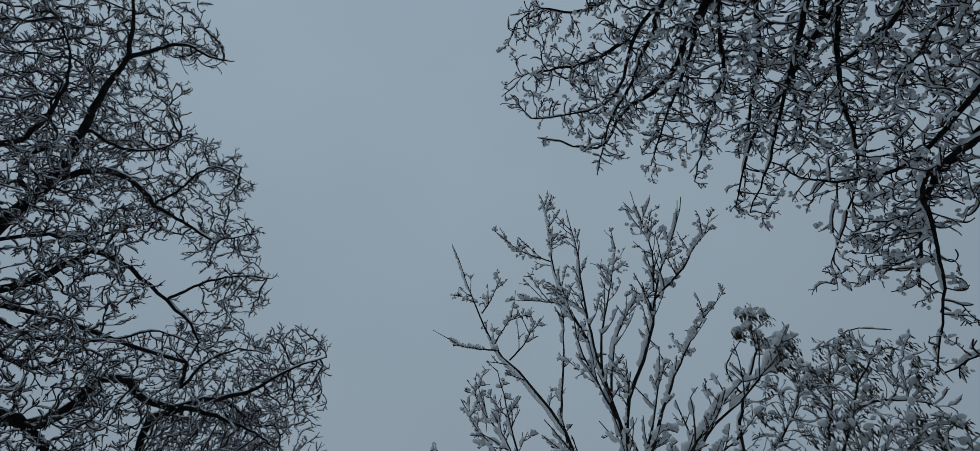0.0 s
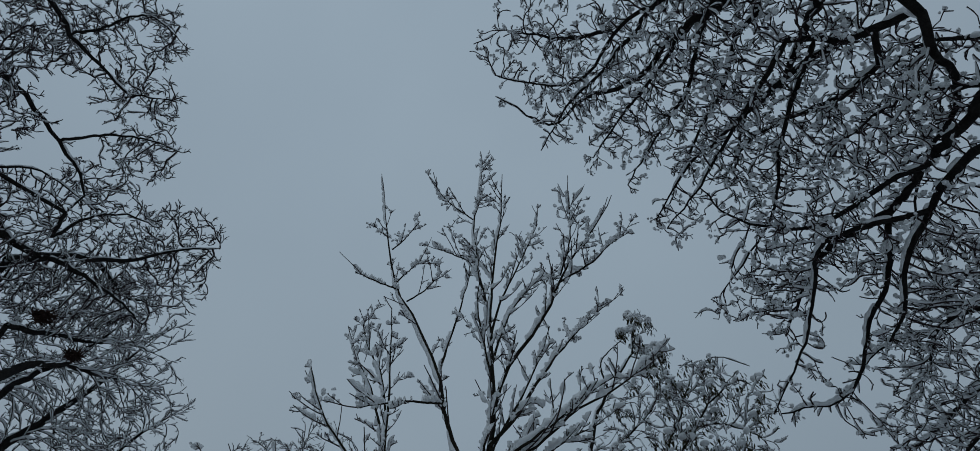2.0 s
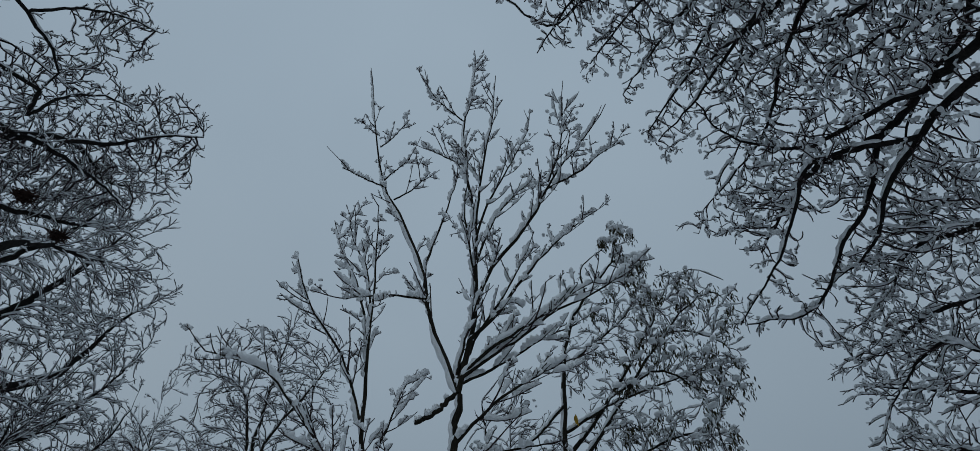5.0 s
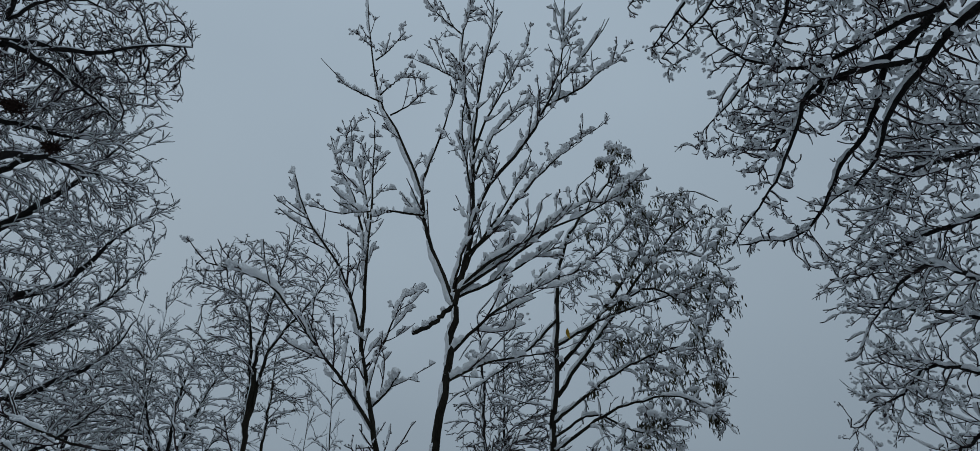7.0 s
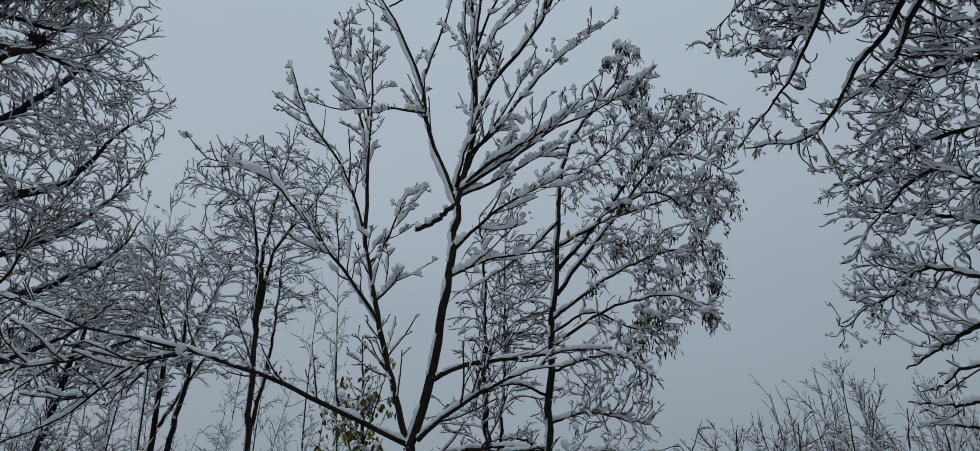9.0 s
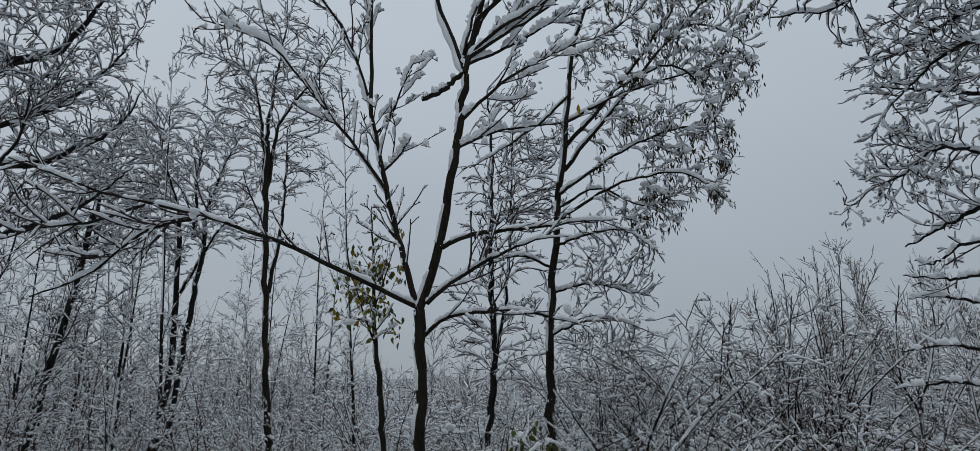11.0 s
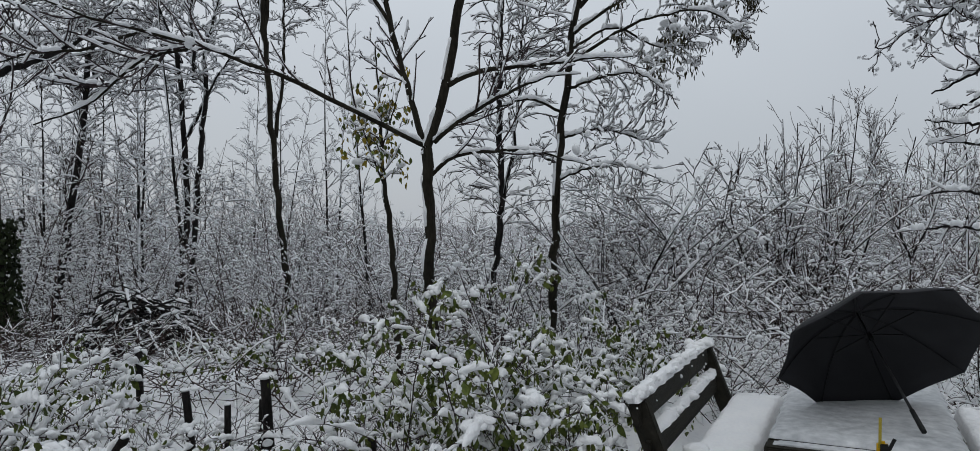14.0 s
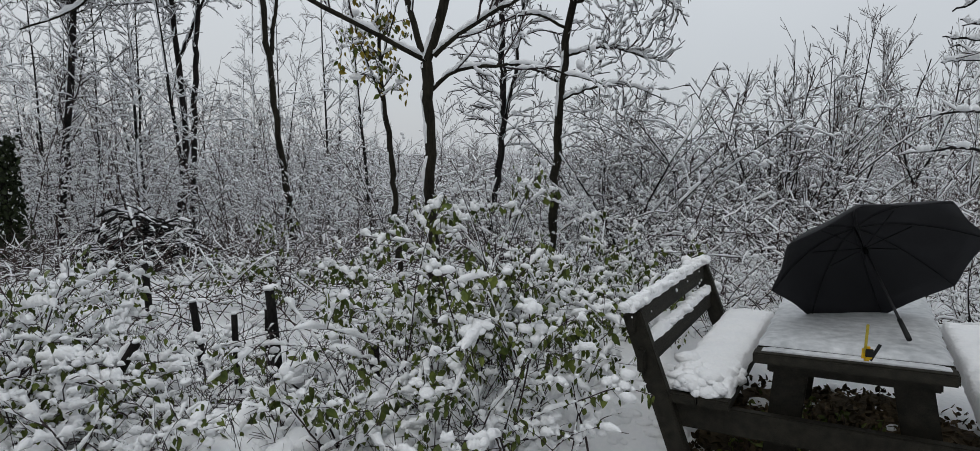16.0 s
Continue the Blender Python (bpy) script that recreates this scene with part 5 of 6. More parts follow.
def last_leaf(x, y, z, tree_name, seed):
    root = bpy.data.objects[tree_name]
    at = np.array([[x, y, z]]) - np.array(root.location)
    part("leaf", leaves(np.random.default_rng(seed), at, 0.13, 0.75, 1.3), LEAF_GOLD, root, "single golden yellow leaf")


last_leaf(1.31, 6.73, 4.9, "ash_tree", 1)


def ivy(rng, root, P):
    t = rng.random(2600)
    z = 0.2 + 2.6 * t
    a = rng.uniform(0, 6.283, 2600)
    r = 0.09 + np.abs(rng.normal(0, 0.1, 2600)) * (1.1 - 0.6 * t)
    at = np.stack([0.02 * z + r * np.cos(a), r * np.sin(a), z - 0.6], 1)
    part("ivy_foliage", leaves(rng, at, 0.07, 0.6, 1.2), IVY, root, "dark green ivy leaves round the trunk", "stuff")
    part("snow_load", beads(rng, at[:1500].reshape(-1, 3, 3), np.full((500, 3), 0.01), 0.016, 0.12, 1), SNOW_TWIG, root, "snow caught on the ivy", "stuff")


tree("ivy_trunk", T8, (T8[0][2][0], 8.2, -0.6), WOODS, 22, "dark trunk wrapped in green ivy, dusted with snow", 0.034, 0.7, BARK, extra=ivy)


def nest(x, y, z, size, seed):
    """A bird's nest of tangled sticks."""
    rng = np.random.default_rng(seed)
    n = 90
    c = unit(rng.normal(size=(n, 3))) * (1.25, 1.0, 0.34) * size * rng.uniform(0.4, 1.15, (n, 1))
    d = unit(np.cross(c, rng.normal(size=(n, 3)))) * rng.uniform(0.05, 0.2, (n, 1)) * (1, 1, 0.4)
    P = np.stack([c - d, c * 1.12, c + d], 1)
    ob = tagged(part("bird_nest", merged([tubes(P, np.full((n, 3), 0.006), 3), clumps(rng, rng.normal(0, 0.4, (5, 3)) * size * (1, 1, 0.3), size * 0.3, 0.5)]), NEST), "dark ragged bird's nest of sticks in the oak", "nest")
    ob.location = (x, y, z)


nest(-5.66, 5.11, 7.5, 0.1, 1)
nest(-5.3, 5.5, 7.15, 0.06, 2)


# ---- thicket and woods behind ----
def sapling(name, h, r, seed, shoots, label, snow=0.035, stems=1, lean=0.08, cover=0.6):
    rng = np.random.default_rng(seed)
    limbs = []
    for _ in range(stems):
        a = rng.normal(0, lean if stems == 1 else lean * 2.2, 2)
        k = h * rng.uniform(0.75, 1.0)
        limbs.append((r, 0.004, (0, 0, -0.2), (a[0] * k * 0.3, a[1] * k * 0.3, k * 0.35), (a[0] * k * 0.6 + rng.normal(0, 0.05), a[1] * k * 0.6, k * 0.7), (a[0] * k, a[1] * k, k)))
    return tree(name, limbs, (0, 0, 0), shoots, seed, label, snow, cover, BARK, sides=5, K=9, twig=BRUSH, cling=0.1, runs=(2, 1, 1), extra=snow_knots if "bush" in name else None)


SAP = [dict(per_m=6, thin=0.42, length=1.0, angle=50, up=0.03, wob=0.14, k=6, start=0.12, level=0.2, least=0.007, shrink=0.6),
       dict(per_m=7, length=0.36, angle=48, up=0.01, wob=0.18, k=4, least=0.0055),
       dict(per_m=7, length=0.12, angle=48, up=0.02, wob=0.16, k=2, least=0.005)]
SAP_FEW = [dict(per_m=5, thin=0.42, length=0.8, angle=36, up=0.07, wob=0.08, k=5, start=0.15, least=0.008),
           dict(per_m=7, length=0.28, angle=44, up=0.03, wob=0.16, k=4, least=0.005),
           dict(per_m=7, length=0.1, angle=48, up=0.03, wob=0.16, k=2, least=0.0045)]
SAP_BUSH = [dict(per_m=6, length=0.5, angle=56, up=-0.08, wob=0.26, k=6, start=0.15, least=0.004, level=0.3),
            dict(per_m=9, length=0.18, angle=54, up=-0.04, wob=0.3, k=4, least=0.003, level=0.3)]
tall = [sapling("sapling", 8.0, 0.036, 30 + i, SAP, "thin bare sapling lined with snow", 0.052, 1, 0.06, 0.7) for i in range(4)]
multi = [sapling("sapling", 4.6, 0.022, 40 + i, SAP_FEW, "bare sapling of several thin stems lined with snow", 0.036, 3, 0.06, 0.6) for i in range(3)]
bushy = [sapling("thicket_bush", 1.35, 0.009, 50 + i, SAP_BUSH, "tangled bare bush bowed under white snow", 0.036, 9, 0.26, 0.42) for i in range(4)]
for i, stem in enumerate(LEANING):
    tree("leaning_sapling", [stem], stem[2], [dict(per_m=3, length=0.5, angle=45, up=0.03, wob=0.15, k=6, start=0.3), dict(per_m=6, length=0.15, angle=45, k=3)], 200 + i,
         "thin leaning bare sapling with patches of snow", 0.045, 0.55, BARK)
GROVE_SHOOTS = [dict(per_m=7, thin=0.42, length=0.72, angle=32, up=0.06, wob=0.06, k=7, start=0.12, least=0.0048, shrink=0.62, taper=0.55),
                dict(per_m=8, length=0.28, angle=40, up=0.05, wob=0.1, k=4, least=0.0042, taper=0.7),
                dict(per_m=9, length=0.11, angle=44, up=0.03, wob=0.14, k=2, least=0.004, taper=0.9)]
for i, stems in enumerate((GROVE_A, GROVE_B, GROVE_C, GROVE_D, GROVE_E)):
    x, y, z = stems[0][2]
    foot = (x, y, float(ground_z(x, y)))
    rooted = [(q[0], q[1], (q[2][0], q[2][1], foot[2]), *q[2:]) if q[0] > 0.012 and k < 3 and q[2][2] < z + 0.3 else q for k, q in enumerate(stems)]
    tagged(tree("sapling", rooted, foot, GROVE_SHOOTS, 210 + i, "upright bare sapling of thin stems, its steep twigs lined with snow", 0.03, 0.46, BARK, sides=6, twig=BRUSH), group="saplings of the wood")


def scatter(kinds, n, where, seed, size=(0.8, 1.25), group=""):
    rng = np.random.default_rng(seed)
    first = {}
    for i in range(n):
        x, y = where(rng)
        k = kinds[i % len(kinds)]
        s = rng.uniform(*size)
        m = pose(x, y, float(ground_z(x, y)) - 0.05, rng.normal(0, 3), rng.normal(0, 3), rng.uniform(0, 360)) @ Matrix.Scale(s, 4)
        if k not in first:
            first[k] = 1
            if k.name not in used:
                used.add(k.name)
                k.matrix_basis = m
                tagged(k, group=group)
                continue
        c = copy_thing(k, pose(0, 0, 0))
        c.matrix_basis = m
        tagged(c, group=group)


used = set()


def left_wood(rng):
    y = rng.uniform(10, 30)
    return rng.uniform(-0.98, -0.2) * y, y


def mid_wood(rng):
    y = rng.uniform(15, 40)
    return rng.uniform(-0.3, 0.35) * y, y


def right_wood(rng):
    y = rng.uniform(11, 20)
    return rng.uniform(0.42, 1.05) * y, y


def near_brush(rng):
    y = rng.uniform(5.2, 12)
    return rng.uniform(0.0, 0.62) * y, y


dome = [sapling("thicket_bush", 2.1, 0.012, 55 + i, [dict(per_m=6, length=0.7, angle=55, up=-0.05, wob=0.18, k=6, start=0.2, least=0.006, level=0.4), dict(per_m=8, length=0.26, angle=52, up=-0.02, wob=0.2, k=3, least=0.0045, level=0.3), dict(per_m=7, length=0.1, angle=50, k=2, least=0.004)], "tall rounded bare bush bowed under white snow", 0.034, 11, 0.2, 0.5) for i in range(2)]
for i, (x, y, k) in enumerate(((1.75, 8.4, 1.1), (2.4, 8.9, 1.25), (3.0, 8.3, 0.95), (2.0, 10.5, 1.2), (3.6, 9.6, 1.35), (1.2, 9.5, 0.9), (-0.3, 9.8, 0.9), (-1.6, 9.4, 1.0), (4.3, 8.6, 1.3), (5.4, 9.4, 1.35), (6.4, 8.8, 1.1))):
    c = dome[i] if i < 2 else copy_thing(dome[i % 2], pose(0, 0, 0))
    c.matrix_basis = pose(x, y, float(ground_z(x, y)) - 0.05, 0, 0, i * 77) @ Matrix.Scale(k, 4)
    tagged(c, group="bushes of the thicket")
scatter(tall, 52, left_wood, 61, (0.7, 1.3), "saplings of the wood")
scatter(multi, 16, right_wood, 62, (0.8, 1.15), "saplings of the wood")
scatter(bushy, 14, near_brush, 63, (0.7, 1.1), "bushes of the thicket")
scatter(multi, 30, left_wood, 64, (0.7, 1.2), "saplings of the wood")
scatter(multi, 30, mid_wood, 65, (0.4, 0.7), "saplings of the wood")
scatter(bushy, 8, right_wood, 66, (1.0, 1.7), "bushes of the thicket")


for x, y, k in ((1.9, 4.7, 0.62), (2.6, 4.5, 0.55), (3.3, 4.6, 0.6), (4.2, 4.6, 0.6), (3.9, 3.9, 0.5), (1.6, 5.3, 0.7), (1.0, 5.3, 0.6), (4.9, 4.4, 0.6), (2.9, 5.4, 0.75), (3.8, 5.6, 0.8), (5.2, 5.6, 0.8), (2.2, 5.9, 0.8), (3.2, 3.6, 0.7), (3.6, 3.2, 0.6), (2.9, 3.95, 0.7), (4.4, 3.6, 0.8), (2.35, 4.15, 0.6), (1.8, 4.2, 0.5), (4.0, 2.9, 0.65), (4.9, 3.2, 0.8)):
    c = copy_thing(bushy[int(x * 10) % 4], pose(0, 0, 0))
    c.matrix_basis = pose(x, y, float(ground_z(x, y)) - 0.04, 0, 0, x * 900) @ Matrix.Scale(k, 4)
    tagged(c, "low tangled bare bush under lumps of snow", group="bushes of the thicket")


# ---- undergrowth: a mass of fine twigs filling the wood ----
def undergrowth():
    rng = np.random.default_rng(77)
    n = 1050
    a = rng.uniform(-1.0, 1.0, n)
    y = np.where(a > 0.35, 9.4, 8.8) + 14 * rng.random(n) ** 1.1
    x = a * y
    g = height(x, y)
    top = 1.6 + y * np.interp(a, (-1, -0.5, -0.3, -0.1, 0.08, 0.2, 0.33, 0.45, 0.7, 1), (0.19, 0.15, 0.03, -0.045, -0.06, -0.02, 0.0, 0.03, 0.07, 0.09)) - g
    l = top * (0.25 + 0.8 * rng.random(n) ** 1.2)
    D = unit(np.stack([rng.normal(0, 0.22, n), rng.normal(0, 0.2, n), np.ones(n)], 1))
    P = np.empty((n, 6, 3))
    P[:, 0] = np.stack([x, y, g], 1)
    for j in range(1, 6):
        D = unit(D + rng.normal(0, 0.1, D.shape) - (0, 0, 0.012 * j))
        P[:, j] = P[:, j - 1] + D * (l / 5)[:, None]
    R = np.outer(rng.uniform(0.006, 0.014, n), np.linspace(1, 0.35, 6))
    A, RA = sprout(rng, P, R, 7, 0.55, 60, -0.01, 0.2, 5, 0.08, level=0.5, least=0.004)
    C, RC = sprout(rng, A, RA, 8, 0.13, 55, -0.01, 0.22, 2, 0.1, level=0.5, least=0.0036, taper=0.8)
    # fallen brush behind the posts
    m = 3600
    side = rng.random(m) < 0.36
    bx, by = np.where(side, rng.uniform(1.3, 6.5, m), rng.uniform(-6.5, 0.6, m)), rng.uniform(4.3, 9.2, m)
    B = np.empty((m, 6, 3))
    B[:, 0] = np.stack([bx, by, ground_z(bx, by) + rng.random(m) ** 1.5 * np.where(side, 0.9, 0.45)], 1)
    D = unit(np.stack([rng.normal(0, 1, m), rng.normal(0, 0.6, m), rng.normal(0.08, 0.35, m)], 1))
    for j in range(1, 6):
        D = unit(D + rng.normal(0, 0.4, D.shape) - (0, 0, 0.03))
        B[:, j] = B[:, j - 1] + D * rng.uniform(0.06, 0.17, (m, 1))
    RB = np.outer(rng.uniform(0.003, 0.007, m), (1, 0.9, 0.8, 0.7, 0.6, 0.5))
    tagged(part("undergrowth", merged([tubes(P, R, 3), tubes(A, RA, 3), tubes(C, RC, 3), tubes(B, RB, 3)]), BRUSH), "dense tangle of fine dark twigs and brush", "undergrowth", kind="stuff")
    tagged(part("undergrowth_snow", merged([drift(rng, *finer(A, RA, 7), 0.034, 0.6, 1, 3, 0.5, 0.35, 0.15), beads(rng, *finer(C, RC, 3), 0.026, 0.62, 0, 1.5), drift(rng, *finer(B, RB, 7), 0.018, 0.4, 2, 3, 0.5, 0.35, 0.05)]), SNOW_TWIG), "snow lying on the tangled undergrowth", "snow", kind="stuff")


undergrowth()


# ---- far woods on the valley side ----
def far_woods():
    rng = np.random.default_rng(70)
    n = 430
    y = 26 + 130 * rng.random(n) ** 1.3
    x = rng.uniform(-1.1, 1.1, n) * y
    z = height(x, y)
    h = rng.uniform(2.0, 6.5, n) * rng.uniform(0.7, 1.1, n)
    P = np.stack([np.stack([x + rng.normal(0, 0.3, n) * t, y, z + h * t], -1) for t in (0, 0.33, 0.66, 1)], 1)
    R = np.outer(0.025 + 0.0003 * y, np.linspace(1, 0.15, 4))
    A, RA = sprout(rng, P, R, per_m=4.5, length=1.9, angle=52, up=0.04, wob=0.18, k=4, start=0.2, shrink=0.6)
    RA = np.maximum(RA, 0.012)
    B, RB = sprout(rng, A, RA, per_m=2.6, length=0.8, angle=48, up=0.02, wob=0.2, k=2)
    RB = np.maximum(RB, 0.011)
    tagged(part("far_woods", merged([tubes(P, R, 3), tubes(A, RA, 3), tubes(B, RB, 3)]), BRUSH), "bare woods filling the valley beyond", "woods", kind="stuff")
    tagged(part("far_woods_snow", merged([drift(rng, A, RA, 0.1, 0.7, 2, 3), drift(rng, B, RB, 0.1, 0.6, 1, 3)]), SNOW_TWIG), "snow on the far woods", "snow", kind="stuff")


far_woods()


# ---- shrubs with green leaves along the fence ----
def shrub(x, y, h, spread, stems, seed, label, leaf=LEAF_GREEN, leafy=0.5, snow=0.045, bow=-0.10):
    rng = np.random.default_rng(seed)
    root = tagged(new("leafy_shrub"), label, "shrub", "shrubs along the fence")
    root.location = (x, y, float(ground_z(x, y)))
    k = 10
    P = np.empty((stems, k, 3))
    P[:, 0] = rng.normal(0, 0.13, (stems, 3)) * (1, 1, 0)
    D = unit(np.concatenate([rng.normal(0, 1, (stems, 2)) * spread, np.ones((stems, 1))], 1))
    ln = h * rng.uniform(0.65, 1.25, stems) * 1.15
    for j in range(1, k):
        D = unit(D + rng.normal(0, 0.09, D.shape) + np.array([0, 0, bow * j / k * 2]))
        P[:, j] = P[:, j - 1] + D * (ln / (k - 1))[:, None]
    R = np.outer(rng.uniform(0.004, 0.007, stems), np.linspace(1, 0.4, k))
    A, RA = sprout(rng, P, R, 6.5, 0.42, 50, -0.03, 0.13, 9, 0.2)
    B, RB = sprout(rng, A, RA, 12, 0.15, 48, -0.03, 0.18, 4)
    part("branchwork", merged([tubes(P, R, 5), tubes(A, RA, 4), tubes(B, RB, 3)]), TWIG, root, "thin dark arching stems", "stuff")
    lf = np.concatenate([A[rng.random(len(A)) < leafy][:, 2::2].reshape(-1, 3), B[rng.random(len(B)) < leafy][:, 1:].reshape(-1, 3)])
    part("foliage", leaves(rng, lf - (0, 0, 0.008), 0.05 * rng.uniform(0.6, 1.3, (len(lf), 1, 1)), 0.66), leaf, root, "small drooping green leaves", "stuff")
    part("snow_cover", merged([drift(rng, *finer(P, R, 44), snow * 0.85, 0.5, 4, 7, 0.6, 0.5, 0.04), drift(rng, *finer(A, RA, 20), snow * 0.8, 0.55, 4, 6, 0.6, 0.5, 0.06), drift(rng, *finer(B, RB, 7), snow * 0.5, 0.45, 2, 5, 0.55, 0.35, 0.1)]), SNOW, root, "heaped fresh snow on the stems", "stuff")
    spots = np.concatenate([P[:, 4:].reshape(-1, 3), A[:, 3:].reshape(-1, 3)])
    spots = spots[rng.random(len(spots)) < 0.03]
    spots = np.repeat(spots, 6, axis=0) + rng.normal(0, 0.03, (len(spots) * 6, 3)) * (1, 1, 0.55)
    part("snow_load", clumps(rng, spots + (0, 0, 0.015), rng.uniform(0.18, 0.5, len(spots)) * snow, 0.8), SNOW, root, "rounded lumps of fresh snow", "stuff")
    return root


for i, (x, y, h, n) in enumerate(((-0.35, 3.1, 1.05, 14), (0.15, 3.3, 1.05, 14), (-0.68, 3.25, 0.55, 6), (0.25, 2.75, 0.5, 8), (-0.1, 2.5, 0.55, 10), (-2.35, 2.7, 0.75, 14),
                                  (-2.9, 3.2, 0.85, 14), (-1.9, 2.35, 0.42, 12), (-3.5, 3.9, 0.6, 10), (-1.35, 2.3, 0.26, 8), (-0.75, 2.55, 0.42, 10), (-3.0, 2.5, 0.8, 12), (-1.0, 4.6, 0.5, 8),
                                  (0.4, 4.4, 0.85, 12), (1.0, 4.6, 0.75, 12), (-1.9, 5.0, 0.7, 10), (-1.7, 2.95, 0.3, 4), (-1.15, 2.9, 0.32, 4), (-2.05, 3.35, 0.36, 4), (-0.95, 3.3, 0.4, 4), (-1.5, 2.6, 0.26, 4), (0.55, 3.95, 0.6, 9), (1.2, 4.3, 0.6, 9))):
    if n > 4 and x < -1.8 and y < 4:
        shrub(x, y, h * 1.15, 0.75, n + 4, 100 + i, "low arching green-leaved shrub bowed under thick snow", snow=0.056, bow=-0.22)
    elif n > 4:
        shrub(x, y, h, 0.5, n, 100 + i, "upright green-leaved shrub heaped with fresh snow", leafy=0.7)
    else:
        shrub(x, y, h, 0.5, n, 100 + i, "low sparse shrub of thin dark twigs with snow", leafy=0.1, snow=0.034)


def reaching_shrub():
    """A thin leafy shrub whose lowest branch reaches the end of the bench."""
    rng = np.random.default_rng(131)
    base = np.array([0.09, 2.5, float(ground_z(0.09, 2.5))])
    root = tagged(new("leafy_shrub"), "thin green-leaved shrub reaching towards the bench under snow", "shrub", "shrubs along the fence")
    root.location = base
    boughs = []
    limb(boughs, 0.005, 0.003, (0.09, 2.50, base[2] - 0.03), (0.11, 2.50, 0.23), (0.16, 2.50, 0.46), (0.19, 2.50, 0.67), (0.17, 2.50, 0.86))
    limb(boughs, 0.004, 0.002, (0.13, 2.50, 0.26), (0.23, 2.48, 0.32), (0.33, 2.46, 0.37), (0.44, 2.44, 0.42), (0.54, 2.42, 0.47), (0.63, 2.40, 0.48), (0.72, 2.36, 0.47))
    limb(boughs, 0.003, 0.0015, (0.17, 2.50, 0.54), (0.22, 2.47, 0.66), (0.28, 2.45, 0.73), (0.36, 2.43, 0.79), (0.47, 2.42, 0.79))
    limb(boughs, 0.003, 0.0015, (0.18, 2.50, 0.51), (0.27, 2.47, 0.57), (0.34, 2.44, 0.63), (0.42, 2.42, 0.66), (0.49, 2.40, 0.66))
    limb(boughs, 0.003, 0.0015, (0.12, 2.50, 0.23), (0.19, 2.47, 0.27), (0.28, 2.45, 0.28), (0.34, 2.42, 0.27), (0.41, 2.40, 0.27))
    P = np.array([spline(np.array(q[2:]) - base, 26) for q in boughs])
    R = np.array([np.linspace(q[0], q[1], 26) for q in boughs])
    A, RA = sprout(rng, P, R, 9, 0.1, 55, 0.0, 0.15, 5, 0.25, least=0.0013)
    part("branchwork", merged([tubes(P, R, 6), tubes(A, RA, 4)]), TWIG, root, "thin dark arching stems", "stuff")
    at = np.concatenate([P[1:, 8:].reshape(-1, 3), A[:, 2:].reshape(-1, 3)])
    at = at[rng.random(len(at)) < 0.5]
    part("foliage", leaves(rng, at, 0.044, 0.85, 1.05), LEAF_GREEN, root, "drooping green leaves", "stuff")
    part("snow_cover", merged([drift(rng, P[1:], R[1:], 0.04, 0.42, 4, 8, 0.6, 0.5, 0.1), drift(rng, finer(A, RA, 9)[0], finer(A, RA, 9)[1], 0.024, 0.4, 2, 6, 0.6)]), SNOW, root, "fresh snow on the branches", "stuff")
    load = np.repeat(np.array([(0.55, 2.42, 0.5), (0.6, 2.4, 0.505), (0.2, 2.48, 0.72), (0.17, 2.5, 0.83), (0.28, 2.46, 0.3)]) - base, 9, axis=0)
    part("snow_load", clumps(rng, load + rng.normal(0, 0.022, load.shape), rng.uniform(0.012, 0.03, len(load)), 0.75), SNOW, root, "rounded lumps of fresh snow", "stuff")


reaching_shrub()


def snow_heaps():
    """Rounded heaps where snow lies on low growth along the fence."""
    rng = np.random.default_rng(91)
    n, k = 150, 10
    c = np.stack([rng.uniform(-3.4, 0.45, n), 1.9 + 1.5 * rng.random(n) ** 1.2], 1)
    c[105:] = np.stack([rng.uniform(-1.5, -0.4, 45), rng.uniform(2.25, 2.75, 45)], 1)
    c = np.repeat(c, k, axis=0) + rng.normal(0, 0.08, (n * k, 2))
    z = ground_z(c[:, 0], c[:, 1]) + np.repeat(rng.uniform(0.0, 0.2, n), k) * rng.random(n * k)
    lx = rng.uniform(0.0, 1.25, 260)
    ly = rng.uniform(2.55, 4.0, 260)
    tagged(part("snow_heaps", merged([clumps(rng, np.c_[c, z], rng.uniform(0.022, 0.075, n * k), 0.8), clumps(rng, np.c_[lx, ly, ground_z(lx, ly) - 0.004], rng.uniform(0.012, 0.05, 260), 0.35)]), SNOW), "rounded heaps of fresh snow on low growth", "snow", kind="stuff")


snow_heaps()


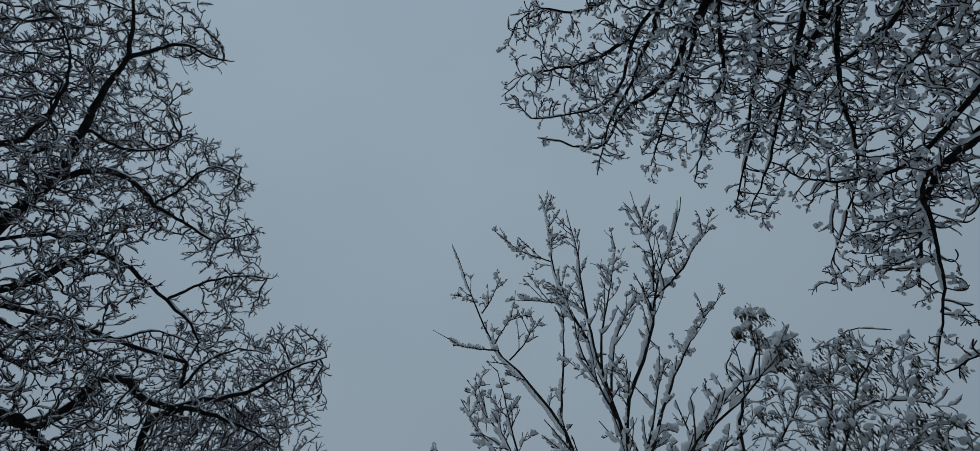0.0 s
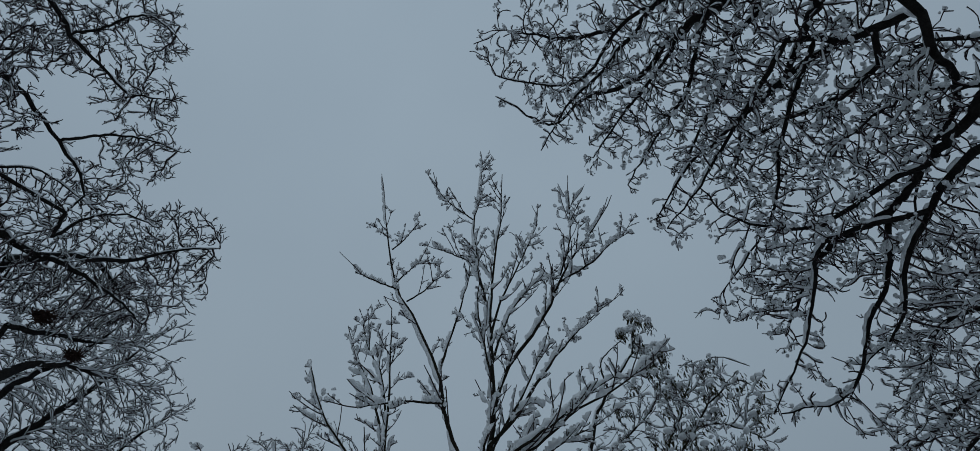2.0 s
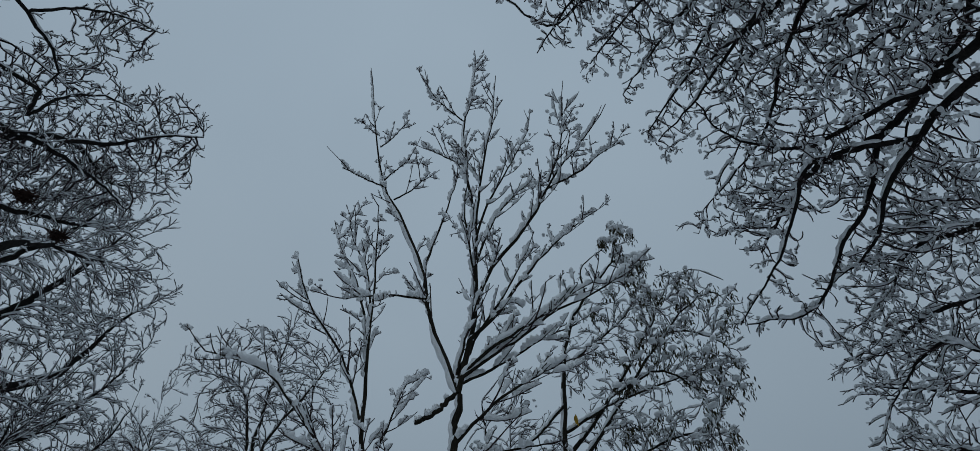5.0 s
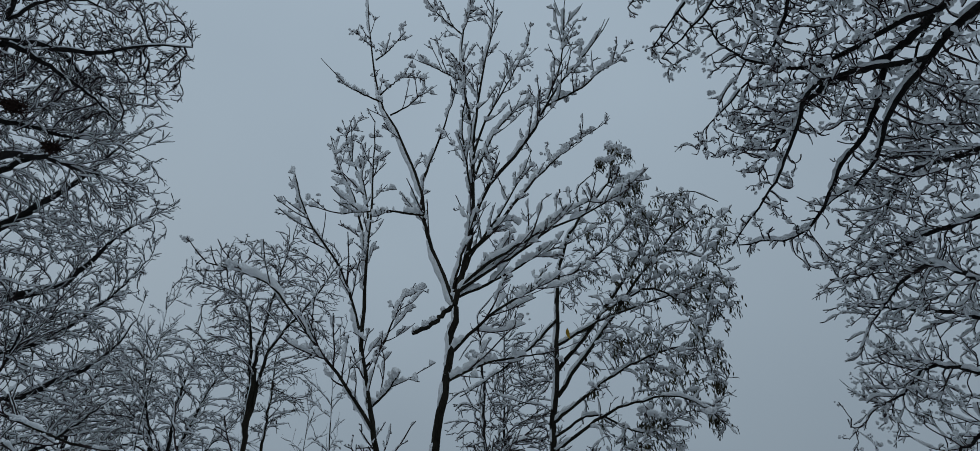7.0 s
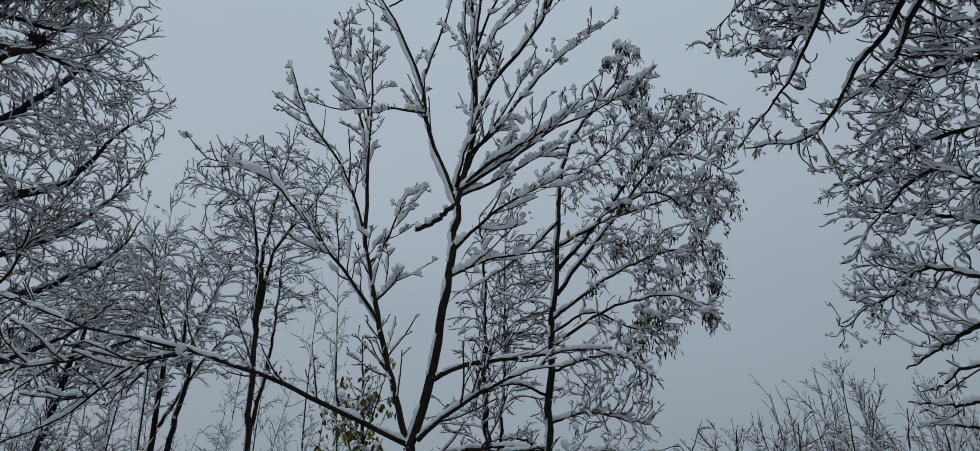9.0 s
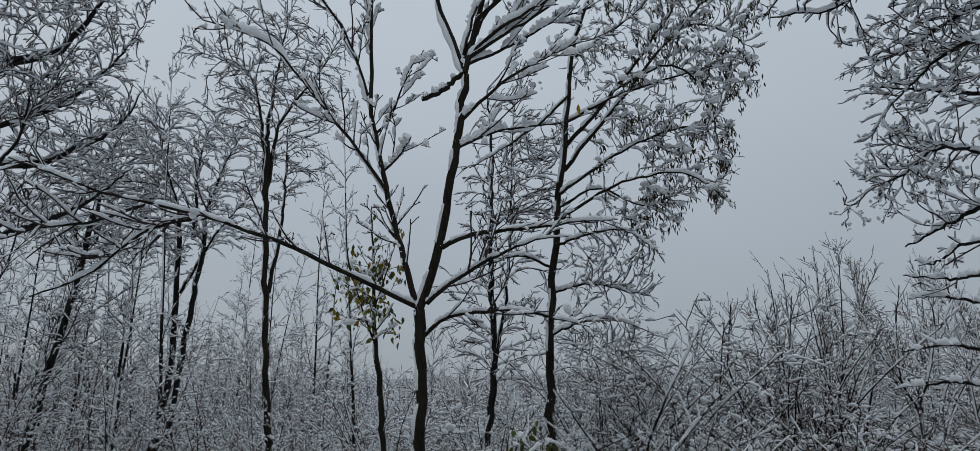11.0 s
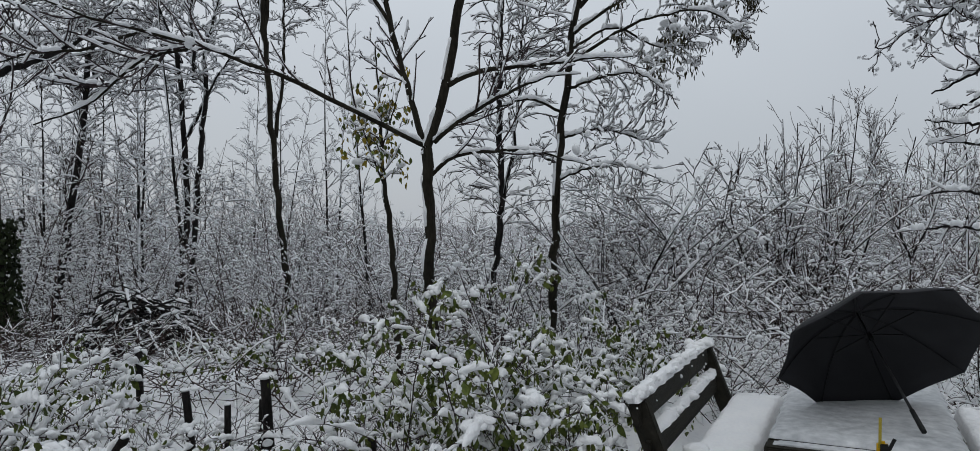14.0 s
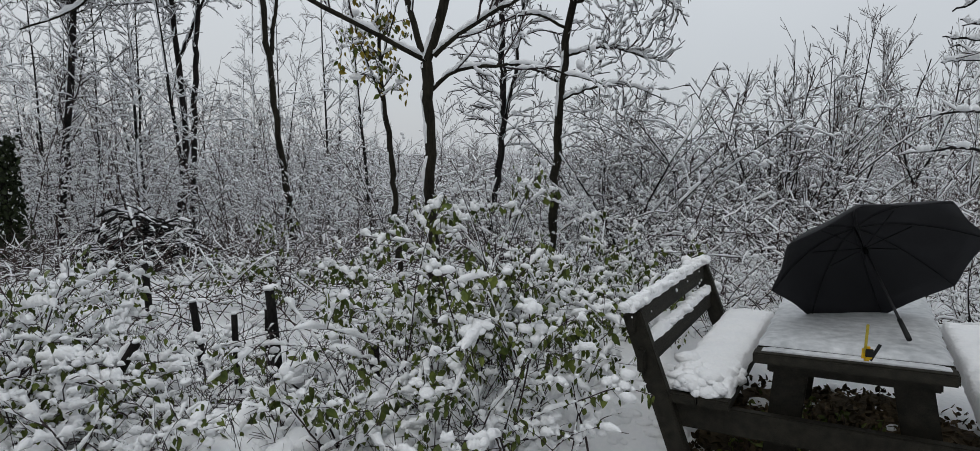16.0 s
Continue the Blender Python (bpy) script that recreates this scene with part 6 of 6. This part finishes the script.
def low_twigs():
    """Thin dead stems poking out of the snow along the fence."""
    rng = np.random.default_rng(92)
    x, y = rng.uniform(-3.6, 0.9, 1500), rng.uniform(2.0, 4.3, 1500)
    free = (x < 0.1) | (y > 3.2 + x)
    x, y = x[free], y[free]
    n = len(x)
    D = unit(np.stack([rng.normal(0, 0.5, n), rng.normal(0, 0.5, n), np.ones(n)], 1))
    P = np.empty((n, 5, 3))
    P[:, 0] = np.stack([x, y, ground_z(x, y) - 0.02], 1)
    l = rng.uniform(0.12, 0.5, (n, 1))
    for j in range(1, 5):
        D = unit(D + rng.normal(0, 0.22, D.shape) - (0, 0, 0.06 * j))
        P[:, j] = P[:, j - 1] + D * l / 4
    R = np.outer(rng.uniform(0.002, 0.004, n), np.linspace(1, 0.5, 5))
    A, RA = sprout(rng, P, R, 8, 0.16, 48, 0.0, 0.2, 4, 0.2, least=0.0016)
    tagged(part("low_twigs", merged([tubes(P, R, 3), tubes(A, RA, 3)]), TWIG), "thin dark dead stems poking out of the snow", "twigs", kind="stuff")
    at = np.concatenate([P[:, 2:].reshape(-1, 3), A[:, 1:].reshape(-1, 3)])
    at = at[rng.random(len(at)) < 0.06]
    tagged(part("low_twigs_snow", clumps(rng, at, rng.uniform(0.01, 0.024, len(at)), 0.75), SNOW), "small lumps of snow caught on the dead stems", "snow", kind="stuff")


low_twigs()


def brush_pile():
    """A mound of dark fallen branches at the foot of the trees."""
    rng = np.random.default_rng(95)
    root = tagged(new("brush_pile"), "mound of dark fallen branches dusted with snow", "brush pile")
    root.location = (-4.75, 7.6, float(ground_z(-4.75, 7.6)))
    n = 230
    a = rng.uniform(0, 6.283, n)
    r = rng.random(n) ** 0.6
    top = np.stack([r * 0.75 * np.cos(a), r * 0.5 * np.sin(a), 0.75 * (1 - r ** 2) * rng.uniform(0.4, 1.0, n) + 0.1], 1)
    d = unit(np.stack([rng.normal(0, 1, n), rng.normal(0, 0.6, n), rng.normal(0, 0.3, n)], 1)) * rng.uniform(0.2, 0.55, (n, 1))
    P = np.stack([top - d - (0, 0, 0.16), top - d * 0.4, top + d * 0.3 + (0, 0, 0.03), top + d - (0, 0, 0.12)], 1)
    R = np.outer(rng.uniform(0.006, 0.02, n), (1, 0.9, 0.8, 0.5))
    part("branchwork", tubes(*finer(P, R, 7), 5), BARK, root, "tangled dark dead branches", "stuff")
    part("snow", drift(rng, *finer(P, R, 13), 0.03, 0.34, 3, 5, 0.5), SNOW_TWIG, root, "thin snow lying on the pile", "stuff")


brush_pile()


# ---- picnic table, umbrella, posts ----
TABLE = pose(1.107, 2.164, -0.015, -1.6, -4.7, -32.9)


def box(bm, x0, y0, z0, x1, y1, z1, bevel=0.006, m=None):
    r = bmesh.ops.create_cube(bm, size=1, matrix=Matrix.Translation(((x0 + x1) / 2, (y0 + y1) / 2, (z0 + z1) / 2)) @ Matrix.Diagonal((x1 - x0, y1 - y0, z1 - z0, 1)))
    es = list({e for v in r["verts"] for e in v.link_edges})
    q = bmesh.ops.bevel(bm, geom=es, offset=bevel, segments=2, affect="EDGES")
    if m is not None:
        bmesh.ops.transform(bm, matrix=m, verts=list({v for f in q["faces"] for v in f.verts} | {v for v in r["verts"] if v.is_valid}))
    return bm


def beam(a, b, w, t, bevel=0.006):
    """A bar from a to b, w wide across and t thick."""
    a, b = Vector(a), Vector(b)
    bm = box(bmesh.new(), -w / 2, -t / 2, 0, w / 2, t / 2, (b - a).length, bevel)
    bmesh.ops.transform(bm, matrix=Matrix.Translation(a) @ (b - a).to_track_quat("Z", "X").to_matrix().to_4x4(), verts=bm.verts)
    return bm


def slab_snow(x0, y0, x1, y1, z, t, seed, nx=18, ny=60, ragged=0.016):
    """A rounded, uneven sheet of snow on a flat top."""
    rng = np.random.default_rng(seed)
    u, v = np.linspace(-1, 1, nx), np.linspace(-1, 1, ny)
    U, V = np.meshgrid(u, v, indexing="ij")
    edge = np.minimum(1 - np.abs(U) ** 8, 1 - np.abs(V) ** 16)
    X = x0 + (U + 1) / 2 * (x1 - x0)
    Y = y0 + (V + 1) / 2 * (y1 - y0)
    n = sum(np.sin(a * X + p) * np.sin(b * Y + q) for a, b, p, q in rng.uniform(6, 30, (5, 4))) / 5
    jag = sum(np.sin(a * Y + p) for a, p in rng.uniform(5, 70, (9, 2))) / 6 + np.repeat(rng.normal(0, 0.08, (1, ny)), nx, 0)
    X = X + ragged * jag * U
    n2 = sum(np.sin(a * X + b * Y + p) for a, b, p, q in rng.uniform(-90, 90, (7, 4))) / 7
    Z = z + t * np.clip(edge, 0, 1) ** 0.4 * (1 + 0.16 * n + 0.12 * n2)
    P = np.stack([X, Y, Z], -1).reshape(-1, 3)
    a = (np.arange(nx - 1)[:, None] * ny + np.arange(ny - 1)[None]).ravel()
    top = np.stack([a, a + ny, a + ny + 1, a + 1], -1)
    low = P.copy()
    low[:, 2] = z + 0.002
    return np.concatenate([P, low]), np.concatenate([top, top[:, ::-1] + len(P)])


def picnic_table():
    root = tagged(new("picnic_table"), "dark wooden picnic table with backrest benches, deep in snow", "picnic table")
    root.matrix_basis = TABLE
    W, L = 0.66, 1.65
    w = W / 4
    for i in range(4):
        part("board", box(bmesh.new(), i * w + 0.003, 0.1, 0.70, (i + 1) * w - 0.003, L, 0.745), PLANK, root)
    part("end_board", box(bmesh.new(), 0.0, 0.0, 0.70, W, 0.088, 0.745), PLANK, root)
    for y in (0.22, L - 0.25):
        part("batten", box(bmesh.new(), 0.03, y - 0.04, 0.61, W - 0.03, y + 0.04, 0.70), PLANK, root)
        part("crossbeam", box(bmesh.new(), -0.37, y - 0.085, 0.31, W + 0.37, y - 0.04, 0.43), PLANK, root)
        for xa, xb in ((0.13, 0.02), (W - 0.13, W - 0.02)):
            part("leg", beam((xb, y + 0.01, -0.12), (xa, y + 0.01, 0.70), 0.13, 0.05), PLANK, root)
    for s in (0, 1):
        f = (lambda x: x) if s == 0 else (lambda x: W - x)
        a, b = sorted((f(-0.39), f(-0.11)))
        for k in range(2):
            part("seat_board", box(bmesh.new(), a + k * 0.142, 0.1, 0.43, a + k * 0.142 + 0.137, L - 0.03, 0.475), PLANK, root)
        for y in (0.11, L - 0.2):
            part("back_post", beam((f(-0.235), y, -0.12), (f(-0.535), y, 0.84), 0.095, 0.05), PLANK, root)
        for z0, z1, xx in ((0.745, 0.856, -0.51), (0.57, 0.68, -0.468)):
            c, d = sorted((f(xx), f(xx - 0.035)))
            part("back_rail", box(bmesh.new(), c, 0.05, z0, d, L - 0.05, z1), PLANK, root)
    return root


picnic_table()
for x0, y0, x1, y1, z, t, seed, name, label in (
        (0.004, 0.108, 0.655, 1.66, 0.745, 0.026, 1, "table_snow", "thin even sheet of wet snow on the table top, umbrella shade in its grey"),
        (0.03, 0.034, 0.64, 0.08, 0.745, 0.008, 6, "edge_snow", "thin broken strip of wet snow along the table end, in the same shaded grey"),
        (-0.4, 0.15, -0.112, 1.64, 0.475, 0.072, 2, "bench_snow", "thick sheet of snow on the bench seat"),
        (0.745, 0.16, 1.075, 1.64, 0.475, 0.08, 3, "bench_snow", "thick sheet of snow on the bench seat"),
        (-0.556, 0.035, -0.505, 1.61, 0.853, 0.05, 4, "rail_snow", "ridge of snow on the backrest rail"),
        (-0.512, 0.16, -0.462, 1.61, 0.677, 0.042, 5, "rail_snow", "ridge of snow on the lower backrest rail")):
    ob = tagged(part(name, slab_snow(x0, y0, x1, y1, z, t, seed, nx=10 if x1 - x0 < 0.1 else 30, ny=110, ragged=0.01 if x1 - x0 < 0.1 else 0.006), SHADED_WET_SNOW if z == 0.745 else SNOW), label, "snow")
    ob.matrix_basis = TABLE


def rail_lumps():
    """Uneven lumps of snow along the backrest rails and flecks stuck to the wood."""
    rng = np.random.default_rng(9)
    y = rng.uniform(0.02, 1.6, 90)
    low = (rng.random(90) < 0.45) & (y > 0.18)
    at = np.stack([np.where(low, -0.487, -0.53) + rng.normal(0, 0.012, 90), y, np.where(low, 0.7, 0.885) + rng.normal(0, 0.008, 90)], 1)
    y = rng.uniform(0.02, 1.6, 60)
    flecks = np.stack([np.full(60, -0.508), y, rng.uniform(0.75, 0.85, 60)], 1)[:11]
    data = merged([clumps(rng, at, rng.uniform(0.012, 0.03, 90), 0.75), clumps(rng, flecks, rng.uniform(0.003, 0.009, 11), 1.3)])
    ob = tagged(part("rail_snow", data, SNOW), "broken lumps and flecks of snow on the backrest", "snow", kind="stuff")
    ob.matrix_basis = TABLE


rail_lumps()


def bench_lumps():
    """Broken snow pushed to the near end of the seat."""
    rng = np.random.default_rng(8)
    at = np.stack([rng.uniform(-0.38, -0.13, 150), 0.13 + 0.3 * rng.random(150) ** 1.3, rng.uniform(0.48, 0.545, 150)], 1)
    ob = tagged(part("broken_snow", clumps(rng, at, rng.uniform(0.012, 0.036, 150), 0.7), SNOW), "broken lumps of snow at the end of the bench", "snow", kind="stuff")
    ob.matrix_basis = TABLE


bench_lumps()


def bare_patch():
    """Earth and dead leaves kept free of snow by the table."""
    rng = np.random.default_rng(14)
    n = 90
    pts, F = [(0.0, 0.0)], []
    for q in (0.25, 0.5, 0.75, 0.9, 1.0):
        for j in range(n):
            a = 2 * math.pi * j / n
            w = 1 + 0.06 * math.sin(3 * a + 1) + 0.03 * math.sin(7 * a) + 0.02 * math.sin(13 * a + 2) + rng.normal(0, 0.02)
            pts.append((0.82 * q * w * math.cos(a), 0.9 * q * w * math.sin(a)))
    for j in range(n):
        F.append((0, 1 + j, 1 + (j + 1) % n))
        for k in range(4):
            a, b = 1 + k * n + j, 1 + k * n + (j + 1) % n
            F += [(a, a + n, b + n), (a, b + n, b)]
    m = np.array(pose(1.107, 2.164, 0, 0, 0, -32.9))

    def place(p, lift):
        w = np.c_[p + (0.33, 0.72), np.zeros(len(p)), np.ones(len(p))] @ m.T
        return np.stack([w[:, 0], w[:, 1], ground_z(w[:, 0], w[:, 1]) + lift], 1)

    p = np.array(pts)
    lift = np.concatenate([rng.uniform(0.03, 0.05, 1 + 4 * n), np.full(n, -0.03)])
    lq = np.clip(rng.normal(0, 1, (2600, 2)), -1.7, 1.7) * (0.4, 0.45)
    lv = leaves(rng, place(lq, rng.uniform(0.045, 0.07, 2600)), 0.042, 0.12)
    tagged(part("leaf_litter", merged([(place(p, lift), np.array(F)), lv]), LITTER), "bare dark earth and dead leaves sheltered by the table", "leaf litter", kind="stuff")
    a = rng.uniform(0, 6.283, 150)
    q = rng.uniform(0.5, 1.04, (150, 1))
    tagged(part("snow_lumps", clumps(rng, place(np.stack([0.82 * np.cos(a), 0.9 * np.sin(a)], 1) * q, rng.uniform(-0.01, 0.02, 150)), rng.uniform(0.02, 0.07, 150), 0.5), SNOW), "lumps of snow round the bare earth under the table", "snow", kind="stuff")
    foot = place(np.repeat(np.array([(-0.2, -0.45), (-0.05, -0.3), (0.08, -0.42), (-0.1, 0.15), (-0.42, -0.2), (0.35, -0.3), (0.0, -0.1), (0.16, -0.2), (-0.2, -0.15), (0.22, 0.1), (0.42, -0.5), (-0.3, 0.3)]) + 0.0, 16, axis=0) + rng.normal(0, 0.06, (192, 2)), 0.0)
    st = np.stack([foot, foot + rng.normal(0, 0.03, foot.shape) + (0, 0, 0.06), foot + rng.normal(0, 0.06, foot.shape) + (0, 0, 0.12)], 1)
    g = tagged(new("low_plants"), "small green plants under the table", "plants", kind="stuff")
    part("branchwork", tubes(st, np.full((len(st), 3), 0.0018), 3), TWIG, g, kind="stuff")
    part("foliage", leaves(rng, np.repeat(st[:, 1:].reshape(-1, 3), 2, axis=0), 0.035, 0.2), LEAF_GREEN, g, kind="stuff")


bare_patch()


def umbrella():
    root = tagged(new("umbrella"), "open black umbrella lying tilted on the snowy table", "umbrella")
    grip, hub = Vector((1.63, 2.12, 0.81)), Vector((1.67, 2.568, 1.164))
    root.matrix_basis = Matrix.Translation(grip) @ (hub - grip).to_track_quat("Z", "X").to_matrix().to_4x4()
    inv = root.matrix_basis.inverted()
    ax = (hub - grip).normalized()
    a = ax.cross(Vector((0, 0, 1))).normalized()
    b = ax.cross(a)
    rim0 = inv.to_3x3() @ (math.cos(1.09) * a + math.sin(1.09) * b)
    spin = math.atan2(rim0.y, rim0.x)
    h, rad, dep = (hub - grip).length, 0.414, 0.2
    n, m = 64, 9
    V, F = [], []
    for i in range(m):
        q = i / (m - 1)
        for j in range(n):
            t = j / n * 8 % 1
            sag = 1 - 0.10 * math.sin(math.pi * t) * q ** 1.5
            ang = spin + 2 * math.pi * j / n
            V.append((rad * q * sag * math.cos(ang), rad * q * sag * math.sin(ang), h + 0.03 - (dep + 0.03) * q ** 1.9 - 0.012 * math.sin(math.pi * t) * q * (1 - q) * 4))
    for i in range(m - 1):
        for j in range(n):
            F.append((i * n + j, i * n + (j + 1) % n, (i + 1) * n + (j + 1) % n, (i + 1) * n + j))
    ob = part("canopy", (V, F), CLOTH, root, "black cloth canopy")
    so = ob.modifiers.new("thickness", "SOLIDIFY")
    so.thickness = 0.0015
    for k in range(8):
        ang = spin + k * math.pi / 4
        d = Vector((math.cos(ang), math.sin(ang), 0))
        pts = [d * rad * q + Vector((0, 0, h + 0.02 - (dep + 0.03) * q ** 1.9)) for q in (0.03, 0.25, 0.5, 0.75, 0.99)]
        rib = part("rib", tubes(spline(pts, 10)[None], np.full((1, 10), 0.0025), 5), STEEL, root)
        part("strut", beam((0, 0, h - 0.10), d * rad * 0.48 + Vector((0, 0, h + 0.008 - (dep + 0.03) * 0.48 ** 1.9)), 0.005, 0.005, 0.001), STEEL, rib)
    shaft = part("shaft", tubes(np.array([[(0, 0, 0.1), (0, 0, h * 0.5), (0, 0, h + 0.05)]]), np.array([[0.006, 0.005, 0.004]]), 8), STEEL, root)
    part("handle", tubes(np.array([[(0, 0, z) for z in (0, 0.004, 0.02, 0.07, 0.1, 0.104)]]), np.array([[0.003, 0.0095, 0.0105, 0.0095, 0.009, 0.005]]), 10), BLACK, root)
    part("runner", tubes(np.array([[(0, 0, h - 0.125), (0, 0, h - 0.09)]]), np.array([[0.011, 0.011]]), 8), BLACK, shaft)


umbrella()


def tape_measure():
    root = tagged(new("tape_measure"), "yellow tape measure standing in the snow with its blade drawn up", "tape measure")
    root.matrix_basis = pose(1.375, 1.985, 0.785, 0, 0, -12)
    case = part("case", box(bmesh.new(), -0.017, -0.012, 0, 0.017, 0.012, 0.055, 0.009), YELLOW, root)
    part("blade", box(bmesh.new(), -0.014, -0.006, 0.03, -0.004, -0.004, 0.14, 0.0008), TAPE, root, "thin yellow steel blade")
    part("grip", box(bmesh.new(), -0.012, -0.017, 0.02, 0.014, -0.012, 0.05, 0.002), BLACK, case)
    part("clip", beam((0.012, 0, 0.002), (0.04, 0, 0.065), 0.012, 0.004, 0.001), BLACK, case)


tape_measure()


def post(x, y, h, r, dx, dy, label, seed):
    root = tagged(new("fence_post"), label, "fence post", "old fence posts")
    z = float(ground_z(x, y))
    root.location = (x, y, z)
    P = spline([(0, 0, -0.1), (dx * 0.5, dy * 0.5, h * 0.5), (dx, dy, h)], 6)
    v, f = tubes(P[None], np.linspace(r, r * 0.9, 6)[None], 9)
    v = np.concatenate([v, P[-1:] + (0, 0, 0.004)])
    cap = np.array([(5 * 9 + j, 5 * 9 + (j + 1) % 9, len(v) - 1) for j in range(9)])
    shaft = part("shaft", (v, np.concatenate([tri(f), cap])), BARK, root)
    if abs(dx) > 0.1:
        part("snow", drift(np.random.default_rng(seed), *finer(P[None], np.full((1, 6), r), 14), 0.05, 0.9, 4, 8, 0.3), SNOW, shaft, "ridge of snow along the leaning post")
    part("snow_cap", clumps(np.random.default_rng(seed), P[-1:] + (0, 0, 0.01), r * 0.95, 0.6), SNOW, shaft, "round cap of snow")


for i, (x, y, h, r, dx, dy) in enumerate(((-3.0, 4.85, 0.52, 0.031, 0, 0), (-1.37, 3.52, 0.64, 0.033, -0.03, 0), (-1.99, 3.77, 0.45, 0.027, -0.04, 0), (-1.59, 3.4, 0.53, 0.021, 0.01, 0), (-2.24, 2.92, 0.5, 0.033, 0.28, 0.1), (-1.47, 3.6, 0.5, 0.024, 0.02, 0), (-0.73, 3.45, 0.26, 0.033, 0, 0))):
    post(x, y, h, r, dx, dy, "short dark wooden fence post capped with snow", i)
